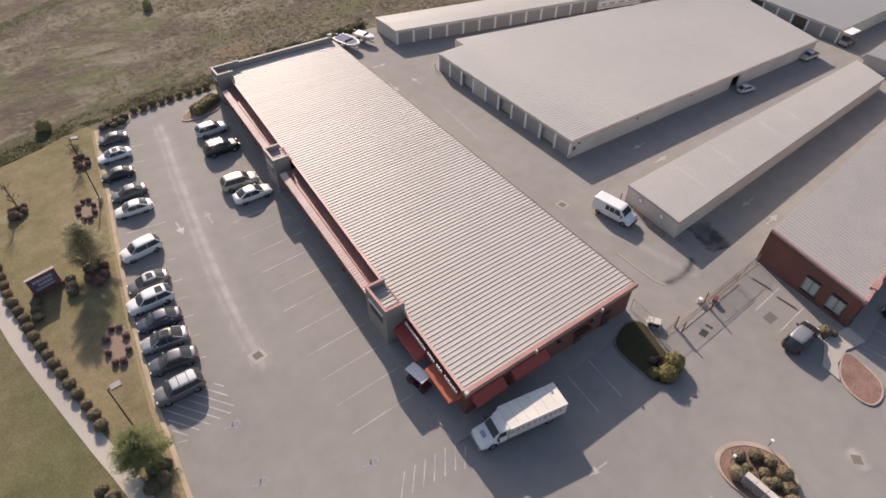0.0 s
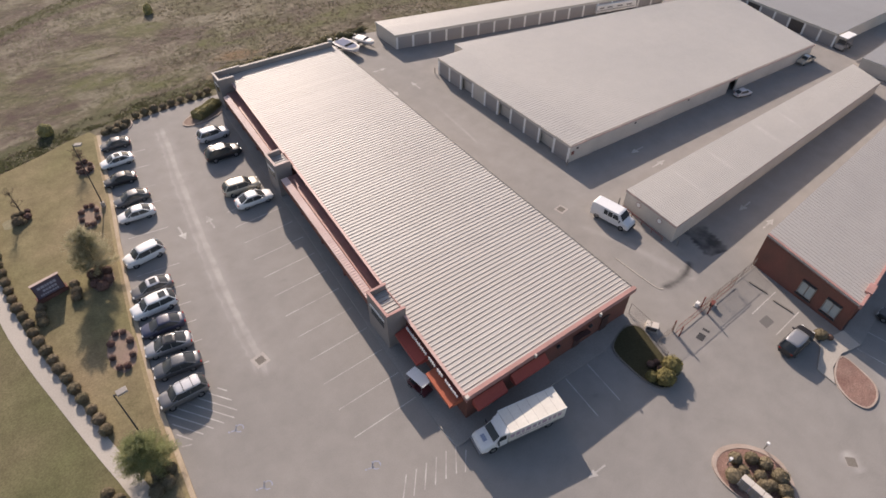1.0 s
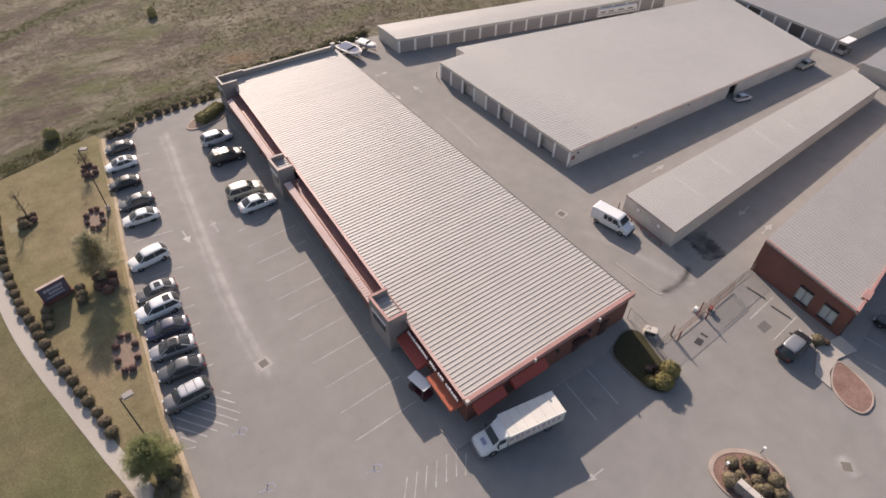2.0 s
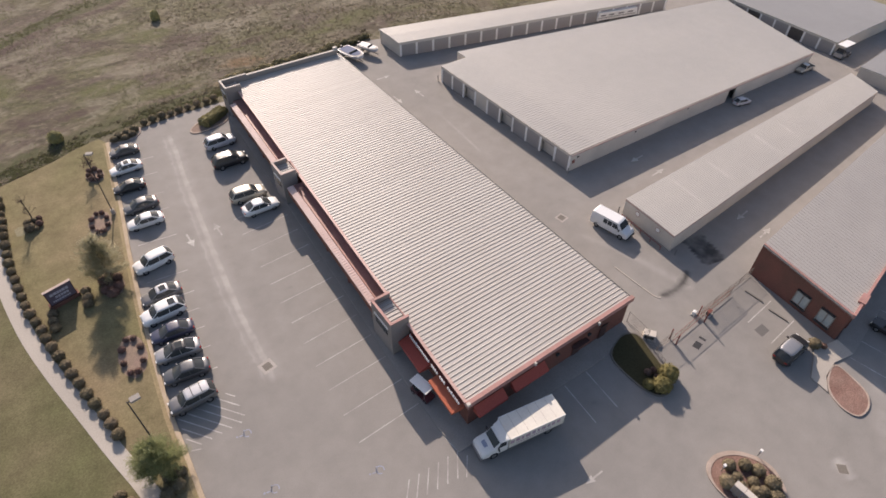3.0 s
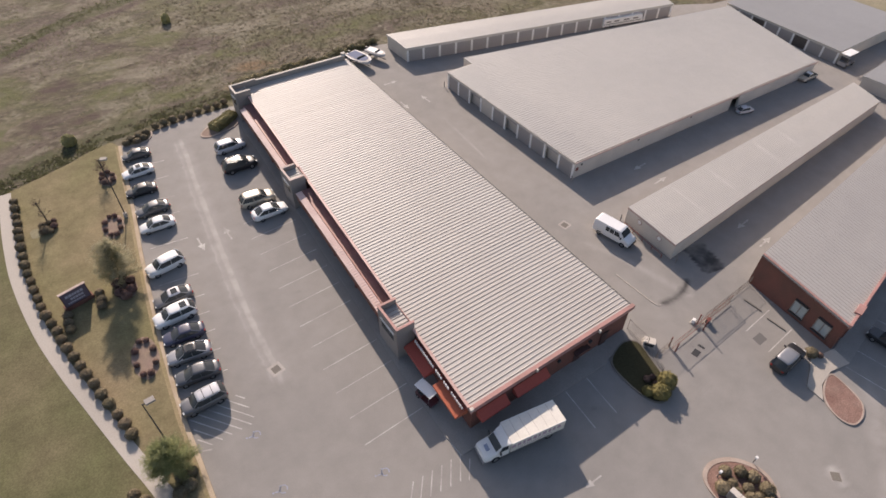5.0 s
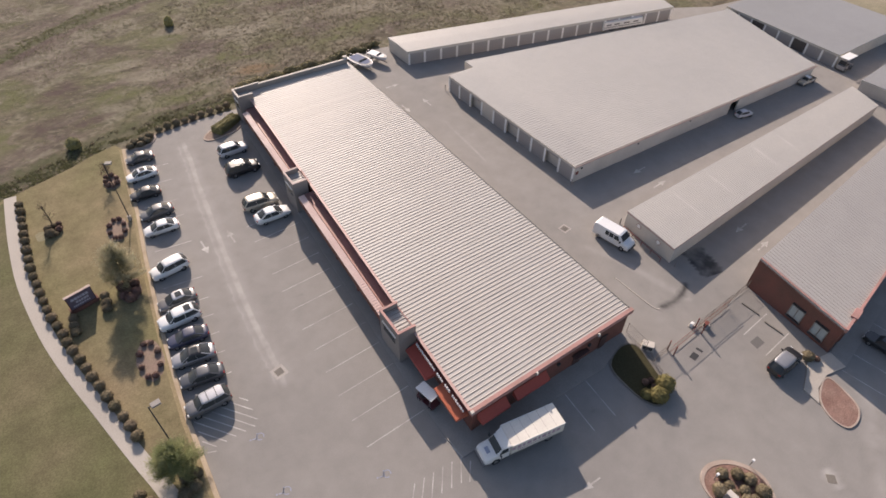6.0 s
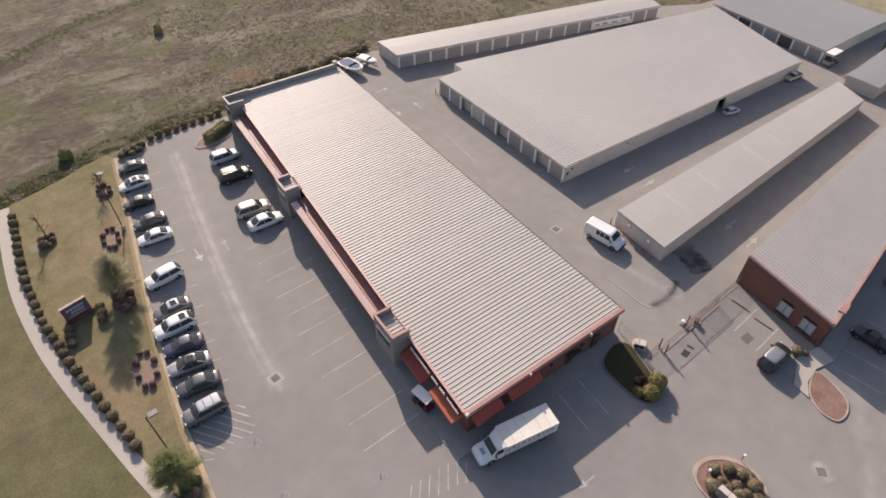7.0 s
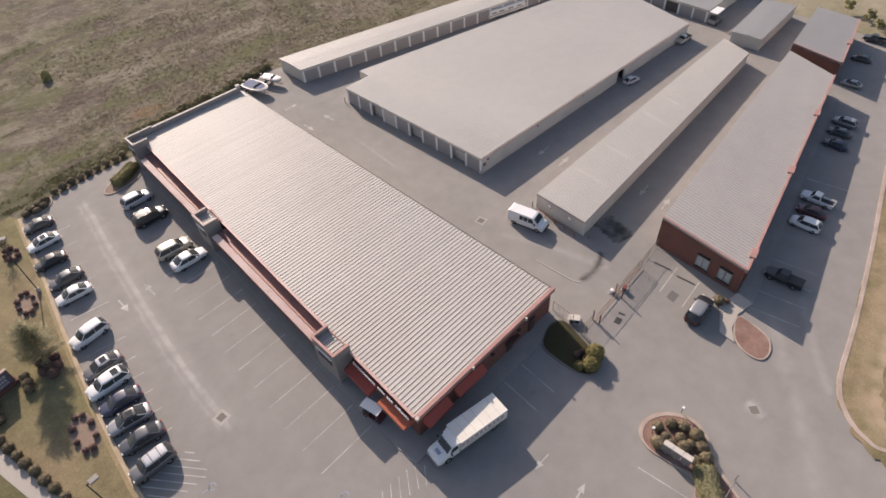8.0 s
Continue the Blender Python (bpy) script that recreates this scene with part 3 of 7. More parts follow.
def smear(line, width, material, seed, label, name="tyre_wear", level=None, across=((0.5, 0.0), (0.24, 0.45), (0.0, 1.0), (-0.24, 0.45), (-0.5, 0.0))):
    """A worn band that fades to both sides and at its ends, each laid a little above the last."""
    laid.append(name)
    z = 0.001 + 0.0008 * len(laid)
    level = level or (lambda q: z)
    rg = random.Random(seed)
    n = len(line)
    verts, faces, fade = [], [], []
    m = len(across)
    for i, p in enumerate(line):
        d = (Vector(line[min(i + 1, n - 1)]) - Vector(line[max(i - 1, 0)])).normalized()
        side = Vector((-d.y, d.x))
        w = width * rg.uniform(0.85, 1.15)
        o = side * rg.uniform(-0.03, 0.03)
        end = min(1.0, i / 3, (n - 1 - i) / 1.5)
        for s, f in across:
            q = Vector(p) + o + side * w * s
            verts.append((*q, level(q)))
            fade.append(f * end)
    for i in range(n - 1):
        for c in range(m - 1):
            a = i * m + c
            faces.append((a, a + m, a + m + 1, a + 1))
    me = bpy.data.meshes.new(name)
    me.from_pydata(verts, [], faces)
    me.materials.append(material)
    uv = me.uv_layers.new(name="fade")
    for lp in me.loops:
        uv.data[lp.index].uv = (fade[lp.vertex_index], 0.5)
    tagged(new(name, me), label, "stain", kind="structure")


inner = [(x + 0.2, y - 0.3) for x, y in R_KERB[2:-5]]
smear([(x + 0.4, y - 1.75) for x, y in inner], 4.4, M_STAIN_SAND, 60, "worn sandy soil along the verge", "soil_edge", level=lambda q: 0.096, across=((0.36, 1.0), (0.25, 0.9), (0.1, 0.5), (-0.1, 0.45), (-0.25, 0.2), (-0.5, 0.0)))
smear(TRAIL + [(-13.8, 15.2), (-13.95, 14.2), (-14.0, 13.2)], 3.6, M_STAIN, 1, "pale drainage stain running to the storm drain", across=((0.5, 0.0), (0.3, 0.25), (0.14, 0.4), (0.07, 1.0), (-0.02, 0.85), (-0.09, 0.4), (-0.17, 0.45), (-0.22, 0.62), (-0.28, 0.3), (-0.5, 0.0)))
smear(smooth_line([(37.0, -19.6), (31.5, -23.6), (26.8, -26.9), (19, -32)], 8), 3.0, M_STAIN_FAINT, 4, "pale worn wheel track across the entrance")
smear(smooth_line([(43.0, -20.6), (38.0, -23.4), (33.5, -26.4), (30.6, -28.6)], 8), 1.9, M_STAIN_FAINT, 6, "second worn wheel track across the entrance")
smear(smooth_line([(24.5, -22.6), (24.1, -23.7), (23.7, -24.8)], 6), 2.3, M_STAIN, 5, "pale stain round the entrance drain")
smear([(27.6, 46.8), (27.3, 43), (27.0, 38), (26.7, 34.2), (26.5, 32)], 1.0, M_STAIN, 7, "pale stain along the drive")
smear(smooth_line([(26.0, 12.0), (28.0, 7.5), (29.5, 2.0), (30.5, -2.5)], 8), 2.2, M_STAIN_FAINT, 8, "pale worn track through the gate")
for i, (x, y) in enumerate(((10.4, -6.3), (-7.5, 24.0), (-6.6, 46.5), (4.0, -9.3))):
    smear([(x - 0.6, y), (x - 0.25, y + 0.05), (x, y), (x + 0.25, y), (x + 0.6, y + 0.1)], 0.9, M_STAIN_DARK, 20 + i, "small dark oil stain on the asphalt", "oil_stain")
smear(smooth_line([(26.2, -0.7), (27.6, -1.1), (29.6, -1.1), (31.2, -0.6), (32.3, 0.2)], 5), 1.5, M_STAIN_BLACK, 41, "dark damp stain on the drive", "wet_stain")
# solid dark patch, nearly black over most of its width
smear(smooth_line([(37.4, 3.6), (37.0, 2.2), (36.7, 0.9), (36.4, -0.3), (36.2, -1.2)], 6), 3.6, M_STAIN_BLACK, 42, "dark patch beside the storage block", "wet_stain", across=((0.5, 0.0), (0.36, 0.9), (0.0, 1.0), (-0.36, 0.9), (-0.5, 0.0)))
tagged(part("asphalt_patch", prism([(31.1, -9.81), (32.53, -9.76), (32.4, -10.79), (30.97, -10.84)], -0.02, 0.003), M_ASPHALT_DARK), "faded square asphalt repair near the gate", "patch", kind="structure")


# ---------------------------------------------------------------- buildings
def at(q, u, v):
    """The plan point of a four-cornered footprint: u along the first side, v towards the third."""
    a, b, c, d = (Vector(p) for p in q)
    return (a * (1 - u) + b * u) * (1 - v) + (d * (1 - u) + c * u) * v


def wall_run(parent, a, b, z0, z1, material, name="wall", thick=0.22, inside=1, z2=None):
    """One upright wall between two plan points; its thickness goes to the left of a-b."""
    a, b = Vector(a), Vector(b)
    d = (b - a).normalized()
    n = Vector((-d.y, d.x)) * thick * inside
    q = [a, b, b + n, a + n]
    z2 = z1 if z2 is None else z2
    z0 = (z0, z0) if not isinstance(z0, tuple) else z0
    return part(name, hexa(bmesh.new(), [(*p, z) for p, z in zip(q, (z0[0], z0[1], z0[1], z0[0]))], [(*p, z) for p, z in zip(q, (z1, z2, z2, z1))]), material, parent)


def on_wall(a, b, s0, s1, z0, z1, out, deep):
    """A block on a wall's face, from s0 to s1 metres along a-b, standing out by `out` and going in by `deep`."""
    a, b = Vector(a), Vector(b)
    d = (b - a).normalized()
    n = Vector((d.y, -d.x))
    p0, p1 = a + d * s0, a + d * s1
    q = [p0 + n * out, p1 + n * out, p1 - n * deep, p0 - n * deep]
    return hexa(bmesh.new(), [(*p, z0) for p in q], [(*p, z1) for p in q])


def ribbed_roof(parent, q, z, rise, pitch, material, along="v", over=0.12, name="roof", thick=0.14, fall=0.0, tilt=0.0, seam=0.03):
    """A sheet roof over a footprint, ridge lines running along v (or u), with raised seams."""
    c = sum((Vector(p) for p in q), Vector((0, 0))) / 4
    q = [Vector(p) + (Vector(p) - c).normalized() * over * 1.4 for p in q]
    zz = lambda u, v: z - fall * u - tilt * (1 - v) + rise * (1 - abs(2 * (v if along == "v" else u) - 1))
    bm = bmesh.new()
    cuts = [0, 0.5, 1]
    top = [[bm.verts.new((*at(q, u, v), zz(u, v))) for u in cuts] for v in cuts]
    low = [[bm.verts.new((*at(q, u, v), z - fall * u - tilt * (1 - v) - thick)) for u in cuts] for v in cuts]
    for i in range(2):
        for j in range(2):
            bm.faces.new((top[i][j], top[i][j + 1], top[i + 1][j + 1], top[i + 1][j]))
            bm.faces.new((low[i][j], low[i + 1][j], low[i + 1][j + 1], low[i][j + 1]))
    for i in range(2):
        for r0, r1, k in ((top[0], low[0], 0), (top[2], low[2], 0)):
            bm.faces.new((r0[i], r0[i + 1], r1[i + 1], r1[i]))
        for k in (0, 2):
            bm.faces.new((top[i][k], top[i + 1][k], low[i + 1][k], low[i][k]))
    bmesh.ops.recalc_face_normals(bm, faces=bm.faces)
    roof = part(name, bm, material, parent)
    verts, faces = [], []
    side = (Vector(q[1]) - Vector(q[0])).length if along == "v" else (Vector(q[3]) - Vector(q[0])).length
    n = int(side / pitch)
    for k in range(n + 1):
        for h0, h1 in ((0.0, 0.5), (0.5, 1.0)):
            o = len(verts)
            for t in (h0, h1):
                for off, up in ((-0.045, 0.0), (-0.02, seam), (0.02, seam), (0.045, 0.0)):
                    s = min(max((k * pitch + off) / side, 0), 1)
                    u, v = (s, t) if along == "v" else (t, s)
                    verts.append((*at(q, u, v), zz(u, v) + up - 0.002))
            faces += [(o, o + 1, o + 5, o + 4), (o + 1, o + 2, o + 6, o + 5), (o + 2, o + 3, o + 7, o + 6), (o, o + 4, o + 7, o + 3), (o, o + 3, o + 2, o + 1), (o + 4, o + 5, o + 6, o + 7)]
    me = bpy.data.meshes.new("roof_seams")
    me.from_pydata(verts, [], faces)
    me.materials.append(material)
    seams = new("roof_seams", me)
    seams.parent = roof
    tagged(seams, kind="stuff")
    return roof


def trim_band(parent, q, z0, z1, material, out=0.16, fall=0.0):
    """An eave band round a footprint, one piece a side."""
    c = sum((Vector(p) for p in q), Vector((0, 0))) / 4
    o = [Vector(p) + (Vector(p) - c).normalized() * out * 1.4 for p in q]
    for i in range(4):
        f0, f1 = (fall if i in (1, 2) else 0), (fall if i in (0, 1) else 0)
        wall_run(parent, o[i], o[(i + 1) % 4], (z0 - f0, z0 - f1), z1 - f0, material, "eave_trim", 0.06, z2=z1 - f1)


def roll_doors(parent, a, b, n, h, z1, dark=(), frame_mat=None, void=(), pale=()):
    """A run of roll-up doors between white piers along a wall."""
    length = (Vector(b) - Vector(a)).length
    w = length / n
    for i in range(n):
        s0, s1 = i * w + 0.22, (i + 1) * w - 0.22
        if i in void:
            part("rolled_door", on_wall(a, b, s0, s1, h - 0.28, h - 0.02, -0.05, 0.34), M_DOOR, parent, "door rolled up under the lintel")
            continue
        bm = on_wall(a, b, s0, s1, 0.0, h, 0.004, 0.06)
        # dark bays are closed sheets; the shade inside is only their colour
        door = part("roll_door", bm, M_BAY_SHADE if i in dark else M_CREAM if i in pale else M_DOOR, parent, "closed sheet painted with an open bay's shade" if i in dark else "")
        if i not in dark:
            for k in range(6):
                bm = on_wall(a, b, s0 + 0.02, s1 - 0.02, 0.12 + k * h / 6.2, 0.12 + k * h / 6.2 + 0.05, 0.02, 0.0)
                part("slat", bm, M_CREAM if i in pale else M_DOOR, door)
    for i in range(n + 1):
        s = min(max(i * w, 0.18), length - 0.18)
        part("pier", on_wall(a, b, s - 0.17, s + 0.17, 0, h + 0.05, 0.06, 0.02), frame_mat or M_WHITE, parent)
    part("lintel", on_wall(a, b, 0, length, h + 0.05, z1, 0.03, 0.02), M_CREAM, parent)


def shed(name, q, h, label, pitch=0.5, along="v", rise=0.45, doors=(), wall=None, roof=None, trim=None, fall=0.0, jamb=None, seam=0.03):
    """A storage building: four walls, sheet roof with seams, eave trim, and runs of doors on named sides."""
    b = base(name, Matrix(), label, "storage building", group="storage buildings")
    for i in range(4):
        wall_run(b, q[i], q[(i + 1) % 4], -0.1, h - 0.12 - (fall if i in (1, 2) else 0), wall or M_CREAM, z2=h - 0.12 - (fall if i in (0, 1) else 0))
    ribbed_roof(b, q, h, rise, pitch, roof or M_ROOF_GREY, along, fall=fall, seam=seam)
    trim_band(b, q, h - 0.26, h - 0.02, trim or M_CREAM, fall=fall)
    for side, n, dark in doors:
        roll_doors(b, q[side], q[(side + 1) % 4], n, h - 0.5 - fall, h - 0.27 - fall, dark, jamb)
    return b


# corners run anticlockwise from the near one
B_MAIN = [(38.3, 21.85), (90.6, 20.5), (97.4, 43.9), (38.5, 55.0)]
B_WEST = [(33.9, 21.95), (38.3, 21.85), (38.48, 52.5), (33.4, 52.4)]
big = base("storage_hall", Matrix(), "wide cream storage hall with pale ribbed metal roof", "storage building", group="storage buildings")
def wall_with_bays(parent, a, b, z1, z2, bays, head, material):
    """A wall from a to b, its top falling from z1 to z2, cut through by bays (from, to in metres along it) up to head."""
    a, b = Vector(a), Vector(b)
    length = (b - a).length
    top = lambda s: z1 + (z2 - z1) * s / length
    spot = lambda s: a.lerp(b, s / length)
    s = 0.0
    for s0, s1 in bays:
        wall_run(parent, spot(s), spot(s0), -0.1, top(s), material, z2=top(s0))
        wall_run(parent, spot(s0), spot(s1), head, top(s0), material, "lintel", z2=top(s1))
        s = s1
    wall_run(parent, spot(s), b, -0.1, top(s), material, z2=z2)


wall_with_bays(big, B_MAIN[0], B_MAIN[1], 2.78, 2.4, ((29.6, 31.6),), 2.1, M_CREAM)
part("added_partition", boxed(66.0, 73.5, 24.2, 24.35, -0.1, 2.4), M_CREAM, big)
bay = (Vector(B_WEST[3]) - Vector(B_WEST[0])).length / 10
for a, b_, z1, z2 in ((1, 2, 2.4, 2.4), (2, 3, 2.4, 2.78)):
    wall_run(big, B_MAIN[a], B_MAIN[b_], -0.1, z1, M_CREAM, z2=z2)
wall_run(big, B_MAIN[3], B_WEST[2], -0.1, 2.78, M_CREAM)
wall_with_bays(big, B_WEST[3], B_WEST[0], 2.78, 2.78, [(i * bay + 0.22, (i + 1) * bay - 0.22) for i in (2, 5, 8)], 2.35, M_CREAM)
# wall added close behind the bays to catch sky light and brighten them
wall_run(big, (34.05, 52.2), (34.5, 22.2), -0.1, 2.7, M_CREAM, "added_partition")
for a, b_ in ((0, 1), (2, 3)):
    wall_run(big, B_WEST[a], B_WEST[b_], -0.1, 2.78, M_CREAM)
hall = [(33.9, 21.95), (90.5, 20.7), (97.1, 43.8), (38.6, 55.0)]
ribbed_roof(big, B_MAIN, 2.9, 0.0, 0.5, M_ROOF_GREY, "u", over=0.0, name="main_roof", fall=0.38, seam=0.02)
ribbed_roof(big, B_WEST, 2.9, 0.0, 0.5, M_ROOF_GREY, "u", over=0.0, name="west_roof")
wall_run(big, (33.8, 21.72), (38.3, 21.62), 2.62, 2.88, M_PINK, "eave_trim", 0.1)
wall_run(big, (38.3, 21.62), (90.7, 20.25), (2.62, 2.24), 2.88, M_PINK, "eave_trim", 0.1, z2=2.5)
wall_run(big, (33.28, 52.5), (33.78, 21.75), 2.66, 2.88, M_CREAM, "eave_trim", 0.1)
roll_doors(big, B_WEST[3], B_WEST[0], 10, 2.35, 2.64, void=(2, 5, 8), pale=(3,))
for s in (1.2, 12.5, 24.0, 35.0, 47.0):
    part("wall_light", on_wall(hall[0], hall[1], s, s + 0.3, 1.95, 2.15, 0.12, 0.0), M_DARK, big)
part("notice_plate", on_wall(hall[0], hall[1], 0.35, 0.85, 1.2, 1.75, 0.05, 0.0), M_RED_STEEL, big)
shed("storage_block", [(33.1, 3.38), (87.3, 7.3), (89.6, 13.0), (33.5, 11.4)], 2.6, "long narrow cream storage block with ribbed metal roof", 0.36, "v", 0.04,
     doors=((2, 18, ()),), trim=M_PINK, fall=0.4, jamb=M_CREAM, seam=0.034)
shed("storage_block", [(32.3, 63.9), (88.2, 50.8), (89.6, 57.0), (32.2, 70.6)], 2.6, "long storage row backing onto the field, pale metal roof", 0.55, "v", 0.08,
     doors=((0, 18, ()),), trim=M_CREAM)
shed("storage_block", [(98.0, 20.3), (122, 20.2), (121, 45), (98.5, 45.1)], 2.5, "wide far storage block with grey metal roof", 0.6, "u", 0.1,
     doors=((3, 8, (2, 5)),), trim=M_CREAM, roof=M_ROOF_OLD, seam=0.006)
shed("storage_block", [(93.4, 7.8), (110.2, 8.6), (109.4, 14.5), (93.2, 13.2)], 2.3, "small far storage block with grey metal roof", 0.6, "v", 0.05, trim=M_CREAM, roof=M_ROOF_OLD, seam=0.006)


for s, z in ((2.2, 1.6), (5.6, 1.55)):
    a, b_ = Vector((33.5, 11.4)), Vector((33.1, 3.38))
    d = (b_ - a).normalized()
    c = a + d * s
    out = Vector((d.y, -d.x))
    plate = tagged(part("wall_plate", tube(bmesh.new(), (*(c + out * 0.005), z), (*(c + out * 0.05), z), 0.42, 0.42, 20), M_PINK), "round faded red plate on the storage block's end wall", "sign", group="round plates")
    part("centre", tube(bmesh.new(), (*(c + out * 0.052), z), (*(c + out * 0.06), z), 0.28, 0.28, 20), M_WHITE, plate)
block_q = [(33.1, 3.38), (87.3, 7.3), (89.6, 13.0), (33.5, 11.4)]


def block_top(q):
    """The height just over the storage block's roof seams at a plan point."""
    u = (q.x - 33.3) / 54.3
    v = (q.y - 3.38 - 3.92 * u) / (8.02 - 2.32 * u)
    return 2.6 - 0.4 * u + 0.04 * (1 - abs(2 * v - 1)) + 0.008


for k, (x, w) in enumerate(((40.6, 0.7), (47.8, 1.3), (58.6, 1.5), (64.4, 1.0))):
    u = (x - 33) / 54.5
    ends = [at(block_q, u, v) for v in (0.03, 0.25, 0.5, 0.75, 0.97)]
    smear(ends, w, M_STAIN_ROOF, 70 + k, "pale worn band across the storage block roof", "roof_wear", level=block_top)


def brick_shop(name, q, h, label, bumps, fall=0.0, tilt=0.0, roof=None):
    """A brick-fronted building: walls, seamed roof, red coping, raised parapet blocks on its front."""
    b = base(name, Matrix(), label, "building")
    hc = (h - tilt, h - tilt - fall, h - fall, h)
    for i in range(4):
        # unseen back wall set to grey steel, to keep red bounce off the block
        wall_run(b, q[i], q[(i + 1) % 4], -0.1, hc[i] - 0.12, M_DOOR if i == 2 else M_BRICK, z2=hc[(i + 1) % 4] - 0.12)
    ribbed_roof(b, q, h, 0.0, 0.5, roof or M_ROOF_GREY, "v", over=0.05, fall=fall, tilt=tilt)
    wall_run(b, q[3], q[0], (hc[3] - 0.35, hc[0] - 0.35), hc[3] + 0.08, M_RED_TRIM, "coping", 0.25, 1, z2=hc[0] + 0.08)
    wall_run(b, q[0], q[1], (hc[0] - 0.4, hc[1] - 0.4), hc[0] + 0.16, M_RED_TRIM, "parapet", 0.26, -1, z2=hc[1] + 0.16)
    length = (Vector(q[1]) - Vector(q[0])).length
    for s in bumps:
        t = h - tilt - fall * s / length
        part("parapet_block", on_wall(q[0], q[1], s, s + 1.6, t - 0.5, t + 0.26, 0.4, 0.3), M_RED_TRIM, b)
        part("pier", on_wall(q[0], q[1], s + 0.1, s + 1.5, 0, t - 0.5, 0.32, 0.0), M_BRICK, b)
    return b


D_Q = [(37.0, -15.4), (86.4, -6.7), (88.8, 1.5), (37.95, -4.3)]
shop = brick_shop("brick_shop", D_Q, 4.65, "long red brick storage office with grey metal roof and red coping", (2.2, 20.5, 36.5), 0.6, 0.6, M_ROOF_SHOP)
for s in (5.6, 8.5):
    w = part("window", on_wall(D_Q[3], D_Q[0], s, s + 1.5, 0.75, 2.45, 0.02, 0.04), M_PANE, shop)
    for a, b_, c, d in ((-0.1, 0.0, 0.65, 2.55), (1.5, 1.6, 0.65, 2.55), (0.7, 0.8, 0.75, 2.45)):
        part("frame", on_wall(D_Q[3], D_Q[0], s + a, s + b_, c, d, 0.07, 0.0), M_STEEL, w)
    part("sill", on_wall(D_Q[3], D_Q[0], s - 0.15, s + 1.65, 0.5, 0.65, 0.16, 0.0), M_DARK, w)
    part("awning_hood", on_wall(D_Q[3], D_Q[0], s - 0.05, s + 1.55, 2.55, 2.68, 0.3, 0.0), M_DARK, w)
for k in range(12):
    s = 4.5 + k * 3.7
    part("shop_door" if k % 2 else "shop_window", on_wall(D_Q[0], D_Q[1], s, s + 1.7, 0.12, 2.4, 0.03, 0.02), M_DARK_PANE, shop)
brick_shop("brick_shop", [(91.0, -6.1), (108.6, -2.8), (109.3, 4.6), (92.8, 2.4)], 3.5, "far red brick building with dull metal roof", (7.0,), roof=M_ROOF_OLD)

# ---- the main building
AQ = [(-0.95, -1.2), (20.15, -0.95), (20.05, 64.0), (2.45, 64.4)]
AH = 3.95
main = base("store_building", Matrix(), "long red brick store building with pale standing-seam metal roof", "building")
wall_run(main, AQ[0], AQ[1], -0.1, AH - 0.1, M_BRICK, "end_wall")
wall_run(main, AQ[1], AQ[2], -0.1, AH - 0.1, M_CREAM, "rear_wall")
wall_run(main, AQ[2], AQ[3], -0.1, AH + 0.75, M_STUCCO, "far_wall", 0.3)
wall_run(main, AQ[3], AQ[0], -0.1, AH - 0.1, M_BRICK, "front_wall")
# band added in lighter red to offset the deep shade under the fascia
wall_run(main, AQ[3], AQ[0], 2.74, AH - 0.36, M_RED_TRIM, "shade_lift_band", 0.06, -1)
wall_run(main, (20.2, 64.05), (2.3, 64.45), AH + 0.75, AH + 0.83, M_CREAM, "coping", 0.4)
part("corner_cap", boxed(19.6, 20.25, 63.95, 64.5, AH + 0.832, AH + 1.1), M_CREAM, main)
deck = bmesh.new()
hexa(deck, [(*p, AH - 0.1) for p in AQ], [(*p, AH - 0.01) for p in AQ])
part("roof_deck", deck, M_STEEL, main)


def facade(y, off=0.0):
    """A point off the front wall's line at that y."""
    return Vector((-0.95 + (y + 1.2) * 0.0518 + off, y))


# end coping, fascia
wall_run(main, (-1.25, -1.5), (20.45, -1.22), AH - 0.35, AH + 0.25, M_RED_TRIM, "coping", 0.42)
wall_run(main, facade(62, -0.26), facade(-1.2, -0.26), AH - 0.35, AH + 0.01, M_RED_TRIM, "fascia", 0.2)
for y0, y1 in ((-1.0, 9.35), (13.3, 37.4), (40.7, 61.3)):
    wall_run(main, facade(y1, -0.40), facade(y0, -0.40), AH + 0.014, AH + 0.09, M_FASCIA_CAP, "fascia_cap", 0.3)
for s in (6.6, 15.0):
    part("scupper", boxed(s - 0.1, s + 0.1, -1.62, -1.4, AH - 0.1, AH + 0.29), M_CREAM, main)
part("corner_cap", boxed(-1.34, -1.0, -1.56, -1.25, AH + 0.02, AH + 0.30), M_CREAM, main)


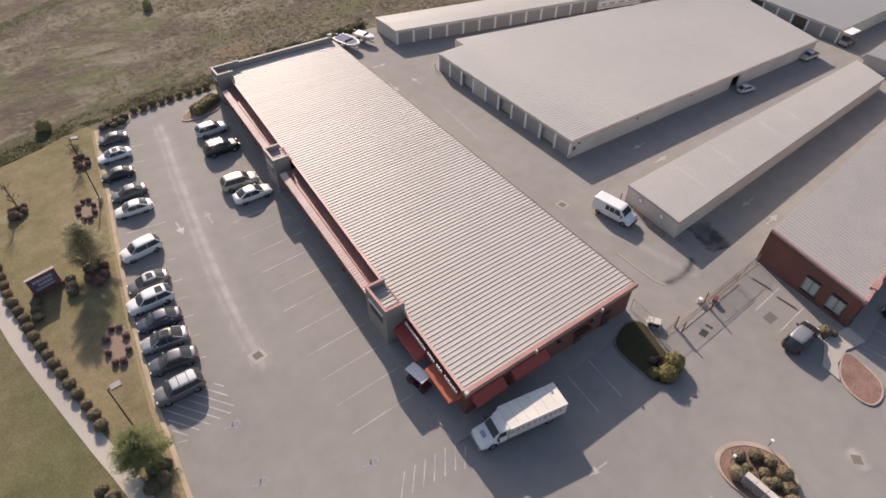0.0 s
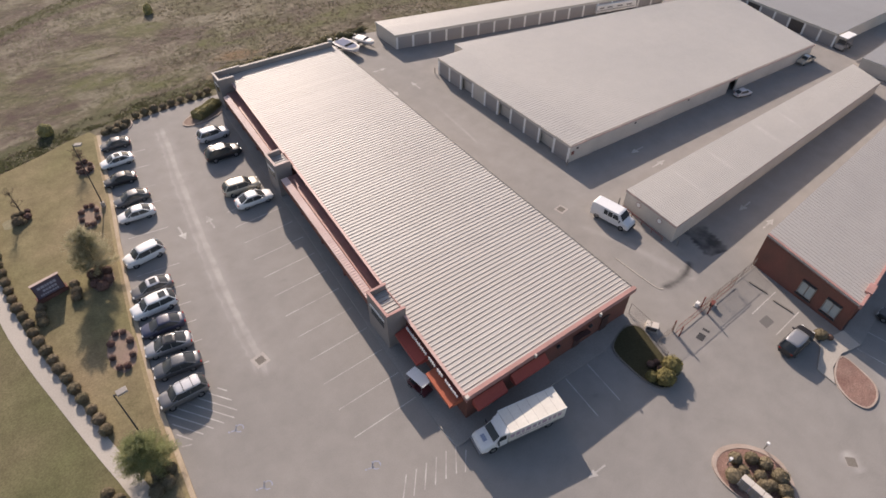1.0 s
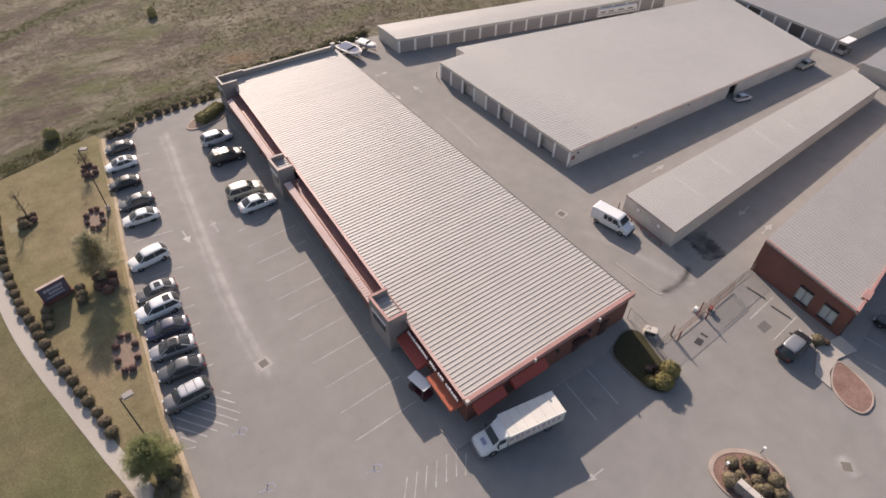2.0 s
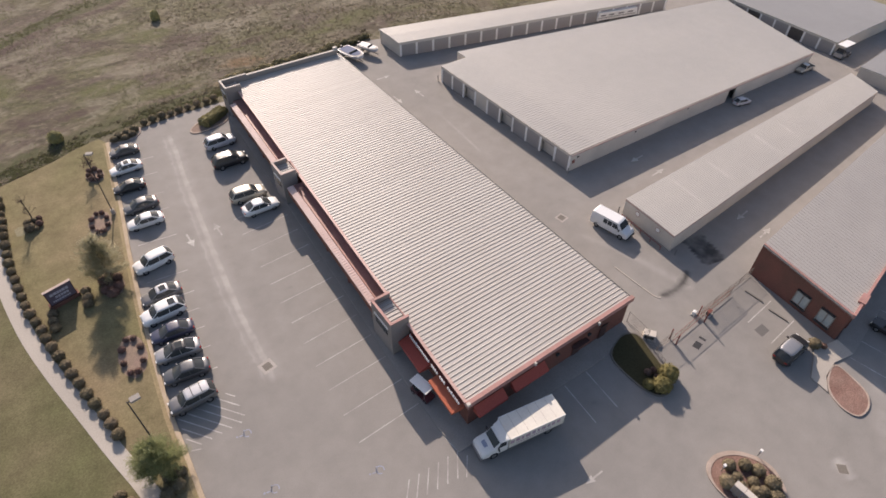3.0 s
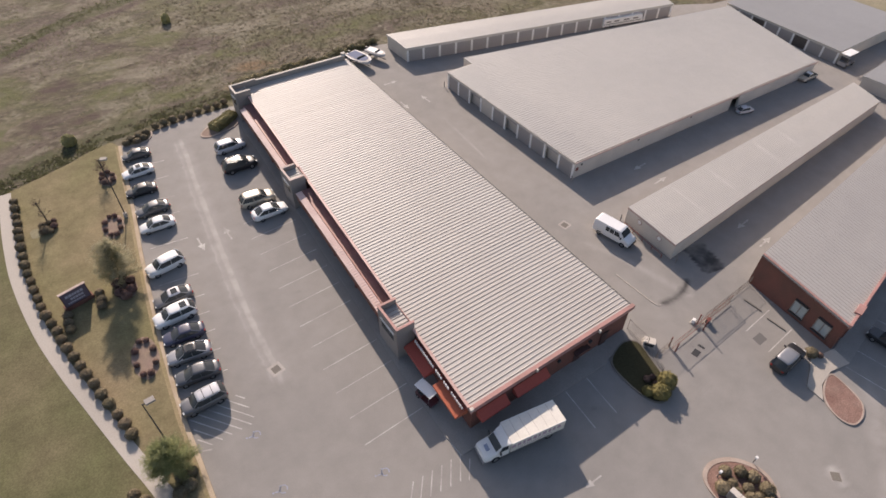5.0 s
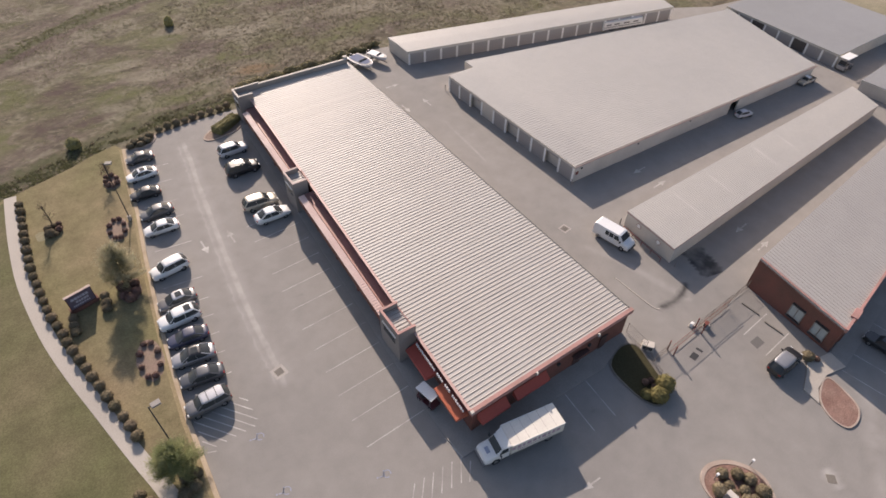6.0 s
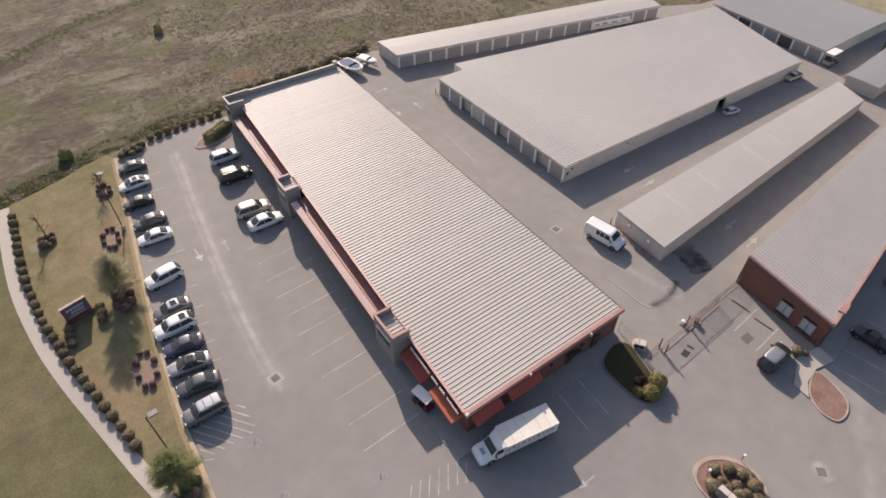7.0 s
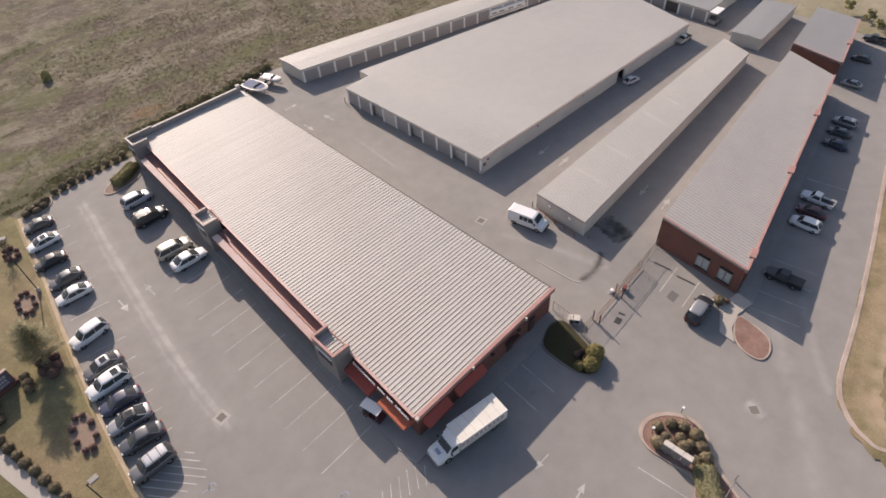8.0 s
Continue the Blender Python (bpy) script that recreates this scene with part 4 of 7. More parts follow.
# screen wall with a ribbed red cap, between the towers
def screen(y0, y1, d0, d1):
    s = base("screen_wall", Matrix(), "brick screen with a narrow red ribbed metal cap", "canopy", group="front canopies")
    lo = [facade(y0, -2.2), facade(y1, -2.42), facade(y1, -2.22), facade(y0, -2.0)]
    part("beam", hexa(bmesh.new(), [(*p, 2.4) for p in lo], [(*p, 3.41) for p in lo]), M_BRICK, s)
    bm = bmesh.new()
    cap = [(*facade(y0, -2.26), 3.52), (*facade(y1, -2.48), 3.52), (*facade(y1, -1.65), 3.58), (*facade(y0, -1.45), 3.58)]
    hexa(bm, [(x, y, z - 0.1) for x, y, z in cap], cap)
    sheet = part("canopy_sheet", bm, M_CANOPY, s)
    n = int((y1 - y0) / 0.4)
    for k in range(n + 1):
        y = y0 + 0.05 + k * 0.4
        f = (y - y0) / (y1 - y0)
        p0, p1 = facade(y, -2.26 - 0.22 * f), facade(y, -1.45 - 0.2 * f)
        bm = bmesh.new()
        q = [Vector((*p0, 3.52)), Vector((*p1, 3.58))]
        w = Vector((0, 0.03, 0))
        up = Vector((0, 0, 0.035))
        hexa(bm, [q[0] - w, q[1] - w, q[1] + w, q[0] + w], [q[0] - w + up, q[1] - w + up, q[1] + w + up, q[0] + w + up])
        part("rib", bm, M_CANOPY, sheet)
    wall_run(s, facade(y1, -1.63), facade(y0, -1.43), 2.2, 3.59, M_BRICK, "back_panel", 0.08)
    deck = [(*facade(d0, -1.34), 2.72), (*facade(d1, -1.54), 2.72), (*facade(d1, -0.07), 2.72), (*facade(d0, -0.07), 2.72)]
    part("soffit", hexa(bmesh.new(), [(x, y, z - 0.08) for x, y, z in deck], deck), M_RED_TRIM, s, "dull red soffit behind the cap")
    for k in range(int((y1 - y0) / 6) + 1):
        y = y0 + 1.5 + k * 6
        if y < y1 - 0.5:
            c = facade(y, -1.62)
            part("column", boxed(c.x - 0.15, c.x + 0.15, y - 0.15, y + 0.15, 0.05, 2.4, 0.03), M_BRICK, s)


screen(13.3, 36.4, 13.3, 37.45)
screen(41.4, 59.2, 40.7, 61.3)


def tower(x0, x1, y0, y1, h, coping, label, back, deep=0.7, north=0.0):
    """A parapet tower open to the roof behind it: three walls with coping round a ribbed metal floor."""
    t = base("corner_tower", Matrix(), label, "tower", group="facade towers")
    w, e = 0.22, 0.03
    part("wall", boxed(x0, x1, y0, y0 + w, 0, h), M_STUCCO, t)
    part("wall", boxed(x0, x1 + north, y1 - w, y1, 0 if not north else AH - 0.1, h), M_STUCCO, t)
    if north:
        part("wall", boxed(x0, x1, y1 - w, y1, 0, AH - 0.104), M_STUCCO, t)
    part("wall", boxed(x0, x0 + w, y0 + w + 0.002, y1 - w - 0.002, 0, h), M_STUCCO, t)
    part("coping", boxed(x0 - e, x1 + e, y0 - e, y0 + w + e, h, h + 0.1), coping, t)
    part("coping", boxed(x0 - e, x1 + e + north, y1 - w - e, y1 + e, h, h + 0.1), coping, t)
    part("coping", boxed(x0 - e, x0 + w + e, y0 + w + e + 0.002, y1 - w - e - 0.002, h, h + 0.1), coping, t)
    z = h - deep
    r = part("tower_roof", boxed(x0 + w, x1 + back, y0 + w, y1 - w, z - 0.06, z), M_ROOF, t)
    k = y0 + w + 0.3
    while k < y1 - w - 0.1:
        part("rib", boxed(x0 + w, x1 + back, k - 0.05, k + 0.05, z, z + 0.06), M_ROOF, r)
        # dark strip that paints the rib's shade beside it
        part("rib_shade_strip", boxed(x0 + w, x1 + back, k - 0.10, k - 0.052, z, z + 0.015), M_SEAM_SHADE, r)
        k += 0.5
    part("curb", boxed(x1 + back - 0.1, x1 + back, y0 + w + 0.004, y1 - w - 0.004, z + 0.062, z + 0.14), coping, t)
    part("curb_wall", boxed(x1 + back - 0.1, x1 + back, y0 + w + 0.004, y1 - w - 0.004, AH - 0.4, z - 0.062), M_STUCCO, t)
    part("sign_recess", boxed(x0 - 0.03, x0 - 0.004, y0 + 0.75, y1 - 0.75, h - 2.4, h - 1.28), M_DARK_PANE, t, "dark panel under the white sign bar")
    part("blank_sign", boxed(x0 - 0.09, x0 - 0.005, y0 + 0.6, y1 - 0.6, h - 1.25, h - 1.0), M_WHITE, t)
    return t


tower(-2.6, -0.5, 9.4, 13.25, 4.95, M_RED_TRIM, "grey stucco facade tower with red coping", 0.0)
tower(-1.55, 0.45, 37.5, 40.65, 4.8, M_PINK, "grey stucco facade tower with weathered red coping", 0.15, 0.62)
tower(0.15, 2.5, 61.4, 64.2, 4.95, M_CREAM, "grey stucco corner tower with pale coping", 0.0, 0.75, 1.9)

# storefront in the shade of the canopy, and the awnings by the corner
for k in range(15):
    y = 14.5 + k * 3.2
    if not 36.5 < y < 41:
        p, q = facade(y + 2.0), facade(y)
        w = part("shop_window", on_wall(p, q, 0, 2.0, 0.35, 2.6, 0.03, 0.02), M_DARK_PANE, main)
        part("frame", on_wall(p, q, -0.08, 2.08, 2.6, 2.7, 0.07, 0.0), M_DARK, w)
        part("frame", on_wall(p, q, 0.96, 1.04, 0.35, 2.6, 0.07, 0.0), M_DARK, w)


def awning(parent, a, b, z, drop, out, cloth, label):
    """A sloped canvas awning with closed ends on a wall a-b."""
    a, b = Vector(a), Vector(b)
    d = (b - a).normalized()
    n = Vector((d.y, -d.x))
    bm = bmesh.new()
    low = [(*(a + n * out), z - drop - 0.25), (*(b + n * out), z - drop - 0.25), (*b, z - drop - 0.25), (*a, z - drop - 0.25)]
    hi = [(*(a + n * out), z - drop), (*(b + n * out), z - drop), (*(b + n * 0.05), z), (*(a + n * 0.05), z)]
    hexa(bm, low, hi)
    return part("awning", bm, cloth, parent, label)


# the sunlit awning gets the orange copy, the shaded ones the red
awning(main, facade(9.2, -0.02), facade(5.0, -0.02), 2.5, 0.5, 1.5, M_AWNING_SHADED, "red canvas awning with shade put into its colour")
awning(main, facade(3.5, -0.02), facade(-0.6, -0.02), 2.75, 0.35, 1.4, M_AWNING_LIT, "orange canvas awning with sunlight put into its colour")
awning(main, (-0.4, -1.22), (3.0, -1.18), 2.9, 0.6, 0.95, M_AWNING_SHADED, "red canvas awning with shade put into its colour")
awning(main, (4.0, -1.17), (8.2, -1.13), 2.9, 0.6, 0.85, M_AWNING_SHADED, "red canvas awning with shade put into its colour")
for p, q in ((facade(8.6), facade(5.6)), (facade(2.9), facade(-0.1))):
    part("shop_window", on_wall(p, q, 0, 2.8, 0.3, 2.2, 0.03, 0.02), M_DARK_PANE, main)
for x in (12.4, 16.2):
    door = part("shop_door", on_wall((x, -1.1), (x + 1.2, -1.09), 0, 1.0, 0.1, 2.1, 0.03, 0.02), M_BROWN, main, "brown steel door in the end wall")
    part("frame", on_wall((x, -1.1), (x + 1.2, -1.09), -0.08, 1.08, 2.1, 2.18, 0.06, 0.0), M_DARK, door)
for s in (9.6, 13.9):
    part("wall_lamp", boxed(s, s + 0.34, -1.52, -1.25, 2.7, 3.0, 0.03), M_DARK, main)
# thin dark strip along the whole rear eave
part("eave_strip", boxed(20.27, 20.42, -0.9, 63.6, AH - 0.16, AH + 0.02), M_DARK, main, "dark strip along the rear eave")
part("door_hood", boxed(11.9, 13.9, -1.75, -1.22, 2.28, 2.38), M_BROWN, main)

# lettering over the storefront, too small to read: plain bars
sign = base("fascia_sign", Matrix(), "row of white raised sign letters on red brick", "sign")
rng = random.Random(4)
y = 8.35
part("raceway", on_wall(facade(8.5), facade(-0.6), 0, 9.1, 3.1, 3.2, 0.56, 0.0), M_RED_STEEL, sign)
while y > -0.5:
    w = rng.choice((0.11, 0.15, 0.2))
    h = rng.choice((0.3, 0.36, 0.36))
    if rng.random() > 0.1:
        part("letter", on_wall(facade(y), facade(y - w), 0, w, 3.21, 3.21 + h, 0.69, -0.57), M_LETTER, sign)
    y -= w + 0.15

# roof panels of the main building, each with its raised seam
def roof_panels():
    n = 131
    for k in range(n):
        v0, v1 = k / n, (k + 1) / n
        verts, faces = [], []
        a0, b0 = at(AQ, 0, v0), at(AQ, 1, v0)
        a1, b1 = at(AQ, 0, v1), at(AQ, 1, v1)
        jit = 0.015 * math.sin(k * 1.7)
        xa = -0.08 + jit
        for p0, p1, sx, z in ((a0, a1, xa, AH + 0.02), ((a0 + b0) / 2, (a1 + b1) / 2, 0, AH + 0.10), (b0, b1, 0.2, AH + 0.015)):
            y0, y1 = p0.y, p1.y
            w = y1 - y0
            for yy, up in ((y0 + 0.002, 0.05), (y0 + 0.045, 0.05), (y0 + 0.085, 0.0), (y1 - 0.075, 0.0), (y1 - 0.002, 0.004)):
                f = (yy - y0) / w
                verts.append((p0.x * (1 - f) + p1.x * f + sx, yy, z + up))
        for r in range(2):
            for c in range(4):
                o = r * 5 + c
                faces.append((o, o + 5, o + 6, o + 1))
        m = len(verts)
        verts += [(x, yy, z - 0.06 - (0.06 if i % 5 < 2 else 0)) for i, (x, yy, z) in enumerate(verts)]
        for r in (0, 10):
            for c in range(4):
                faces.append((r + c, r + c + 1, m + r + c + 1, m + r + c))
        for r in range(2):
            for c in (0, 4):
                o = r * 5 + c
                faces.append((o, m + o, m + o + 5, o + 5))
        me = bpy.data.meshes.new("roof_panel")
        me.from_pydata(verts, [], faces)
        me.materials.append(M_ROOF)
        me.materials.append(M_SEAM_SHADE)
        me.materials.append(M_ROOF_RIB_SHADE)
        # only the rib's side away from the sun gets the darker brown
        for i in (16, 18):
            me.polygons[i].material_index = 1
        # strip in the next rib's shadow, darkened in its colour
        for i in (3, 7):
            me.polygons[i].material_index = 2
        ob = new("roof_panel", me)
        ob.parent = main
        bm = bmesh.new()
        bm.from_mesh(me)
        bmesh.ops.recalc_face_normals(bm, faces=bm.faces)
        bm.to_mesh(me)
        bm.free()


roof_panels()


# ---------------------------------------------------------------- vehicles
PAINTS = {
    "white": paint("white_car_paint", (0.74, 0.74, 0.73)),
    "silver": paint("silver_car_paint", (0.33, 0.33, 0.34), metal=0.5),
    "grey": paint("grey_car_paint", (0.055, 0.057, 0.064), metal=0.3),
    "midgrey": paint("mid_grey_car_paint", (0.17, 0.168, 0.172), metal=0.3),
    "slate": paint("slate_car_paint", (0.085, 0.09, 0.10), metal=0.3),
    "black": paint("black_car_paint", (0.015, 0.015, 0.018)),
    "navy": paint("navy_car_paint", (0.03, 0.035, 0.075)),
    "pearl": paint("pearl_car_paint", (0.56, 0.56, 0.58)),
    "beige": paint("beige_car_paint", (0.50, 0.455, 0.375), metal=0.4),
    "maroon": paint("maroon_car_paint", (0.10, 0.025, 0.03)),
}


def loft(bm, rings, cap=True):
    rows = [[bm.verts.new(p) for p in r] for r in rings]
    n = len(rows[0])
    for a, b in zip(rows, rows[1:]):
        for i in range(n):
            bm.faces.new((a[i], a[(i + 1) % n], b[(i + 1) % n], b[i]))
    if cap:
        bm.faces.new(rows[0][::-1])
        bm.faces.new(rows[-1])
    bmesh.ops.recalc_face_normals(bm, faces=bm.faces)
    return bm


def wheels(car, xs, half, r, w=0.22):
    for x in xs:
        for s in (1, -1):
            bm = bmesh.new()
            tube(bm, (x, s * (half - w), r), (x, s * half, r), r, r, 16)
            wh = part("wheel", bm, M_TYRE, car, smooth=False)
            bm = bmesh.new()
            tube(bm, (x, s * (half - 0.02), r), (x, s * (half + 0.015), r), r * 0.62, r * 0.55, 12)
            part("rim", bm, M_RIM, wh)


# side profiles: deck heights from nose (0) to tail, and the glasshouse as (x, z) of its four corners
KINDS = {
    "sedan": dict(l=4.6, w=1.86, deck=[(0, 0.52), (0.07, 0.64), (0.25, 0.72), (0.6, 0.80), (1.0, 0.87), (1.4, 0.92), (2.4, 0.95), (3.5, 0.97), (3.95, 0.98), (4.3, 0.97), (4.48, 0.90), (4.57, 0.74), (4.6, 0.58)], cabin=[(1.05, 0.91), (1.90, 1.42), (3.20, 1.44), (4.08, 0.98)], tyre=0.32, axles=(0.88, 3.6), belt=0.0),
    "hatch": dict(l=4.2, w=1.80, deck=[(0, 0.54), (0.07, 0.68), (0.25, 0.78), (0.55, 0.86), (0.85, 0.92), (1.1, 0.96), (2.2, 1.0), (3.3, 1.03), (3.8, 1.04), (4.05, 1.0), (4.15, 0.84), (4.2, 0.6)], cabin=[(0.88, 0.94), (1.70, 1.47), (3.25, 1.50), (4.02, 1.03)], tyre=0.32, axles=(0.8, 3.4), belt=0.0),
    "suv": dict(l=4.65, w=1.96, deck=[(0, 0.60), (0.06, 0.80), (0.22, 0.94), (0.55, 1.02), (0.9, 1.06), (1.2, 1.09), (2.4, 1.12), (3.6, 1.14), (4.3, 1.15), (4.5, 1.10), (4.61, 0.92), (4.65, 0.68)], cabin=[(1.05, 1.07), (1.80, 1.66), (4.05, 1.70), (4.54, 1.14)], tyre=0.37, axles=(0.92, 3.7), belt=0.0),
}


def car(kind, x, y, ang, colour, label, group="", size=1.0, roof="", rails=False, sunroof=0):
    """A car: rounded lofted body, dark glasshouse, pillars, arched roof, lamps, mirrors, wheels. Its nose points along ang."""
    k = KINDS[kind]
    l, hw = k["l"], k["w"] / 2
    c = base("parked_car", pose(x, y, 0, 0, 0, ang) @ Matrix.Translation((l / 2 * size, 0, 0)) @ Matrix.Diagonal((-size, -size, size, 1)), label, "car", group=group)
    p = PAINTS[colour]
    top = PAINTS[roof] if roof else p
    rings = []
    for sx, sz in k["deck"]:
        e = min(sx, l - sx)
        wd = hw * (0.70 + 0.30 * (1 - (1 - min(1, e / 0.75)) ** 2.4))
        z0 = 0.24 if 0.2 < sx < l - 0.2 else 0.34
        half = [(0.90, z0), (0.985, z0 + 0.12), (1.0, (z0 + sz) / 2), (0.985, sz - 0.18), (0.95, sz - 0.08), (0.86, sz - 0.015), (0.45, sz + 0.03)]
        rings.append([(sx, -wd * f, z) for f, z in half] + [(sx, 0, sz + 0.035)] + [(sx, wd * f, z) for f, z in half[::-1]])
    part("body", loft(bmesh.new(), rings), p, c, smooth=True)
    (x0, z0), (x1, z1), (x2, z2), (x3, z3) = k["cabin"]
    bw, tw = hw * 0.92, hw * 0.76
    # glasshouse: belt line to roof edge, bowed in plan and in section
    glass = []
    for i in range(11):
        u = i / 10
        belt = x0 + (x3 - x0) * u
        edge = x1 + (x2 - x1) * u
        zb = z0 + (z3 - z0) * u - 0.04
        zt = z1 + (z2 - z1) * u + 0.05 * math.sin(math.pi * u)
        bow = 1 - 0.10 * (2 * u - 1) ** 4
        glass.append([(belt, -bw * bow, zb), (belt * 0.45 + edge * 0.55, -(bw * 0.42 + tw * 0.58) * bow, zb + (zt - zb) * 0.58), (edge, -tw * bow, zt - 0.03), (edge, tw * bow, zt - 0.03), (belt * 0.45 + edge * 0.55, (bw * 0.42 + tw * 0.58) * bow, zb + (zt - zb) * 0.58), (belt, bw * bow, zb)])
    part("cabin", loft(bmesh.new(), [[(gx, gy * 0.97, gz - 0.01) for gx, gy, gz in r] for r in glass]), M_DARK, c)

    def pane(name, rows):
        """A thin curved pane from rows of points, thickened towards the cabin."""
        hub = Vector(((x0 + x3) / 2, 0, z0 - 0.2))
        rows = [[Vector(q) for q in r] for r in rows]
        inner = [[q + (hub - q).normalized() * 0.02 for q in r] for r in rows]
        bm2 = bmesh.new()
        va = [[bm2.verts.new(q) for q in r] for r in rows]
        vb = [[bm2.verts.new(q) for q in r] for r in inner]
        n, m = len(rows), len(rows[0])
        for v in (va, vb):
            for i in range(n - 1):
                for j in range(m - 1):
                    bm2.faces.new((v[i][j], v[i][j + 1], v[i + 1][j + 1], v[i + 1][j]))
        for i in range(n - 1):
            for j in (0, m - 1):
                bm2.faces.new((va[i][j], vb[i][j], vb[i + 1][j], va[i + 1][j]))
        for j in range(m - 1):
            for i in (0, n - 1):
                bm2.faces.new((va[i][j], vb[i][j], vb[i][j + 1], va[i][j + 1]))
        bmesh.ops.recalc_face_normals(bm2, faces=bm2.faces)
        return part(name, bm2, M_GLASS, c)

    for lo, hi in ((0, 5), (5, 10)):
        pane("side_window", [r[:3] for r in glass[lo:hi + 1]])
        pane("side_window", [r[:2:-1] for r in glass[lo:hi + 1]])
    for name, r, out in (("windscreen", glass[0], -1), ("rear_window", glass[-1], 1)):
        pane(name, [[tuple(Vector(a).lerp(Vector(b), f) + Vector((out * 0.10 * math.sin(math.pi * f), 0, 0.02 * math.sin(math.pi * f)))) for f in (0, 0.2, 0.4, 0.6, 0.8, 1)] for a, b in ((r[0], r[5]), (r[1], r[4]), (r[2], r[3]))])
    cover = []
    for i in range(9):
        u = -0.03 + 1.06 * i / 8
        edge = x1 + (x2 - x1) * u
        zt = z1 + (z2 - z1) * u + 0.05 * math.sin(math.pi * min(max(u, 0), 1)) - (0.02 if i in (0, 8) else 0)
        w = tw * (1.0 - 0.12 * (2 * u - 1) ** 4)
        cover.append([(edge, -w * 1.03, zt - 0.05), (edge, -w * 0.98, zt - 0.012), (edge, -w * 0.6, zt + 0.022), (edge, 0, zt + 0.034), (edge, w * 0.6, zt + 0.022), (edge, w * 0.98, zt - 0.012), (edge, w * 1.03, zt - 0.05)])
    part("roof", loft(bmesh.new(), cover), top, c, smooth=True)
    for s in (1, -1):
        for (ax, az, ay), (bx, bz, by), r in (((x0, z0, bw * 0.9), (x1, z1, tw * 0.9), 0.045), ((x3, z3, bw * 0.9), (x2, z2, tw * 0.9), 0.075), (((x0 + x3) / 2 + 0.1, z0, bw), ((x1 + x2) / 2 + 0.05, z1, tw * 1.0), 0.03)):
            part("pillar", tube(bmesh.new(), (ax, s * ay, az - 0.03), (bx, s * by, bz), r, r * 0.8, 6), p, c)
        part("headlight", boxed(0.03, 0.34, s * hw * 0.60 - 0.15, s * hw * 0.60 + 0.15, k["deck"][1][1] - 0.06, k["deck"][2][1] - 0.05, 0.02), M_LAMP, c)
        part("tail_light", boxed(l - 0.18, l - 0.01, s * hw * 0.64 - 0.15, s * hw * 0.64 + 0.13, 0.72, 0.88, 0.02), M_TAIL, c)
        part("mirror", boxed(x0 + 0.42, x0 + 0.58, min(s * hw * 0.9, s * (hw + 0.15)), max(s * hw * 0.9, s * (hw + 0.15)), z0 + 0.03, z0 + 0.17, 0.03), p, c)
        if rails:
            part("roof_rail", tube(bmesh.new(), (x1 + 0.2, s * tw * 0.9, z1 + 0.09), (x2 - 0.15, s * tw * 0.9, z2 + 0.09), 0.025, 0.025, 6), M_RIM, c)
    if sunroof:
        # 1 is a sunroof; 2 is a pane added to stand for the rear window
        a = x1 + 0.3 if sunroof == 1 else x2 - 0.95
        part("sunroof", boxed(a, a + 0.72, -tw * 0.62, tw * 0.62, z1 + 0.03, (z1 + z2) / 2 + 0.095, 0.01), M_GLASS, c)
    if rails:
        for u in (0.3, 0.7):
            xx = x1 + (x2 - x1) * u
            part("roof_bar", tube(bmesh.new(), (xx, -tw * 0.95, z1 + 0.13), (xx, tw * 0.95, z1 + 0.13), 0.028, 0.028, 6), M_DARK, c)
    lower = M_DARK if kind == "suv" else p
    part("bumper", boxed(-0.03, 0.16, -hw * 0.66, hw * 0.66, 0.28, 0.48, 0.05), lower, c)
    part("bumper", boxed(l - 0.16, l + 0.03, -hw * 0.66, hw * 0.66, 0.30, 0.50, 0.05), lower, c)
    wheels(c, k["axles"], hw - 0.01, k["tyre"])
    return c


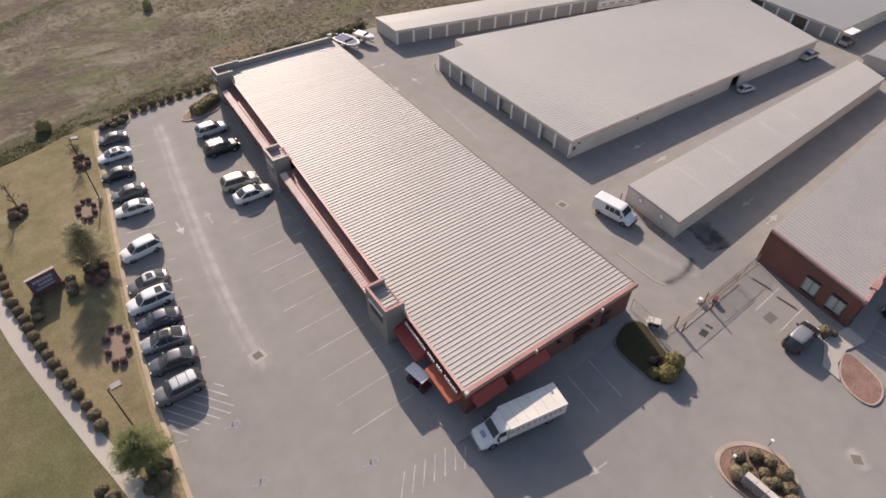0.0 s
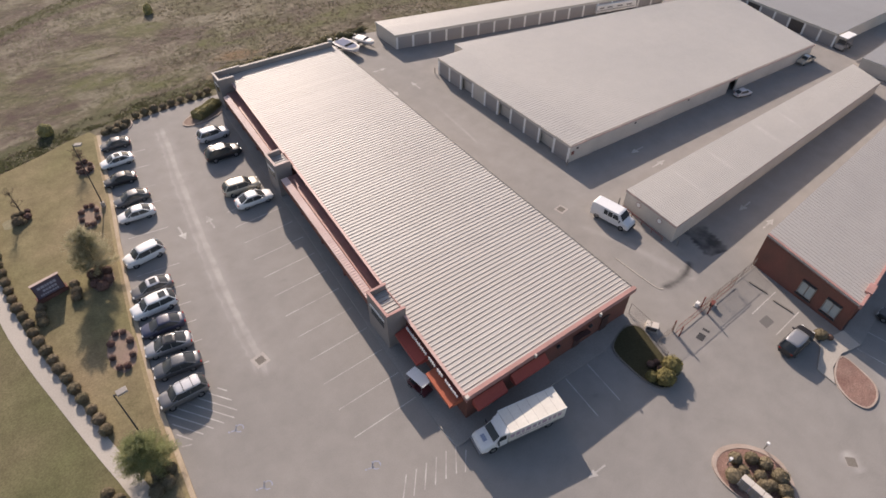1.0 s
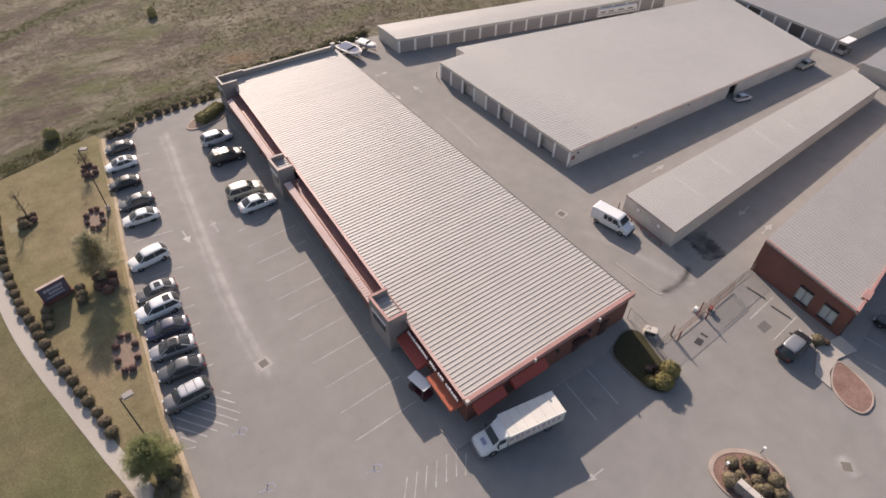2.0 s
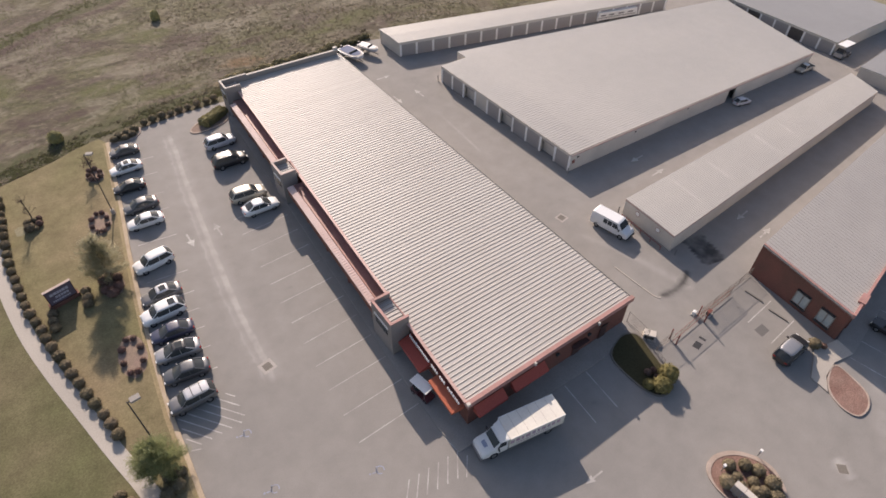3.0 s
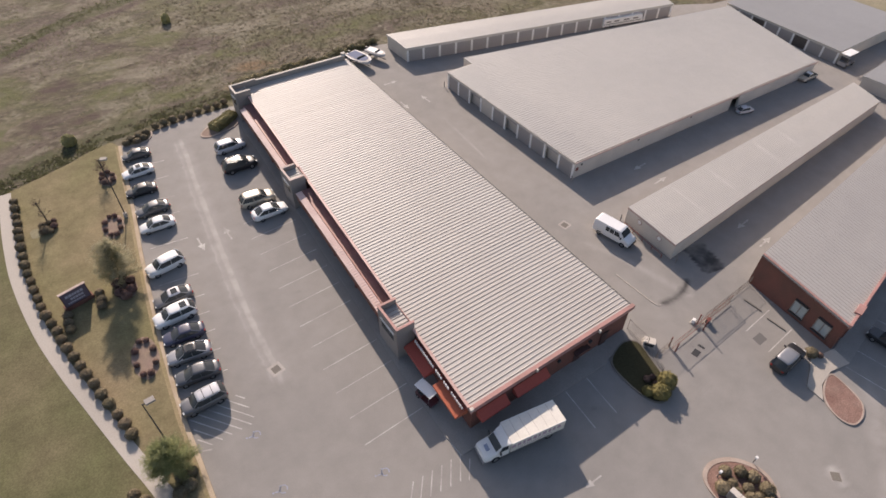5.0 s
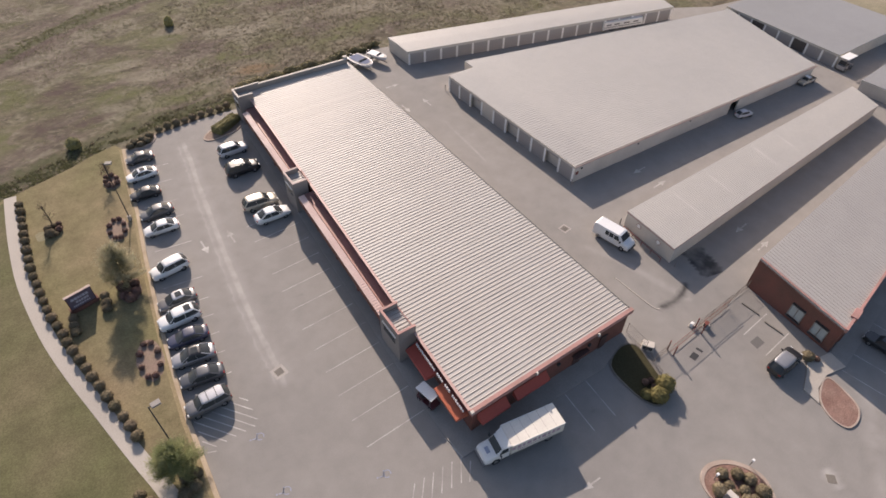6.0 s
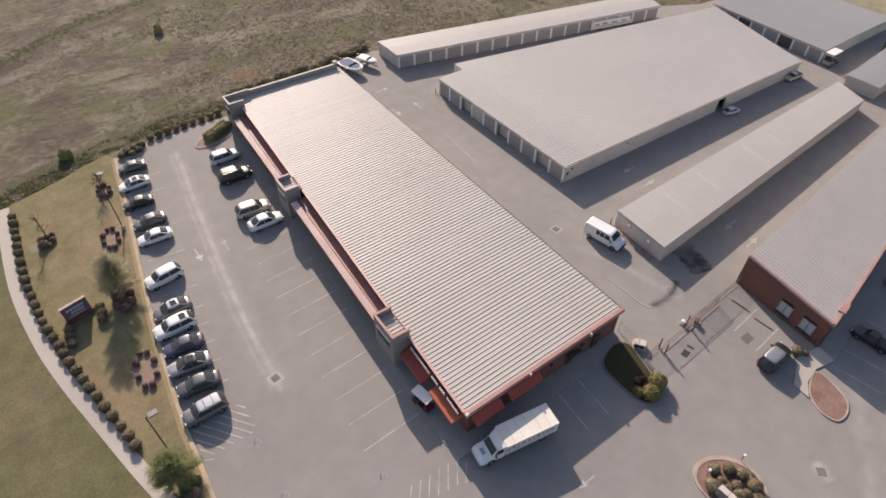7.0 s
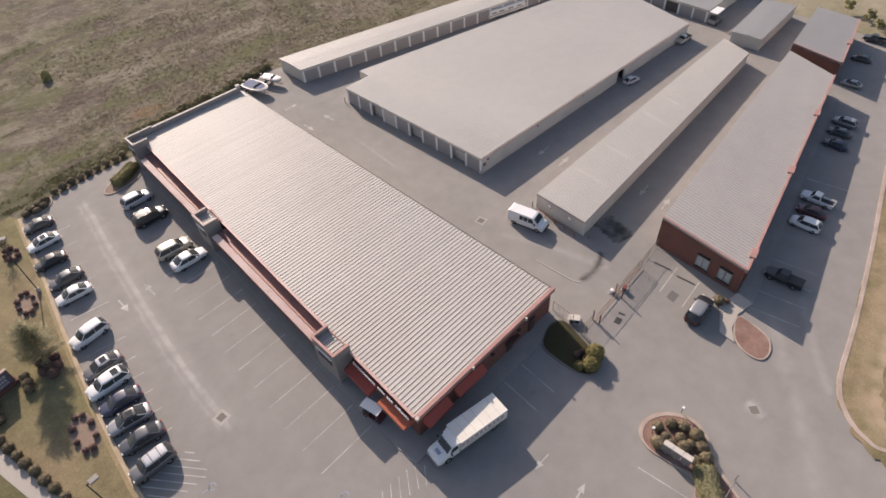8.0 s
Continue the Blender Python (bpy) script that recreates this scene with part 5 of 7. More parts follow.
def pickup(x, y, ang, colour, label, group="", covered=False, size=1.0, roof=""):
    l, hw = 5.2, 0.93
    c = base("pickup_truck", pose(x, y, 0, 0, 0, ang) @ Matrix.Translation((l / 2 * size, 0, 0)) @ Matrix.Diagonal((-size, -size, size, 1)), label, "pickup truck", group=group)
    p = PAINTS[colour]
    rings = []
    for sx, sz in [(0, 0.75), (0.1, 0.98), (0.6, 1.06), (1.5, 1.12), (3.1, 1.12)]:
        wd = hw * (0.84 + 0.16 * min(1, sx / 0.5))
        rings.append([(sx, -wd, 0.42), (sx, -wd, sz - 0.16), (sx, -wd * 0.9, sz), (sx, wd * 0.9, sz), (sx, wd, sz - 0.16), (sx, wd, 0.42)])
    part("body", loft(bmesh.new(), rings), p, c)
    bm = bmesh.new()
    hexa(bm, [(1.35, -0.86, 1.08), (3.15, -0.86, 1.08), (3.15, 0.86, 1.08), (1.35, 0.86, 1.08)], [(1.95, -0.66, 1.74), (3.0, -0.66, 1.76), (3.0, 0.66, 1.76), (1.95, 0.66, 1.74)])
    part("cab", bm, p, c)
    part("roof", boxed(1.9, 3.02, -0.68, 0.68, 1.735, 1.80, 0.03), PAINTS[roof] if roof else p, c)
    part("windscreen", hexa(bmesh.new(), [(1.42, -0.76, 1.15), (1.42, 0.76, 1.15), (1.88, 0.6, 1.68), (1.88, -0.6, 1.68)], [(1.40, -0.76, 1.18), (1.40, 0.76, 1.18), (1.86, 0.6, 1.71), (1.86, -0.6, 1.71)]), M_GLASS, c)
    part("rear_window", hexa(bmesh.new(), [(3.13, -0.66, 1.2), (3.13, 0.66, 1.2), (3.02, 0.58, 1.66), (3.02, -0.58, 1.66)], [(3.17, -0.66, 1.2), (3.17, 0.66, 1.2), (3.06, 0.58, 1.66), (3.06, -0.58, 1.66)]), M_GLASS, c)
    for s in (1, -1):
        q = [(1.7, s * 0.845, 1.16), (3.0, s * 0.845, 1.16), (2.9, s * 0.69, 1.66), (2.05, s * 0.69, 1.66)]
        part("side_window", hexa(bmesh.new(), q, [(a, b + s * 0.02, z + 0.005) for a, b, z in q]), M_GLASS, c)
        part("bed_side", boxed(3.16, l, min(s * 0.80, s * hw), max(s * 0.80, s * hw), 0.45, 1.10, 0.02), p, c)
        part("headlight", boxed(-0.01, 0.14, s * 0.66 - 0.15, s * 0.66 + 0.15, 0.72, 0.9, 0.02), M_LAMP, c)
        part("tail_light", boxed(l - 0.05, l + 0.02, s * 0.84 - 0.08, s * 0.84 + 0.08, 0.7, 1.0, 0.01), M_TAIL, c)
    part("bed_floor", boxed(3.16, l - 0.06, -0.80, 0.80, 0.45, 0.70), M_DARK, c)
    part("tailgate", boxed(l - 0.07, l, -0.80, 0.80, 0.47, 1.08, 0.02), p, c)
    if covered:
        part("bed_cover", boxed(3.18, l - 0.02, -0.88, 0.88, 1.10, 1.16, 0.02), M_DARK, c)
    part("bumper", boxed(-0.08, 0.1, -0.8, 0.8, 0.42, 0.62, 0.03), M_RIM, c)
    wheels(c, (0.95, 4.15), hw + 0.01, 0.38, 0.25)
    return c


ROW = "cars parked along the lawn"
for kind, x, y, ang, size, colour, sunroof, label in (
        ("sedan", -16.05, 60.9, 175, 0.86, "grey", 0, "dark grey sedan parked nose to the kerb"),
        ("sedan", -16.85, 56.7, 180, 0.92, "white", 1, "white sedan with dark sunroof parked at the kerb"),
        ("sedan", -17.55, 52.2, 175, 0.88, "black", 0, "black sedan parked nose to the kerb"),
        ("sedan", -17.35, 47.4, 180, 0.93, "slate", 0, "charcoal sedan parked beside a white one"),
        ("sedan", -17.7, 44.0, 175, 0.94, "white", 0, "white sedan parked close to a charcoal one"),
        ("suv", -18.95, 36.2, 187, 0.96, "white", 0, "white sport utility car parked at the kerb"),
        ("sedan", -19.65, 30.7, 179, 0.94, "midgrey", 2, "mid-grey sedan with bright roof at the kerb"),
        ("suv", -20.25, 27.9, 180, 0.98, "white", 2, "white crossover with dark rear sunroof at the kerb"),
        ("sedan", -20.25, 24.8, 173, 0.95, "navy", 0, "navy blue sedan parked nose to the kerb"),
        ("sedan", -20.55, 22.0, 170, 0.98, "silver", 1, "silver sedan with dark roof between dark cars"),
        ("sedan", -20.6, 19.05, 171, 0.97, "slate", 0, "dark slate sedan parked nose to the kerb"),
        ("suv", -21.1, 15.7, 180, 0.95, "midgrey", 0, "grey wagon with pale roof bars beside the hatched bay")):
    # the sedan at 30.7 wears its roof glare as pearl paint
    car(kind, x, y, ang, colour, label, ROW, size=size, roof="black" if y == 22.0 else "pearl" if y in (15.7, 30.7) else "", rails=y == 15.7, sunroof=sunroof)
FRONT = "cars parked before the storefront"
car("suv", -3.95, 55.4, 1, "pearl", "pale silver wagon parked near the corner tower", FRONT, size=0.94)
car("suv", -4.4, 50.2, -2, "black", "black sport utility car parked near the storefront", FRONT, size=1.03, rails=True)
car("suv", -5.15, 41.7, -4, "beige", "beige sport utility car parked near the storefront", FRONT, size=1.0)
car("sedan", -4.75, 38.5, -1, "white", "white sedan parked by the facade tower", FRONT, size=1.02)
SIDE = "vehicles parked along the brick building"
pickup(42.5, -18.6, 94, "black", "black pickup truck parked in the building's shade", SIDE, True, 0.82)
car("suv", 53.3, -16.7, 93, "white", "white sport utility car parked in the building's shade", SIDE, size=0.80)
car("sedan", 56.2, -16.4, 93, "maroon", "dark maroon sedan between two white vehicles", SIDE, size=0.80)
pickup(59.0, -16.0, 92, "white", "white pickup truck with bright bed cover", SIDE, size=0.80)
car("sedan", 73.0, -13.2, 91, "navy", "dark blue sedan in the shade", SIDE, size=0.76)
car("sedan", 76.4, -12.5, 90, "slate", "grey sedan in the shade", SIDE, size=0.74)
car("suv", 79.5, -12.1, 90, "silver", "silver sport utility car in the shade", SIDE, size=0.74)
car("sedan", 91.6, -8.8, 92, "silver", "silver sedan in the far building's shade", SIDE, size=0.70)
car("sedan", 101.0, -7.2, 92, "slate", "grey sedan in the far building's shade", SIDE, size=0.70)
pickup(109.6, -6.4, 96, "grey", "grey pickup at the end of the far row", SIDE, size=0.74)
# silver roof paint stands for sky and sun glare on a black roof
car("suv", 31.4, -13.65, 3, "black", "dark sport utility car near the gate, roof glare painted silver", size=0.97, roof="silver")
car("hatch", 69.7, 19.3, -12, "pearl", "pale silver hatchback outside an open storage door", size=0.72)
pickup(88.4, 19.8, 178, "beige", "tan pickup with a white roof by the storage hall", size=0.72, roof="white")


def box_truck():
    """A rental box truck: chassis, cab, cargo box with attic, side lettering as bars."""
    t = base("box_truck", pose(6.3, -5.35, 0, 0, 0, 170.5), "white box truck with faded side lettering beside the store", "truck")
    # nose at +x 8.4
    part("chassis", boxed(0.1, 7.6, -0.45, 0.45, 0.5, 0.78), M_DARK, t)
    part("cargo_box", boxed(0, 5.75, -1.15, 1.15, 0.85, 2.52, 0.04), M_CARGO, t)
    rings = []
    for x, z, w in ((5.8, 2.1, 1.0), (6.3, 2.15, 1.0), (6.55, 2.05, 1.0), (7.15, 1.42, 1.0), (8.0, 1.22, 0.96), (8.3, 1.05, 0.9), (8.4, 0.6, 0.85)):
        rings.append([(x, -w, 0.5), (x, -w, min(z, 1.35) - 0.1), (x, -w * 0.86, z), (x, 0, z + 0.03), (x, w * 0.86, z), (x, w, min(z, 1.35) - 0.1), (x, w, 0.5)])
    part("cab", loft(bmesh.new(), rings), M_WHITE, t)
    part("attic", hexa(bmesh.new(), [(5.77, -1.08, 2.16), (6.35, -0.95, 2.16), (6.35, 0.95, 2.16), (5.77, 1.08, 2.16)], [(5.77, -1.08, 2.50), (6.05, -0.9, 2.36), (6.05, 0.9, 2.36), (5.77, 1.08, 2.50)]), M_WHITE, t)
    q = [(6.60, -0.80, 2.02), (6.60, 0.80, 2.02), (7.12, 0.80, 1.47), (7.12, -0.80, 1.47)]
    part("windscreen", hexa(bmesh.new(), q, [(x + 0.03, y, z + 0.04) for x, y, z in q]), M_GLASS, t)
    for s in (1, -1):
        q = [(5.95, s * 0.965, 1.42), (6.85, s * 0.965, 1.42), (6.55, s * 0.90, 1.95), (5.95, s * 0.90, 1.95)]
        part("side_window", hexa(bmesh.new(), q, [(x, y + s * 0.03, z) for x, y, z in q]), M_GLASS, t)
        part("mirror", boxed(6.8, 6.9, min(s * 1.05, s * 1.3), max(s * 1.05, s * 1.3), 1.35, 1.75, 0.02), M_DARK, t)
        part("headlight", boxed(8.22, 8.38, s * 0.66 - 0.16, s * 0.66 + 0.16, 0.78, 0.98, 0.02), M_LAMP, t)
        part("skirt_rail", boxed(0.1, 5.65, min(s * 1.15, s * 1.19), max(s * 1.15, s * 1.19), 0.85, 0.98), M_RIM, t)
        part("roof_rail", boxed(0.0, 5.75, min(s * 1.12, s * 1.18), max(s * 1.12, s * 1.18), 2.47, 2.55), M_WHITE, t)
    # unreadable side lettering
    rg = random.Random(9)
    for zz, hh, x0, x1 in ((1.62, 0.5, 0.5, 5.3), (1.24, 0.18, 1.4, 5.0)):
        x = x0
        while x < x1:
            w = rg.uniform(0.5, 1.0) * hh
            part("lettering_bar", boxed(x, x + w, 1.148, 1.158, zz, zz + hh), M_FADED, t)
            x += w + 0.35 * hh
    part("hood_badge", hexa(bmesh.new(), [(7.5, -0.34, 1.36), (7.86, -0.34, 1.28), (7.86, 0.34, 1.28), (7.5, 0.34, 1.36)], [(7.5, -0.34, 1.40), (7.86, -0.34, 1.32), (7.86, 0.34, 1.32), (7.5, 0.34, 1.40)]), M_LINE_BLUE, t)
    for k in range(5):
        part("roof_seam", boxed(0.9 + k * 0.98, 0.94 + k * 0.98, -1.11, 1.11, 2.518, 2.528), M_CREAM, t)
    part("bumper", boxed(8.3, 8.5, -0.95, 0.95, 0.42, 0.68, 0.04), M_RIM, t)
    wheels(t, (1.5, 7.2), 1.05, 0.42, 0.3)


box_truck()


def van(x, y, ang):
    v = base("delivery_van", pose(x, y, 0, 0, 0, ang), "white delivery van with dark front windows in the drive", "van")
    p = PAINTS["white"]
    rings = []
    for sx, z, w in ((-2.65, 1.2, 0.92), (-2.6, 2.0, 0.95), (-2.4, 2.1, 0.97), (0.9, 2.1, 0.97), (1.15, 2.03, 0.96), (1.75, 1.30, 0.96), (2.4, 1.12, 0.92), (2.6, 0.9, 0.86), (2.65, 0.5, 0.82)):
        b = min(z, 1.25)
        rings.append([(sx, -w, 0.42), (sx, -w, b - 0.12), (sx, -w * 0.84, z), (sx, w * 0.84, z), (sx, w, b - 0.12), (sx, w, 0.42)])
    part("body", loft(bmesh.new(), rings), p, v)
    q = [(1.19, -0.74, 1.96), (1.19, 0.74, 1.96), (1.70, 0.78, 1.36), (1.70, -0.78, 1.36)]
    part("windscreen", hexa(bmesh.new(), q, [(a + 0.03, b, c + 0.03) for a, b, c in q]), M_GLASS, v)
    for s in (1, -1):
        for a, b in ((-0.85, -0.35), (-0.25, 0.32), (0.42, 1.25)):
            q = [(a, s * 0.945, 1.28), (b, s * 0.945, 1.28), (min(b, 0.98), s * 0.86, 1.86), (a, s * 0.86, 1.86)]
            part("side_window", hexa(bmesh.new(), q, [(u, w + s * 0.035, z) for u, w, z in q]), M_GLASS, v)
        part("headlight", boxed(2.48, 2.64, s * 0.62 - 0.14, s * 0.62 + 0.14, 0.74, 0.92, 0.02), M_LAMP, v)
        part("tail_light", boxed(-2.68, -2.6, s * 0.82 - 0.07, s * 0.82 + 0.07, 0.9, 1.3, 0.01), M_TAIL, v)
        part("mirror", boxed(1.35, 1.5, min(s * 0.98, s * 1.2), max(s * 0.98, s * 1.2), 1.2, 1.45, 0.02), M_DARK, v)
    part("bumper", boxed(2.55, 2.78, -0.85, 0.85, 0.4, 0.58, 0.03), M_DARK, v)
    wheels(v, (-1.65, 1.75), 0.97, 0.36, 0.24)


van(30.1, 10.2, -78)


def golf_cart(x, y, ang, name="golf_cart", label="small white-roofed golf cart parked by the storefront", body="maroon", size=1.0):
    g = base(name, pose(x, y, 0, 0, 0, ang) @ Matrix.Diagonal((size, size, size, 1)), label, "golf cart")
    part("body", loft(bmesh.new(), [[(sx, -0.55, 0.25), (sx, -0.55, z), (sx, 0.55, z), (sx, 0.55, 0.25)] for sx, z in ((-1.15, 0.75), (-0.3, 0.8), (-0.25, 0.35), (0.5, 0.35), (0.55, 0.75), (1.15, 0.55))]), PAINTS[body], g)
    part("seat", boxed(-0.75, -0.25, -0.5, 0.5, 0.8, 0.95, 0.03), M_DARK, g)
    part("seat_back", boxed(-0.85, -0.75, -0.5, 0.5, 0.8, 1.3, 0.03), M_DARK, g)
    part("roof", boxed(-1.25, 1.0, -0.58, 0.58, 1.76, 1.83, 0.03), M_WHITE, g)
    for sx in (-1.05, 0.75):
        for s in (1, -1):
            part("post", tube(bmesh.new(), (sx, s * 0.52, 0.6), (sx, s * 0.54, 1.8), 0.025), M_STEEL, g)
    wheels(g, (-0.8, 0.8), 0.6, 0.23, 0.18)


golf_cart(-2.62, 3.85, -79)
golf_cart(99.0, 19.0, 0, "utility_cart", "white-roofed utility cart outside the far storage block", "silver", 1.4)


def boat(x, y, ang, l, w, label, deck):
    b = base("trailer_boat", pose(x, y, 0, 0, 0, ang), label, "boat", group="boats on trailers")
    outer = [(-1, 0.86), (-0.5, 1.0), (0.1, 0.98), (0.55, 0.88), (0.85, 0.64), (1.0, 0.26)]
    rings = []
    for u, f in outer:
        hw = w / 2 * f
        rings.append([(u * l / 2, -hw, 1.35), (u * l / 2, -hw * 0.8, 0.9), (u * l / 2, 0, 0.6 + 0.35 * max(0, u)), (u * l / 2, hw * 0.8, 0.9), (u * l / 2, hw, 1.35)])
    part("hull", loft(bmesh.new(), rings), PAINTS["pearl"], b)
    part("deck", prism([(u * l / 2 * 0.94, -w / 2 * f * 0.86) for u, f in outer] + [(u * l / 2 * 0.94, w / 2 * f * 0.86) for u, f in outer[::-1]], 1.34, 1.40), M_CREAM, b)
    part("cockpit", prism([(u * l / 2 * 0.84 - 0.15, -w / 2 * f * 0.76) for u, f in outer] + [(u * l / 2 * 0.84 - 0.15, w / 2 * f * 0.76) for u, f in outer[::-1]], 1.395, 1.43), deck, b)
    part("screen", hexa(bmesh.new(), [(l * 0.10, -w * 0.34, 1.4), (l * 0.16, -w * 0.34, 1.4), (l * 0.16, w * 0.34, 1.4), (l * 0.10, w * 0.34, 1.4)], [(l * 0.07, -w * 0.3, 1.62), (l * 0.09, -w * 0.3, 1.62), (l * 0.09, w * 0.3, 1.62), (l * 0.07, w * 0.3, 1.62)]), M_GLASS, b)
    part("motor", boxed(-l / 2 - 0.4, -l / 2 + 0.05, -0.2, 0.2, 0.7, 1.6, 0.06), M_DARK, b)
    part("trailer", boxed(-l / 2 + 0.2, l / 2 + 0.3, -0.06, 0.06, 0.4, 0.52), M_STEEL, b)
    part("trailer_beam", boxed(-l * 0.3, -l * 0.22, -w * 0.42, w * 0.42, 0.36, 0.62), M_STEEL, b)
    wheels(b, (-l * 0.26,), w * 0.5, 0.3, 0.2)


boat(24.8, 68.0, -76, 5.0, 2.9, "white and blue motor boat on its trailer", M_BOAT)
boat(28.3, 68.2, -70, 4.0, 1.9, "small white covered boat on its trailer", M_WHITE)


def motorhome(x, y, ang):
    m = base("motorhome", pose(x, y, 0, 0, 0, ang) @ Matrix.Diagonal((1.0, 1.0, 0.64, 1)), "long white motorhome parked by the storage row", "motorhome")
    part("body", boxed(-4.6, 4.2, -1.15, 1.15, 0.5, 2.9, 0.12), M_WHITE, m)
    part("cab_front", hexa(bmesh.new(), [(4.2, -1.1, 0.5), (4.75, -1.0, 0.5), (4.75, 1.0, 0.5), (4.2, 1.1, 0.5)], [(4.2, -1.1, 2.8), (4.45, -1.0, 2.7), (4.45, 1.0, 2.7), (4.2, 1.1, 2.8)]), M_WHITE, m)
    part("windscreen", boxed(4.5, 4.72, -0.9, 0.9, 1.5, 2.3, 0.02), M_GLASS, m)
    for s in (1, -1):
        for a, b in ((-4.0, -2.9), (-2.2, -1.0), (0.0, 1.3), (2.2, 3.4)):
            part("side_window", boxed(a, b, s * 1.15 - 0.02, s * 1.15 + 0.02, 1.7, 2.15), M_STEEL, m)
        part("stripe", boxed(-4.5, 4.1, s * 1.15 - 0.012, s * 1.15 + 0.012, 1.1, 1.3), M_STEEL, m)
    for a in (-3.0, -0.6, 2.2):
        part("roof_unit", boxed(a, a + 0.9, -0.4, 0.4, 2.9, 3.15, 0.05), M_STEEL, m)
    wheels(m, (-2.6, 3.2), 1.12, 0.45, 0.3)


motorhome(76.9, 54.1, -14)


# ---------------------------------------------------------------- plants
def leaf_cloud(verts, faces, centre, radius, n, size, rg, flat=0.85, shell=0.55):
    """Small leaf quads round a centre, denser near the outside."""
    for _ in range(n):
        d = Vector((rg.gauss(0, 1), rg.gauss(0, 1), rg.gauss(0, 1))).normalized()
        r = radius * (shell + (1 - shell) * rg.random())
        c = Vector(centre) + Vector((d.x * r, d.y * r, d.z * r * flat))
        a = Vector((rg.gauss(0, 1), rg.gauss(0, 1), rg.gauss(0, 1))).normalized()
        b = a.cross(d + Vector((0.3 * rg.random(), 0.2, 0.1)))
        if b.length < 0.05:
            continue
        b.normalize()
        s = size * rg.uniform(0.6, 1.3)
        o = len(verts)
        verts += [tuple(c + a * s), tuple(c + b * s * 0.6), tuple(c - a * s), tuple(c - b * s * 0.6)]
        faces.append((o, o + 1, o + 2, o + 3))


def shrub_mesh(name, r, seed, material, flat=0.8):
    """A clipped shrub: an uneven twiggy core and a coat of small leaves."""
    rg = random.Random(seed)
    bm = bmesh.new()
    bmesh.ops.create_icosphere(bm, subdivisions=3, radius=r * 0.86)
    for v in bm.verts:
        k = 1 + 0.22 * noise.noise(v.co * 2.6 / r + Vector((seed * 7.1, 0, 0)))
        v.co = Vector((v.co.x * k, v.co.y * k, max(v.co.z * flat * k, -r * 0.55) + r * 0.55))
    verts = [tuple(v.co) for v in bm.verts]
    bm.verts.index_update()
    faces = [tuple(v.index for v in f.verts) for f in bm.faces]
    bm.free()
    leaf_cloud(verts, faces, (0, 0, r * 0.55), r, 420, r * 0.10, rg, flat, 0.82)
    verts = [(x, y, max(z, 0.0)) for x, y, z in verts]
    me = bpy.data.meshes.new(name)
    me.from_pydata(verts, [], faces)
    me.materials.append(material)
    return me


BALL = [shrub_mesh("ball_shrub", 0.62, i, M_SHRUB) for i in range(4)]
RUSSET = [shrub_mesh("russet_shrub", 0.60, 10 + i, M_SHRUB_RED) for i in range(3)]
TAN = [shrub_mesh("tan_shrub", 0.62, 70 + i, M_SHRUB_TAN) for i in range(3)]
GOLD = [shrub_mesh("golden_shrub", 1.0, 20 + i, M_SHRUB_GOLD, 0.9) for i in range(2)]
SCRUB = [shrub_mesh("scrub_bush", 1.0, 95 + i, M_SCRUB_LEAF, 0.9) for i in range(3)]
CEDAR = [shrub_mesh("cedar", 0.9, 91, M_BUSH, 1.5)]
OLIVE = [shrub_mesh("olive_bush", 1.2, 90, M_BUSH, 1.0)]
plant_rng = random.Random(12)


def shrub(meshes, x, y, size, label, group, z=0.08, name="shrub"):
    s = size * plant_rng.uniform(0.88, 1.12)
    ob = new(name, plant_rng.choice(meshes))
    ob.matrix_basis = pose(x + plant_rng.uniform(-0.06, 0.06), y + plant_rng.uniform(-0.06, 0.06), z, 0, 0, plant_rng.uniform(0, 360)) @ Matrix.Diagonal((s, s, s * plant_rng.uniform(0.9, 1.1), 1))
    return tagged(ob, label, "shrub", group=group)


def hedge(line, width, height, seed, material, label, z=0.08):
    """A clipped hedge that follows a line: a lumpy body with rounded ends and a coat of small leaves."""
    rg = random.Random(seed)
    pts = [Vector(p) for p in smooth_line(line, 8)]
    n, sides = len(pts), 14
    verts, faces = [], []
    for i, p in enumerate(pts):
        d = (pts[min(i + 1, n - 1)] - pts[max(i - 1, 0)]).normalized()
        side = Vector((-d.y, d.x))
        end = min(i, n - 1 - i)
        k = min(1.0, 0.45 + 0.3 * end)
        for j in range(sides):
            a = math.pi * j / (sides - 1)
            c, h = math.cos(a), max(0.0, math.sin(a))
            out = math.copysign(abs(c) ** 0.7, c) * width / 2 * k
            up = h ** 0.6 * height * (0.75 + 0.25 * k)
            f = 1 + 0.20 * noise.noise(Vector((p.x * 1.3 + c, p.y * 1.3, up * 1.6 + seed)))
            q = p + side * out * f
            verts.append((q.x, q.y, z + up * f))
    for i in range(n - 1):
        for j in range(sides - 1):
            a = i * sides + j
            faces.append((a, a + 1, a + sides + 1, a + sides))
    faces.append(tuple(range(sides)))
    faces.append(tuple(range((n - 1) * sides, n * sides))[::-1])
    core = list(verts)
    for _ in range(n * 120):
        c = Vector(rg.choice(core)) + Vector((rg.gauss(0, 0.09), rg.gauss(0, 0.09), rg.uniform(-0.04, 0.08)))
        leaf_cloud(verts, faces, (c.x, c.y, max(c.z, z + 0.05)), 0.05, 1, 0.07, rg)
    me = bpy.data.meshes.new("hedge")
    me.from_pydata(verts, [], faces)
    me.materials.append(material)
    return tagged(new("hedge", me), label, "hedge")


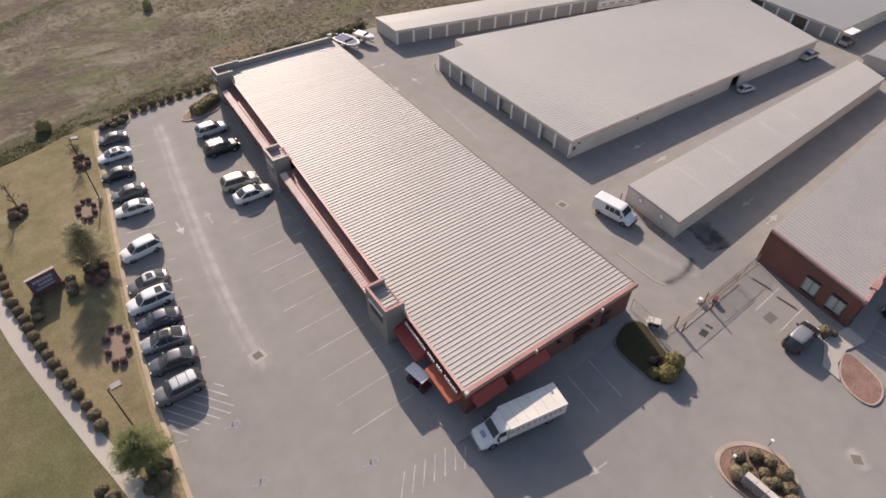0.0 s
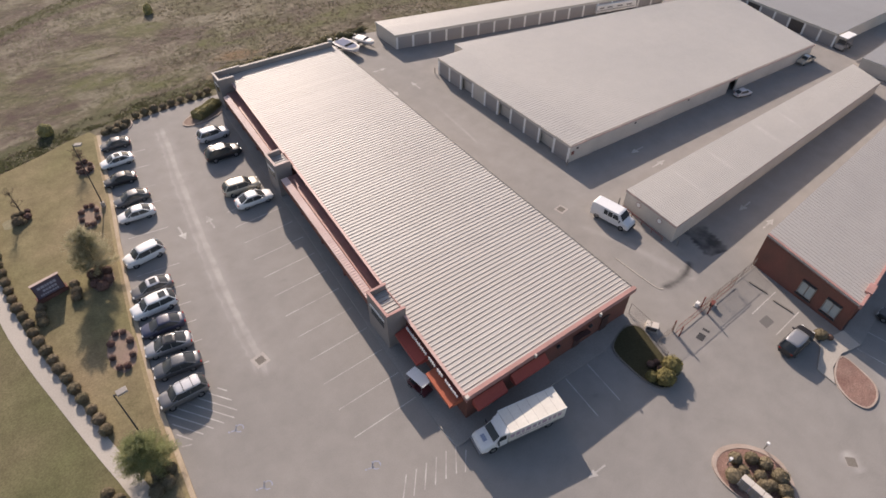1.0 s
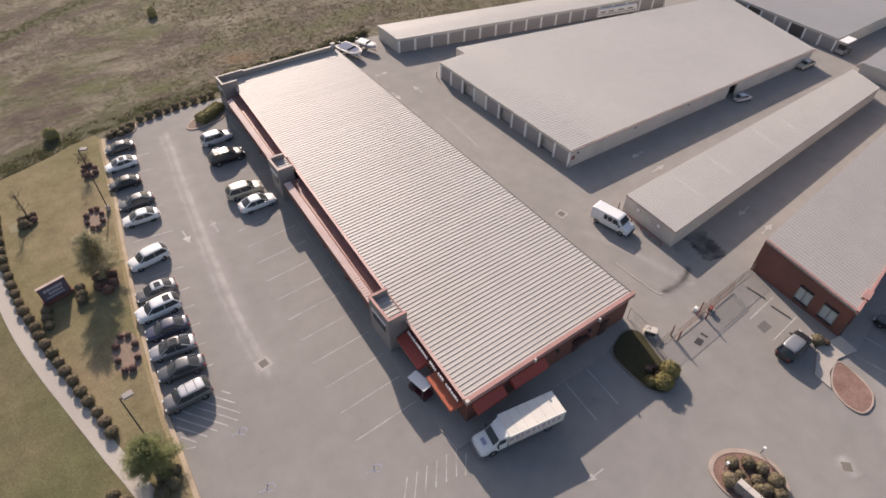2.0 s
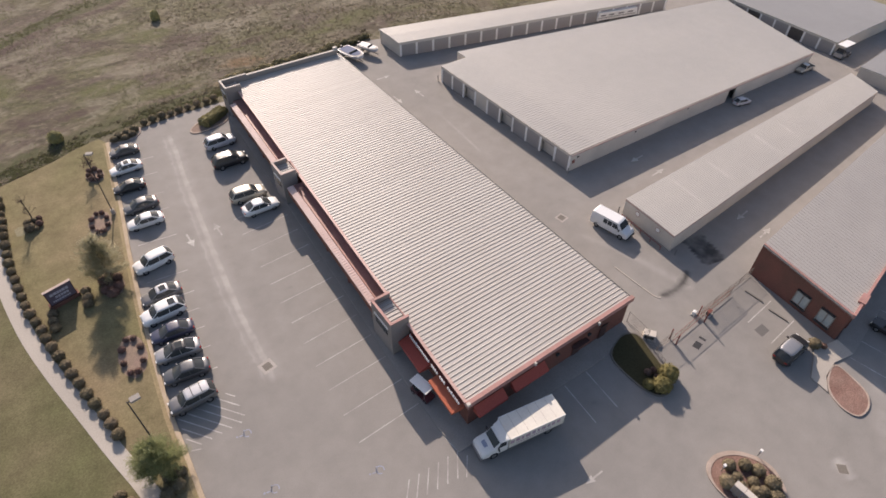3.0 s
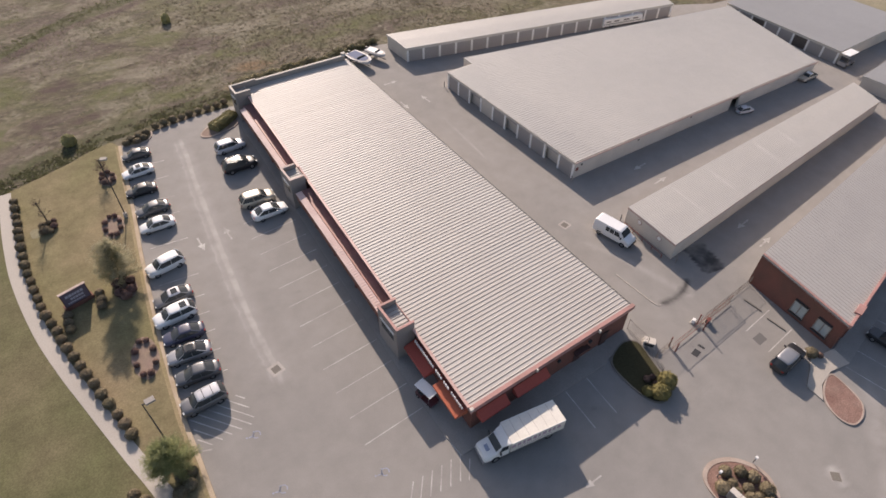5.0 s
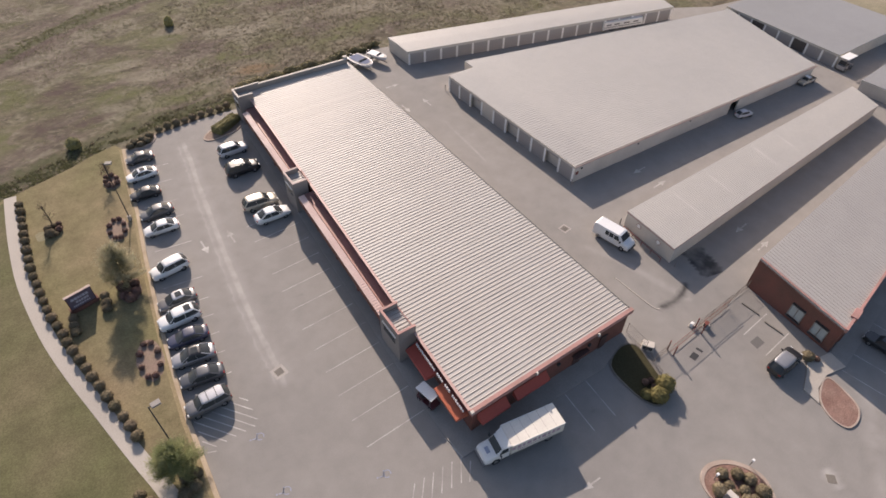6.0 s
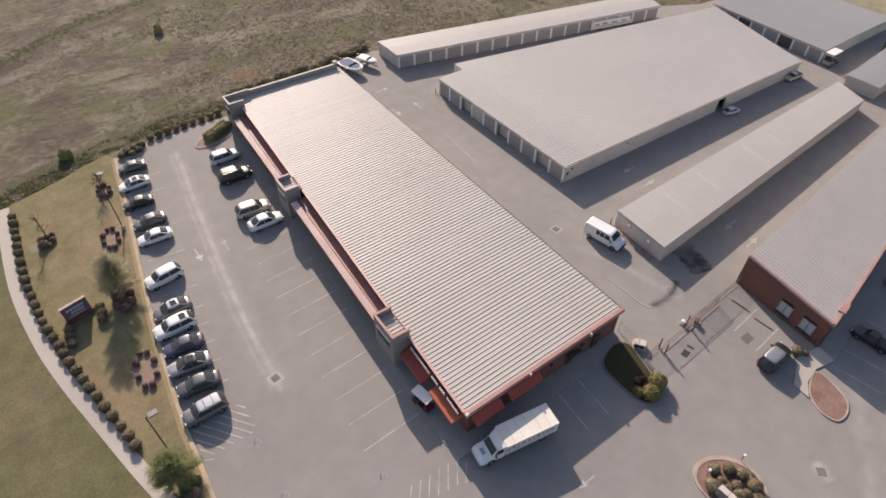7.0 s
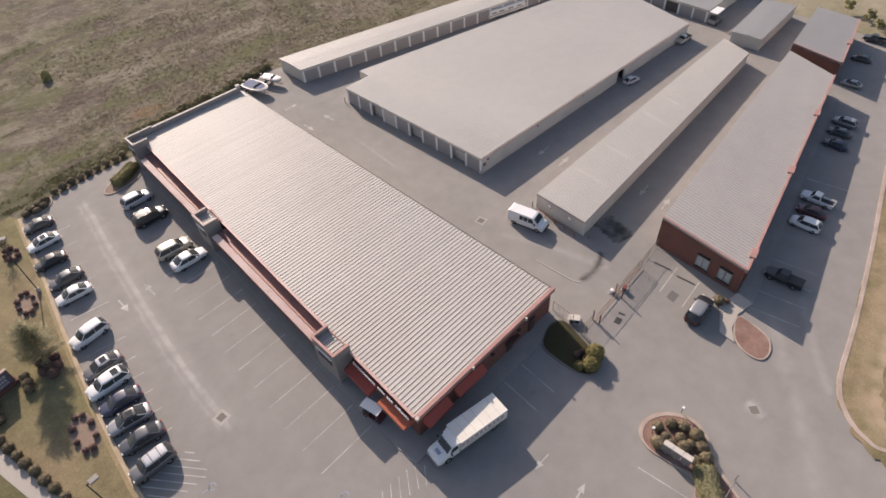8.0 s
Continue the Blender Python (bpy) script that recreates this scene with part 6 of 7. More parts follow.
# the clipped row along the footpath
row = smooth_line([(-32.3, 59.4), (-32.5, 55.2), (-32.7, 51.6), (-32.9, 46.8), (-32.75, 42.5), (-32.45, 39.2), (-32.2, 36.0), (-31.5, 33.0), (-31.1, 30.0), (-30.45, 27.3), (-29.75, 24.2), (-29.05, 21.0), (-28.3, 17.8), (-27.9, 15.9)], 8)
run, last = 0.0, Vector(row[0])
shrub(BALL, row[0][0], row[0][1], 0.95, "clipped brown-green ball shrub beside the footpath", "shrubs along the footpath", 0.09)
for p in row[1:]:
    p = Vector(p)
    run += (p - last).length
    last = p
    if run > 1.42:
        run = 0.0
        shrub(BALL, p.x, p.y, 1.0, "clipped brown-green ball shrub beside the footpath", "shrubs along the footpath", 0.09)
for x, y in ((-29.2, 10.0), (-28.6, 8.9), (-29.4, 8.2), (-25.3, 9.4), (-24.9, 8.2), (-25.8, 7.9), (-24.4, 9.3)):
    shrub(BALL, x, y, 1.05, "rounded shrub at the foot of the tree", "shrubs under the tree", 0.09)
for x, y in ((-16.5, 65.0), (-15.65, 65.6), (-15.0, 64.7), (-14.5, 66.0), (-13.9, 65.1), (-13.3, 66.3), (-11.7, 67.2), (-10.3, 67.5), (-8.9, 67.6), (-7.5, 67.7), (-6.1, 67.9), (-4.7, 68.1), (-3.2, 68.1), (-1.7, 68.1), (-0.3, 68.4)):
    shrub(BALL, x, y, 1.05, "round clipped shrub at the edge of the field", "shrubs along the lot's end", 0.0)
for k in range(34):
    x = 3.8 + k * 0.62 + plant_rng.uniform(-0.3, 0.3)
    shrub(SCRUB, x, 71.3 + 0.03 * k + plant_rng.uniform(-0.6, 0.7), plant_rng.uniform(0.75, 1.3), "scrubby olive bush behind the store's back wall", "scrub behind the store", -0.15)
for k in range(9):
    shrub(SCRUB, 23.6 + k * 0.95 + plant_rng.uniform(-0.2, 0.2), 72.9 + 0.16 * k + plant_rng.uniform(-0.3, 0.3), plant_rng.uniform(0.5, 0.8), "dark scrubby bush at the end of the drive", "scrub behind the store", -0.15)
hedge([(-4.5, 61.5), (-3.6, 62.0), (-2.6, 62.6), (-1.2, 63.5), (-0.4, 64.1)], 2.0, 0.95, 3, M_HEDGE, "olive clipped hedge in the kerbed bed")
for x, y, s in ((17.1, -8.9, 0.98), (18.5, -8.3, 1.0), (16.2, -8.0, 0.6)):
    shrub(GOLD, x, y, s, "golden-green rounded bush at the end of the grass bed", "bushes by the gate", 0.08)
for x, y in ((18.0, -7.2), (17.3, -7.0), (17.6, -7.9)):
    shrub(RUSSET, x, y, 0.66, "dark purple shrub in the grass bed", "bushes by the gate", 0.08)
for x, y, s in ((15.75, -17.75, 1.0), (16.85, -18.55, 1.05), (17.5, -19.5, 1.0), (15.45, -18.75, 0.85), (16.2, -19.85, 0.95), (17.35, -20.9, 1.1), (14.2, -18.5, 1.1), (15.1, -19.5, 0.8), (15.5, -20.6, 1.0), (16.7, -21.8, 1.2), (16.0, -22.7, 1.25), (15.1, -22.1, 1.0), (16.2, -21.0, 0.8)):
    shrub(TAN, x, y, s * 1.02, "tan-green mounded shrub in the gate bed", "shrubs in the gate bed", 0.08)
hedge([(15.0, -23.0), (14.2, -23.6), (13.2, -24.4), (12.2, -25.6), (11.4, -27.2), (10.8, -29.0)], 2.0, 0.95, 8, M_HEDGE_PALE, "pale green clipped hedge by the entrance")
shrub(BALL, 34.3, -14.6, 1.15, "small brown-green bush at the brick corner", "", 0.1)
shrub(RUSSET, 35.0, -15.3, 0.6, "small dark bush at the brick corner", "", 0.1)


def ring_bed(x, y, rx, ry, n, label, size=0.8, turn=0.0, start=0.3):
    """An oval mulch bed with russet shrubs round its rim."""
    c, s = math.cos(radians(turn)), math.sin(radians(turn))
    oval = lambda a, ex, ey: (x + c * ex * math.cos(a) - s * ey * math.sin(a), y + s * ex * math.cos(a) + c * ey * math.sin(a))
    edge = [oval(2 * math.pi * i / 22, rx + 0.42 + 0.08 * math.sin(3.1 * i), ry + 0.45 + 0.08 * math.cos(2.3 * i)) for i in range(22)]
    tagged(part("mulch_ring", prism(edge, -0.05, 0.105), M_RING), "oval mulch bed in the lawn", "planting bed", kind="structure")
    for i in range(n):
        px, py = oval(2 * math.pi * i / n + start, rx, ry)
        shrub(RUSSET, px, py, size, label, "shrubs in ring beds", 0.1)


ring_bed(-20.8, 58.0, 0.75, 1.4, 7, "russet shrub in a ring bed round a young tree", 0.7)
ring_bed(-22.5, 47.4, 0.95, 2.0, 8, "russet shrub in a ring bed in the lawn", 0.62, -8)
ring_bed(-24.55, 24.4, 0.95, 2.45, 8, "russet shrub in a ring bed in the lawn", 0.66, -6)
ring_bed(-23.8, 35.6, 0.8, 1.55, 6, "dark russet shrub round the tree's foot", 1.1, -6, 0.5)
tagged(part("sand_patch", prism([(-30.9 + 0.75 * math.cos(a * 0.5) * (1 + 0.2 * math.sin(a * 1.7)), 51.3 + 1.0 * math.sin(a * 0.5)) for a in range(13)], -0.05, 0.1), M_PALE_SOIL), "bare sandy patch by the young tree", "soil", kind="structure")
for x, y, s in ((-28.65, 52.4, 0.75), (-28.7, 51.3, 0.75)):
    shrub(RUSSET, x, y, s, "russet shrub by a bare young tree", "shrubs by the bare tree", 0.1)
for x, y, s in ((-29.8, 50.8, 1.15), (-29.9, 51.9, 0.9), (-29.2, 52.3, 0.7), (-29.2, 50.5, 0.6)):
    shrub(BALL, x, y, s, "dry brown shrub by a bare young tree", "shrubs by the bare tree", 0.1)
for x, y in ((-26.5, 35.0), (-26.6, 34.0), (-26.5, 36.2), (-30.1, 34.5), (-30.3, 33.4), (-30.2, 32.4)):
    shrub(BALL, x, y, 0.95, "round shrub beside the monument sign", "shrubs by the sign", 0.09)


def tree(x, y, h, spread, leaves, seed, material, label, lean=(0, 0), leaf=0.16):
    """A tapered trunk, limbs that fork twice, and leaves hung on the twigs."""
    rg = random.Random(seed)
    t = base("tree", pose(x, y, 0.05), label, "tree")
    bm = bmesh.new()
    top = Vector((lean[0], lean[1], h * 0.8))
    mid = top * 0.45 + Vector((0.06, -0.05, 0))
    tube(bm, (0, 0, 0), mid, 0.11 * h / 5, 0.075 * h / 5, 8)
    tube(bm, mid, top, 0.075 * h / 5, 0.02, 6)
    ends = []
    for i in range(16):
        f = rg.uniform(0.28, 0.95)
        p = top * f
        a = rg.uniform(0, 2 * math.pi)
        r = spread * rg.uniform(0.55, 1.0) * (1.15 - 0.6 * f)
        e = p + Vector((math.cos(a) * r, math.sin(a) * r, h * rg.uniform(0.08, 0.28)))
        tube(bm, p, e, 0.035 * h / 5, 0.012, 5)
        ends.append(e)
        for _ in range(3):
            g = p.lerp(e, rg.uniform(0.4, 0.9))
            e2 = g + Vector((rg.gauss(0, 0.3), rg.gauss(0, 0.3), rg.uniform(0.1, 0.5))) * spread * 0.5
            tube(bm, g, e2, 0.014, 0.006, 4)
            ends.append(e2)
    part("trunk", bm, M_BARK, t)
    verts, faces = [], []
    per = max(1, leaves // len(ends))
    for e in ends:
        leaf_cloud(verts, faces, e * 0.97, spread * 0.30, int(per * rg.uniform(0.4, 1.6)), leaf, rg, 0.8, 0.1)
    me = bpy.data.meshes.new("crown")
    me.from_pydata(verts, [], faces)
    me.materials.append(material)
    c = new("crown", me)
    c.parent = t
    return t


def pine(x, y, h, spread, sprays, seed, material, label, thick=1.0, foot=0.05):
    """A loose feathery conifer: whorls of rising limbs with long thin sprays of needles."""
    rg = random.Random(seed)
    t = base("tree", pose(x, y, foot), label, "tree")
    bm = bmesh.new()
    tube(bm, (0, 0, 0), (0.05, 0.0, h * 0.55), 0.12, 0.07, 8)
    tube(bm, (0.05, 0.0, h * 0.55), (0, 0.05, h), 0.07, 0.015, 6)
    verts, faces = [], []
    limbs = 46
    for i in range(limbs):
        f = 0.14 + 0.84 * i / limbs
        a = i * 2.4 + rg.uniform(-0.4, 0.4)
        r = spread * (1.06 - f) ** 0.55 * rg.uniform(0.75, 1.15)
        p = Vector((0.04, 0.02, h * f))
        e = p + Vector((math.cos(a) * r, math.sin(a) * r, h * 0.10 + 0.12 * r))
        tube(bm, p, e, 0.03 * (1.1 - f) + 0.008, 0.006, 4)
        for _ in range(int(sprays / limbs * (0.5 + r / spread))):
            k = rg.uniform(0.2, 1.05)
            c = p.lerp(e, k) + Vector((rg.gauss(0, 0.16), rg.gauss(0, 0.16), rg.gauss(0, 0.14))) * (0.5 + k)
            d = (e - p).normalized() + Vector((rg.gauss(0, 0.55), rg.gauss(0, 0.55), rg.gauss(0, 0.4)))
            d.normalize()
            w = d.cross(Vector((rg.gauss(0, 1), rg.gauss(0, 1), rg.gauss(0, 1))))
            if w.length < 0.1:
                continue
            w.normalize()
            ln, wd = rg.uniform(0.10, 0.24), rg.uniform(0.010, 0.022) * thick
            o = len(verts)
            verts += [tuple(c - d * ln), tuple(c + w * wd), tuple(c + d * ln), tuple(c - w * wd)]
            faces.append((o, o + 1, o + 2, o + 3))
    part("trunk", bm, M_BARK, t)
    me = bpy.data.meshes.new("crown")
    me.from_pydata(verts, [], faces)
    me.materials.append(material)
    c = new("crown", me)
    c.parent = t
    return t


pine(-23.8, 36.6, 6.1, 2.5, 17000, 3, M_LEAF_GREY, "grey-green feathery tree in a shrub ring", 1.25)
pine(-25.6, 10.2, 4.4, 2.3, 24000, 5, M_LEAF, "light green feathery young tree beside the kerb")
tree(-20.9, 58.2, 4.0, 1.2, 900, 7, M_SHRUB_RED, "thin bare young tree in a ring bed", leaf=0.05)
tree(-29.3, 52.5, 4.4, 1.3, 500, 8, M_SHRUB_RED, "thin bare tree in the lawn", leaf=0.045)
shrub(OLIVE, -23.5, 70.0, 1.0, "rounded olive bush alone in the field", "", -0.16, "bush")
shrub(CEDAR, 0.6, 104.2, 1.0, "small dull green cedar far out in the field", "", -0.16, "cedar")
for i, (x, y, h) in enumerate(((117, -3.0, 2.2), (114.5, -5.5, 1.8), (119, 1.5, 2.4), (121, -8, 2.0), (112, -8.8, 1.6), (124, -12, 2.2))):
    tree(x, y, h, 1.3, 900, 40 + i, M_BUSH, "low scrubby bush by the far drive", leaf=0.17)


# ---------------------------------------------------------------- small fixtures
def street_lamp(x, y, ang, h=9.2):
    l = base("street_lamp", pose(x, y, 0.05, 0, 0, ang), "tall dark pole lamp with a flat square head on the lawn", "street lamp", group="lot lamps")
    part("footing", tube(bmesh.new(), (0, 0, 0), (0, 0, 0.7), 0.26, 0.24, 12), M_CONCRETE, l)
    part("pole", tube(bmesh.new(), (0, 0, 0.7), (0, 0, h), 0.08, 0.05, 8), M_DARK, l)
    part("arm", boxed(0, 0.4, -0.04, 0.04, h - 0.15, h - 0.05), M_DARK, l)
    head = part("lamp_head", boxed(0.2, 0.98, -0.27, 0.27, h - 0.16, h + 0.04, 0.03), M_LAMP_HEAD, l)
    part("lens", boxed(0.28, 0.9, -0.21, 0.21, h - 0.19, h - 0.162), M_LAMP, head)


street_lamp(-20.65, 48.4, -25, 9.3)
street_lamp(-25.1, 11.6, 5, 9.4)


def monument_sign():
    """A brick sign wall with a dark face of unreadable lines."""
    s = base("monument_sign", pose(-28.7, 36.15, 0.08, 0, 0, 12.8), "brick monument sign with dark face panel on the lawn", "sign")
    part("base", boxed(-1.6, 1.6, -0.42, 0.35, 0, 0.45, 0.03), M_BRICK, s)
    part("wall", boxed(-1.42, 1.42, -0.25, 0.02, 0.45, 2.42, 0.02), M_BRICK, s)
    part("cap", boxed(-1.48, 1.48, -0.29, 0.06, 2.42, 2.5, 0.03), M_PINK, s)
    face = part("face_panel", boxed(-1.34, 1.34, -0.31, -0.26, 0.55, 2.38), M_PANEL, s)
    rg = random.Random(2)
    for z, h, x, end in ((1.72, 0.34, -1.0, 0.9), (1.22, 0.3, -0.6, 0.85), (0.8, 0.22, -1.0, 0.8)):
        while x < end:
            w = rg.uniform(0.5, 0.95) * h
            part("line_bar", boxed(x, x + w, -0.325, -0.312, z, z + h), M_LETTER_DULL, face)
            x += w + 0.07


monument_sign()


def fence(line, h, label, step=2.4, mesh_gap=0.30):
    """Chain-link fence: posts, top rail, thin wires."""
    f = base("chain_fence", Matrix(), label, "fence")
    pts = [Vector(p) for p in line]
    for a, b in zip(pts, pts[1:]):
        d = b - a
        n = max(1, round(d.length / step))
        for i in range(n + 1):
            p = a + d * i / n
            part("post", tube(bmesh.new(), (*p, 0), (*p, h), 0.026, 0.026, 6), M_FENCE, f)
        for z in (h - 0.03, 0.12):
            part("rail", tube(bmesh.new(), (*a, z), (*b, z), 0.018, 0.018, 6), M_FENCE, f)
        bm = bmesh.new()
        m = int(d.length / mesh_gap)
        for i in range(m):
            p, q = a + d * i / m, a + d * min(1, (i + 4) / m)
            tube(bm, (*p, 0.12), (*q, h), 0.007, 0.007, 3)
            tube(bm, (*q, 0.12), (*p, h), 0.007, 0.007, 3)
        part("wire_mesh", bm, M_FENCE, f)
    return f


fence([(20.6, -1.2), (20.45, -4.1)], 1.7, "grey chain-link fence by the store's corner")
fence([(20.4, -4.2), (19.5, -7.2)], 0.85, "low dark fence along the grass bed")
fence([(20.2, -5.62), (22.5, -5.5)], 1.45, "brown-grey chain-link fence joining the gate", mesh_gap=0.20)
fence([(27.9, -5.2), (37.6, -4.7)], 1.45, "brown-grey chain-link fence beside the brick building", mesh_gap=0.20)
gate = base("sliding_gate", Matrix(), "sliding chain-link gate with red-painted posts", "gate")
for x, y in ((22.66, -5.35), (22.6, -6.25), (27.72, -5.05), (27.5, -6.05)):
    part("post", tube(bmesh.new(), (x, y, 0), (x, y, 1.6), 0.075, 0.075, 8), M_RED_STEEL, gate)
G0, G1 = Vector((22.4, -5.85)), Vector((33.2, -5.2))
for z, r in ((0.2, 0.03), (1.4, 0.022)):
    part("rail", tube(bmesh.new(), (*G0, z), (*G1, z), r, r, 6), M_RED_STEEL, gate)
for k in range(5):
    p = G0.lerp(G1, k / 4)
    part("upright", tube(bmesh.new(), (*p, 0.2), (*p, 1.4), 0.014, 0.014, 6), M_FENCE, gate)
bm = bmesh.new()
for k in range(44):
    p, q = G0.lerp(G1, k / 44), G0.lerp(G1, min(1, (k + 4) / 44))
    tube(bm, (*p, 0.2), (*q, 1.4), 0.007, 0.007, 3)
    tube(bm, (*q, 0.2), (*p, 1.4), 0.007, 0.007, 3)
part("wire_mesh", bm, M_FENCE, gate)
drive = base("gate_operator", pose(28.75, -5.6, 0, 0, 0, 8), "dark gate operator cabinet at the fence", "gate operator")
part("case", boxed(-0.28, 0.28, -0.2, 0.2, 0.1, 0.62, 0.04), M_DARK, drive)
part("lid", boxed(-0.3, 0.3, -0.22, 0.22, 0.622, 0.66, 0.01), M_RED_STEEL, drive)
part("plinth", boxed(-0.45, 0.45, -0.35, 0.35, 0, 0.1), M_CONCRETE, drive)
cab = base("gate_motor", pose(27.4, -4.7, 0, 0, 0, 10), "small white gate motor box beside the gate", "gate motor")
part("case", boxed(-0.22, 0.22, -0.18, 0.18, 0.1, 0.6, 0.04), M_WHITE, cab)
part("plinth", boxed(-0.3, 0.3, -0.26, 0.26, 0, 0.1), M_CONCRETE, cab)
ac = base("condenser_unit", pose(21.0, -3.95, 0, 0, 0, -55), "pale outdoor equipment box behind the fence", "condenser")
part("case", boxed(-0.62, 0.62, -0.42, 0.42, 0.08, 0.72, 0.03), M_CREAM, ac)
part("louvre", boxed(-0.5, 0.5, -0.44, -0.422, 0.16, 0.62), M_DARK, ac)
part("pad", boxed(-0.75, 0.75, -0.55, 0.55, 0, 0.08), M_CONCRETE, ac)

for k in range(3):
    p = Vector((14.1, -20.55)) + Vector((math.cos(radians(-87)), math.sin(radians(-87)))) * (k - 1) * 0.95
    mail = base("mailbox_unit", pose(p.x, p.y, 0.08, 0, 0, -87), "grey cluster mailbox cabinet with a white top", "mailbox", group="cluster mailboxes")
    part("cabinet", boxed(-0.44, 0.44, -0.26, 0.26, 0.4, 1.52, 0.03), M_LINE_BLUE, mail)
    part("top", boxed(-0.46, 0.46, -0.29, 0.29, 1.52, 1.6, 0.02), M_CREAM, mail)
    part("pedestal", boxed(-0.18, 0.18, -0.16, 0.16, -0.05, 0.4, 0.02), M_STEEL, mail)
    for i in range(2):
        for j in range(4):
            part("locker_door", boxed(-0.40 + i * 0.41, -0.02 + i * 0.41, -0.285, -0.262, 0.45 + j * 0.26, 0.68 + j * 0.26), M_STEEL, mail)


def bollard_post(x, y, h, label, head=None, z=0.08):
    b = base("marker_post", pose(x, y, z), label, "post")
    part("pole", tube(bmesh.new(), (0, 0, 0), (0, 0, h), 0.05, 0.05, 8), M_STEEL, b)
    part("cap", boxed(-0.14, 0.14, -0.12, 0.12, h - 0.05, h + 0.2, 0.02), head or M_WHITE, b)


bollard_post(14.9, -17.6, 0.9, "small white keypad post in the gate bed")
bollard_post(18.8, -18.6, 0.85, "small white post lamp at the bed's kerb")
arm = base("barrier_sign", pose(15.9, -25.6, 0.0, 0, 0, 2), "thin dark post with a long arm by the entrance", "barrier")
part("post", tube(bmesh.new(), (0, 0, 0), (0, 0, 1.1), 0.06, 0.06, 8), M_DARK, arm)
part("boom", tube(bmesh.new(), (-2.6, 0, 1.05), (0.3, 0, 1.05), 0.04, 0.04, 6), M_STEEL, arm)
for x, y in ((33.15, 2.6), (33.2, 11.9), (33.0, 52.9), (33.4, 21.6)):
    b = base("guard_post", pose(x, y, 0), "dark steel guard post at the building corner", "bollard", group="guard posts")
    part("pipe", tube(bmesh.new(), (0, 0, 0), (0, 0, 1.0), 0.08, 0.08, 10), M_STEEL, b)
    part("cap", tube(bmesh.new(), (0, 0, 1.0), (0, 0, 1.05), 0.08, 0.03, 10), M_STEEL, b)
# two low dark bars in line with the brick building's end wall
for x, y in ((35.2, -6.9), (35.0, -10.1)):
    w = base("low_bar", pose(x, y, 0, 0, 0, 94), "low dark bar across a bay's end", "wheel stop", group="wheel stops")
    part("block", boxed(-1.1, 1.1, -0.08, 0.08, 0.0, 0.13, 0.03), M_KERB_DULL, w)


rail = base("guard_rail", Matrix(), "low rusty pipe rail guarding the storage block end", "guard rail")
for k in range(5):
    p = Vector((32.25, 4.2)).lerp(Vector((32.75, 10.9)), k / 4)
    part("post", tube(bmesh.new(), (*p, 0), (*p, 0.62), 0.05, 0.05, 8), M_RED_STEEL, rail)
part("pipe", tube(bmesh.new(), (32.25, 4.2, 0.6), (32.75, 10.9, 0.6), 0.045, 0.045, 8), M_RED_STEEL, rail)

# ---------------------------------------------------------------- field grass
def tufts(name, count, area, seed, material, label, hgt, keep, lift=0.35, blades=4):
    """Many small grass clumps in one mesh; keep gives the share that grows at each spot."""
    rg = np.random.default_rng(seed)
    x = rg.uniform(area[0], area[1], count)
    y = rg.uniform(area[2], area[3], count)
    ok = rg.random(count) < keep(x, y)
    x, y = np.repeat(x[ok], blades), np.repeat(y[ok], blades)
    n = len(x)
    s = np.repeat(rg.uniform(0.5, 1.5, n // blades) * hgt, blades)
    a = rg.uniform(0, 2 * math.pi, n)
    ln = s * rg.uniform(0.7, 1.5, n)
    w = s * 0.42
    ox, oy = x + rg.normal(0, 0.5, n) * s, y + rg.normal(0, 0.5, n) * s
    ca, sa = np.cos(a), np.sin(a)
    z = np.full(n, -0.14)
    v = np.empty((n, 3, 3))
    v[:, 0] = np.stack([ox - w * sa, oy + w * ca, z], 1)
    v[:, 1] = np.stack([ox + w * sa, oy - w * ca, z], 1)
    v[:, 2] = np.stack([ox + ln * ca, oy + ln * sa, z + ln * lift], 1)
    me = bpy.data.meshes.new(name)
    me.from_pydata(v.reshape(-1, 3).tolist(), [], np.arange(3 * n).reshape(-1, 3).tolist())
    me.materials.append(material)
    tagged(new(name, me), label, "grass", kind="stuff")


def edge_line(x):
    """The line where lawn and lot give way to the field."""
    return np.interp(x, [-60, -32.6, -28.9, -25.0, -21.7, -17.8, -12, 2, 21, 22.5, 31, 33, 90], [54, 62.5, 63.7, 64.9, 66.5, 67.5, 68.9, 69.2, 69.2, 72.5, 74, 74.5, 63])


def clump(x, y, k):
    """Slow uneven waves over the field, about -3 to 3."""
    return np.sin(0.23 * x + 0.11 * y + k + 0.8 * np.sin(0.13 * y)) + np.sin(0.31 * y - 0.17 * x + 2.1 * k + 0.9 * np.sin(0.19 * x)) + 0.7 * np.sin(0.53 * x + 0.61 * y + 3 * k) + 0.6 * np.sin(0.9 * x - 0.7 * y + k)


soft = lambda v, lo, hi: np.clip((v - lo) / (hi - lo), 0, 1)


def ditch(x):
    """The line of the ditch across the field."""
    return np.interp(x, [-60, -27.3, -17.6, -5.3, 3.6, 18.9, 30, 60], [84, 106, 113.5, 118.8, 120.2, 121.8, 123, 126])


def patch(line, width, material, seed, label):
    """A broad patch of other growth that melts into the field."""
    high = -0.158 + 0.0012 * seed
    pts = smooth_line(line, 6)
    smear(pts, width, material, seed, label, "field_patch", level=lambda q: high, across=((0.5, 0.0), (0.33, 0.7), (0.0, 1.0), (-0.33, 0.7), (-0.5, 0.0)))


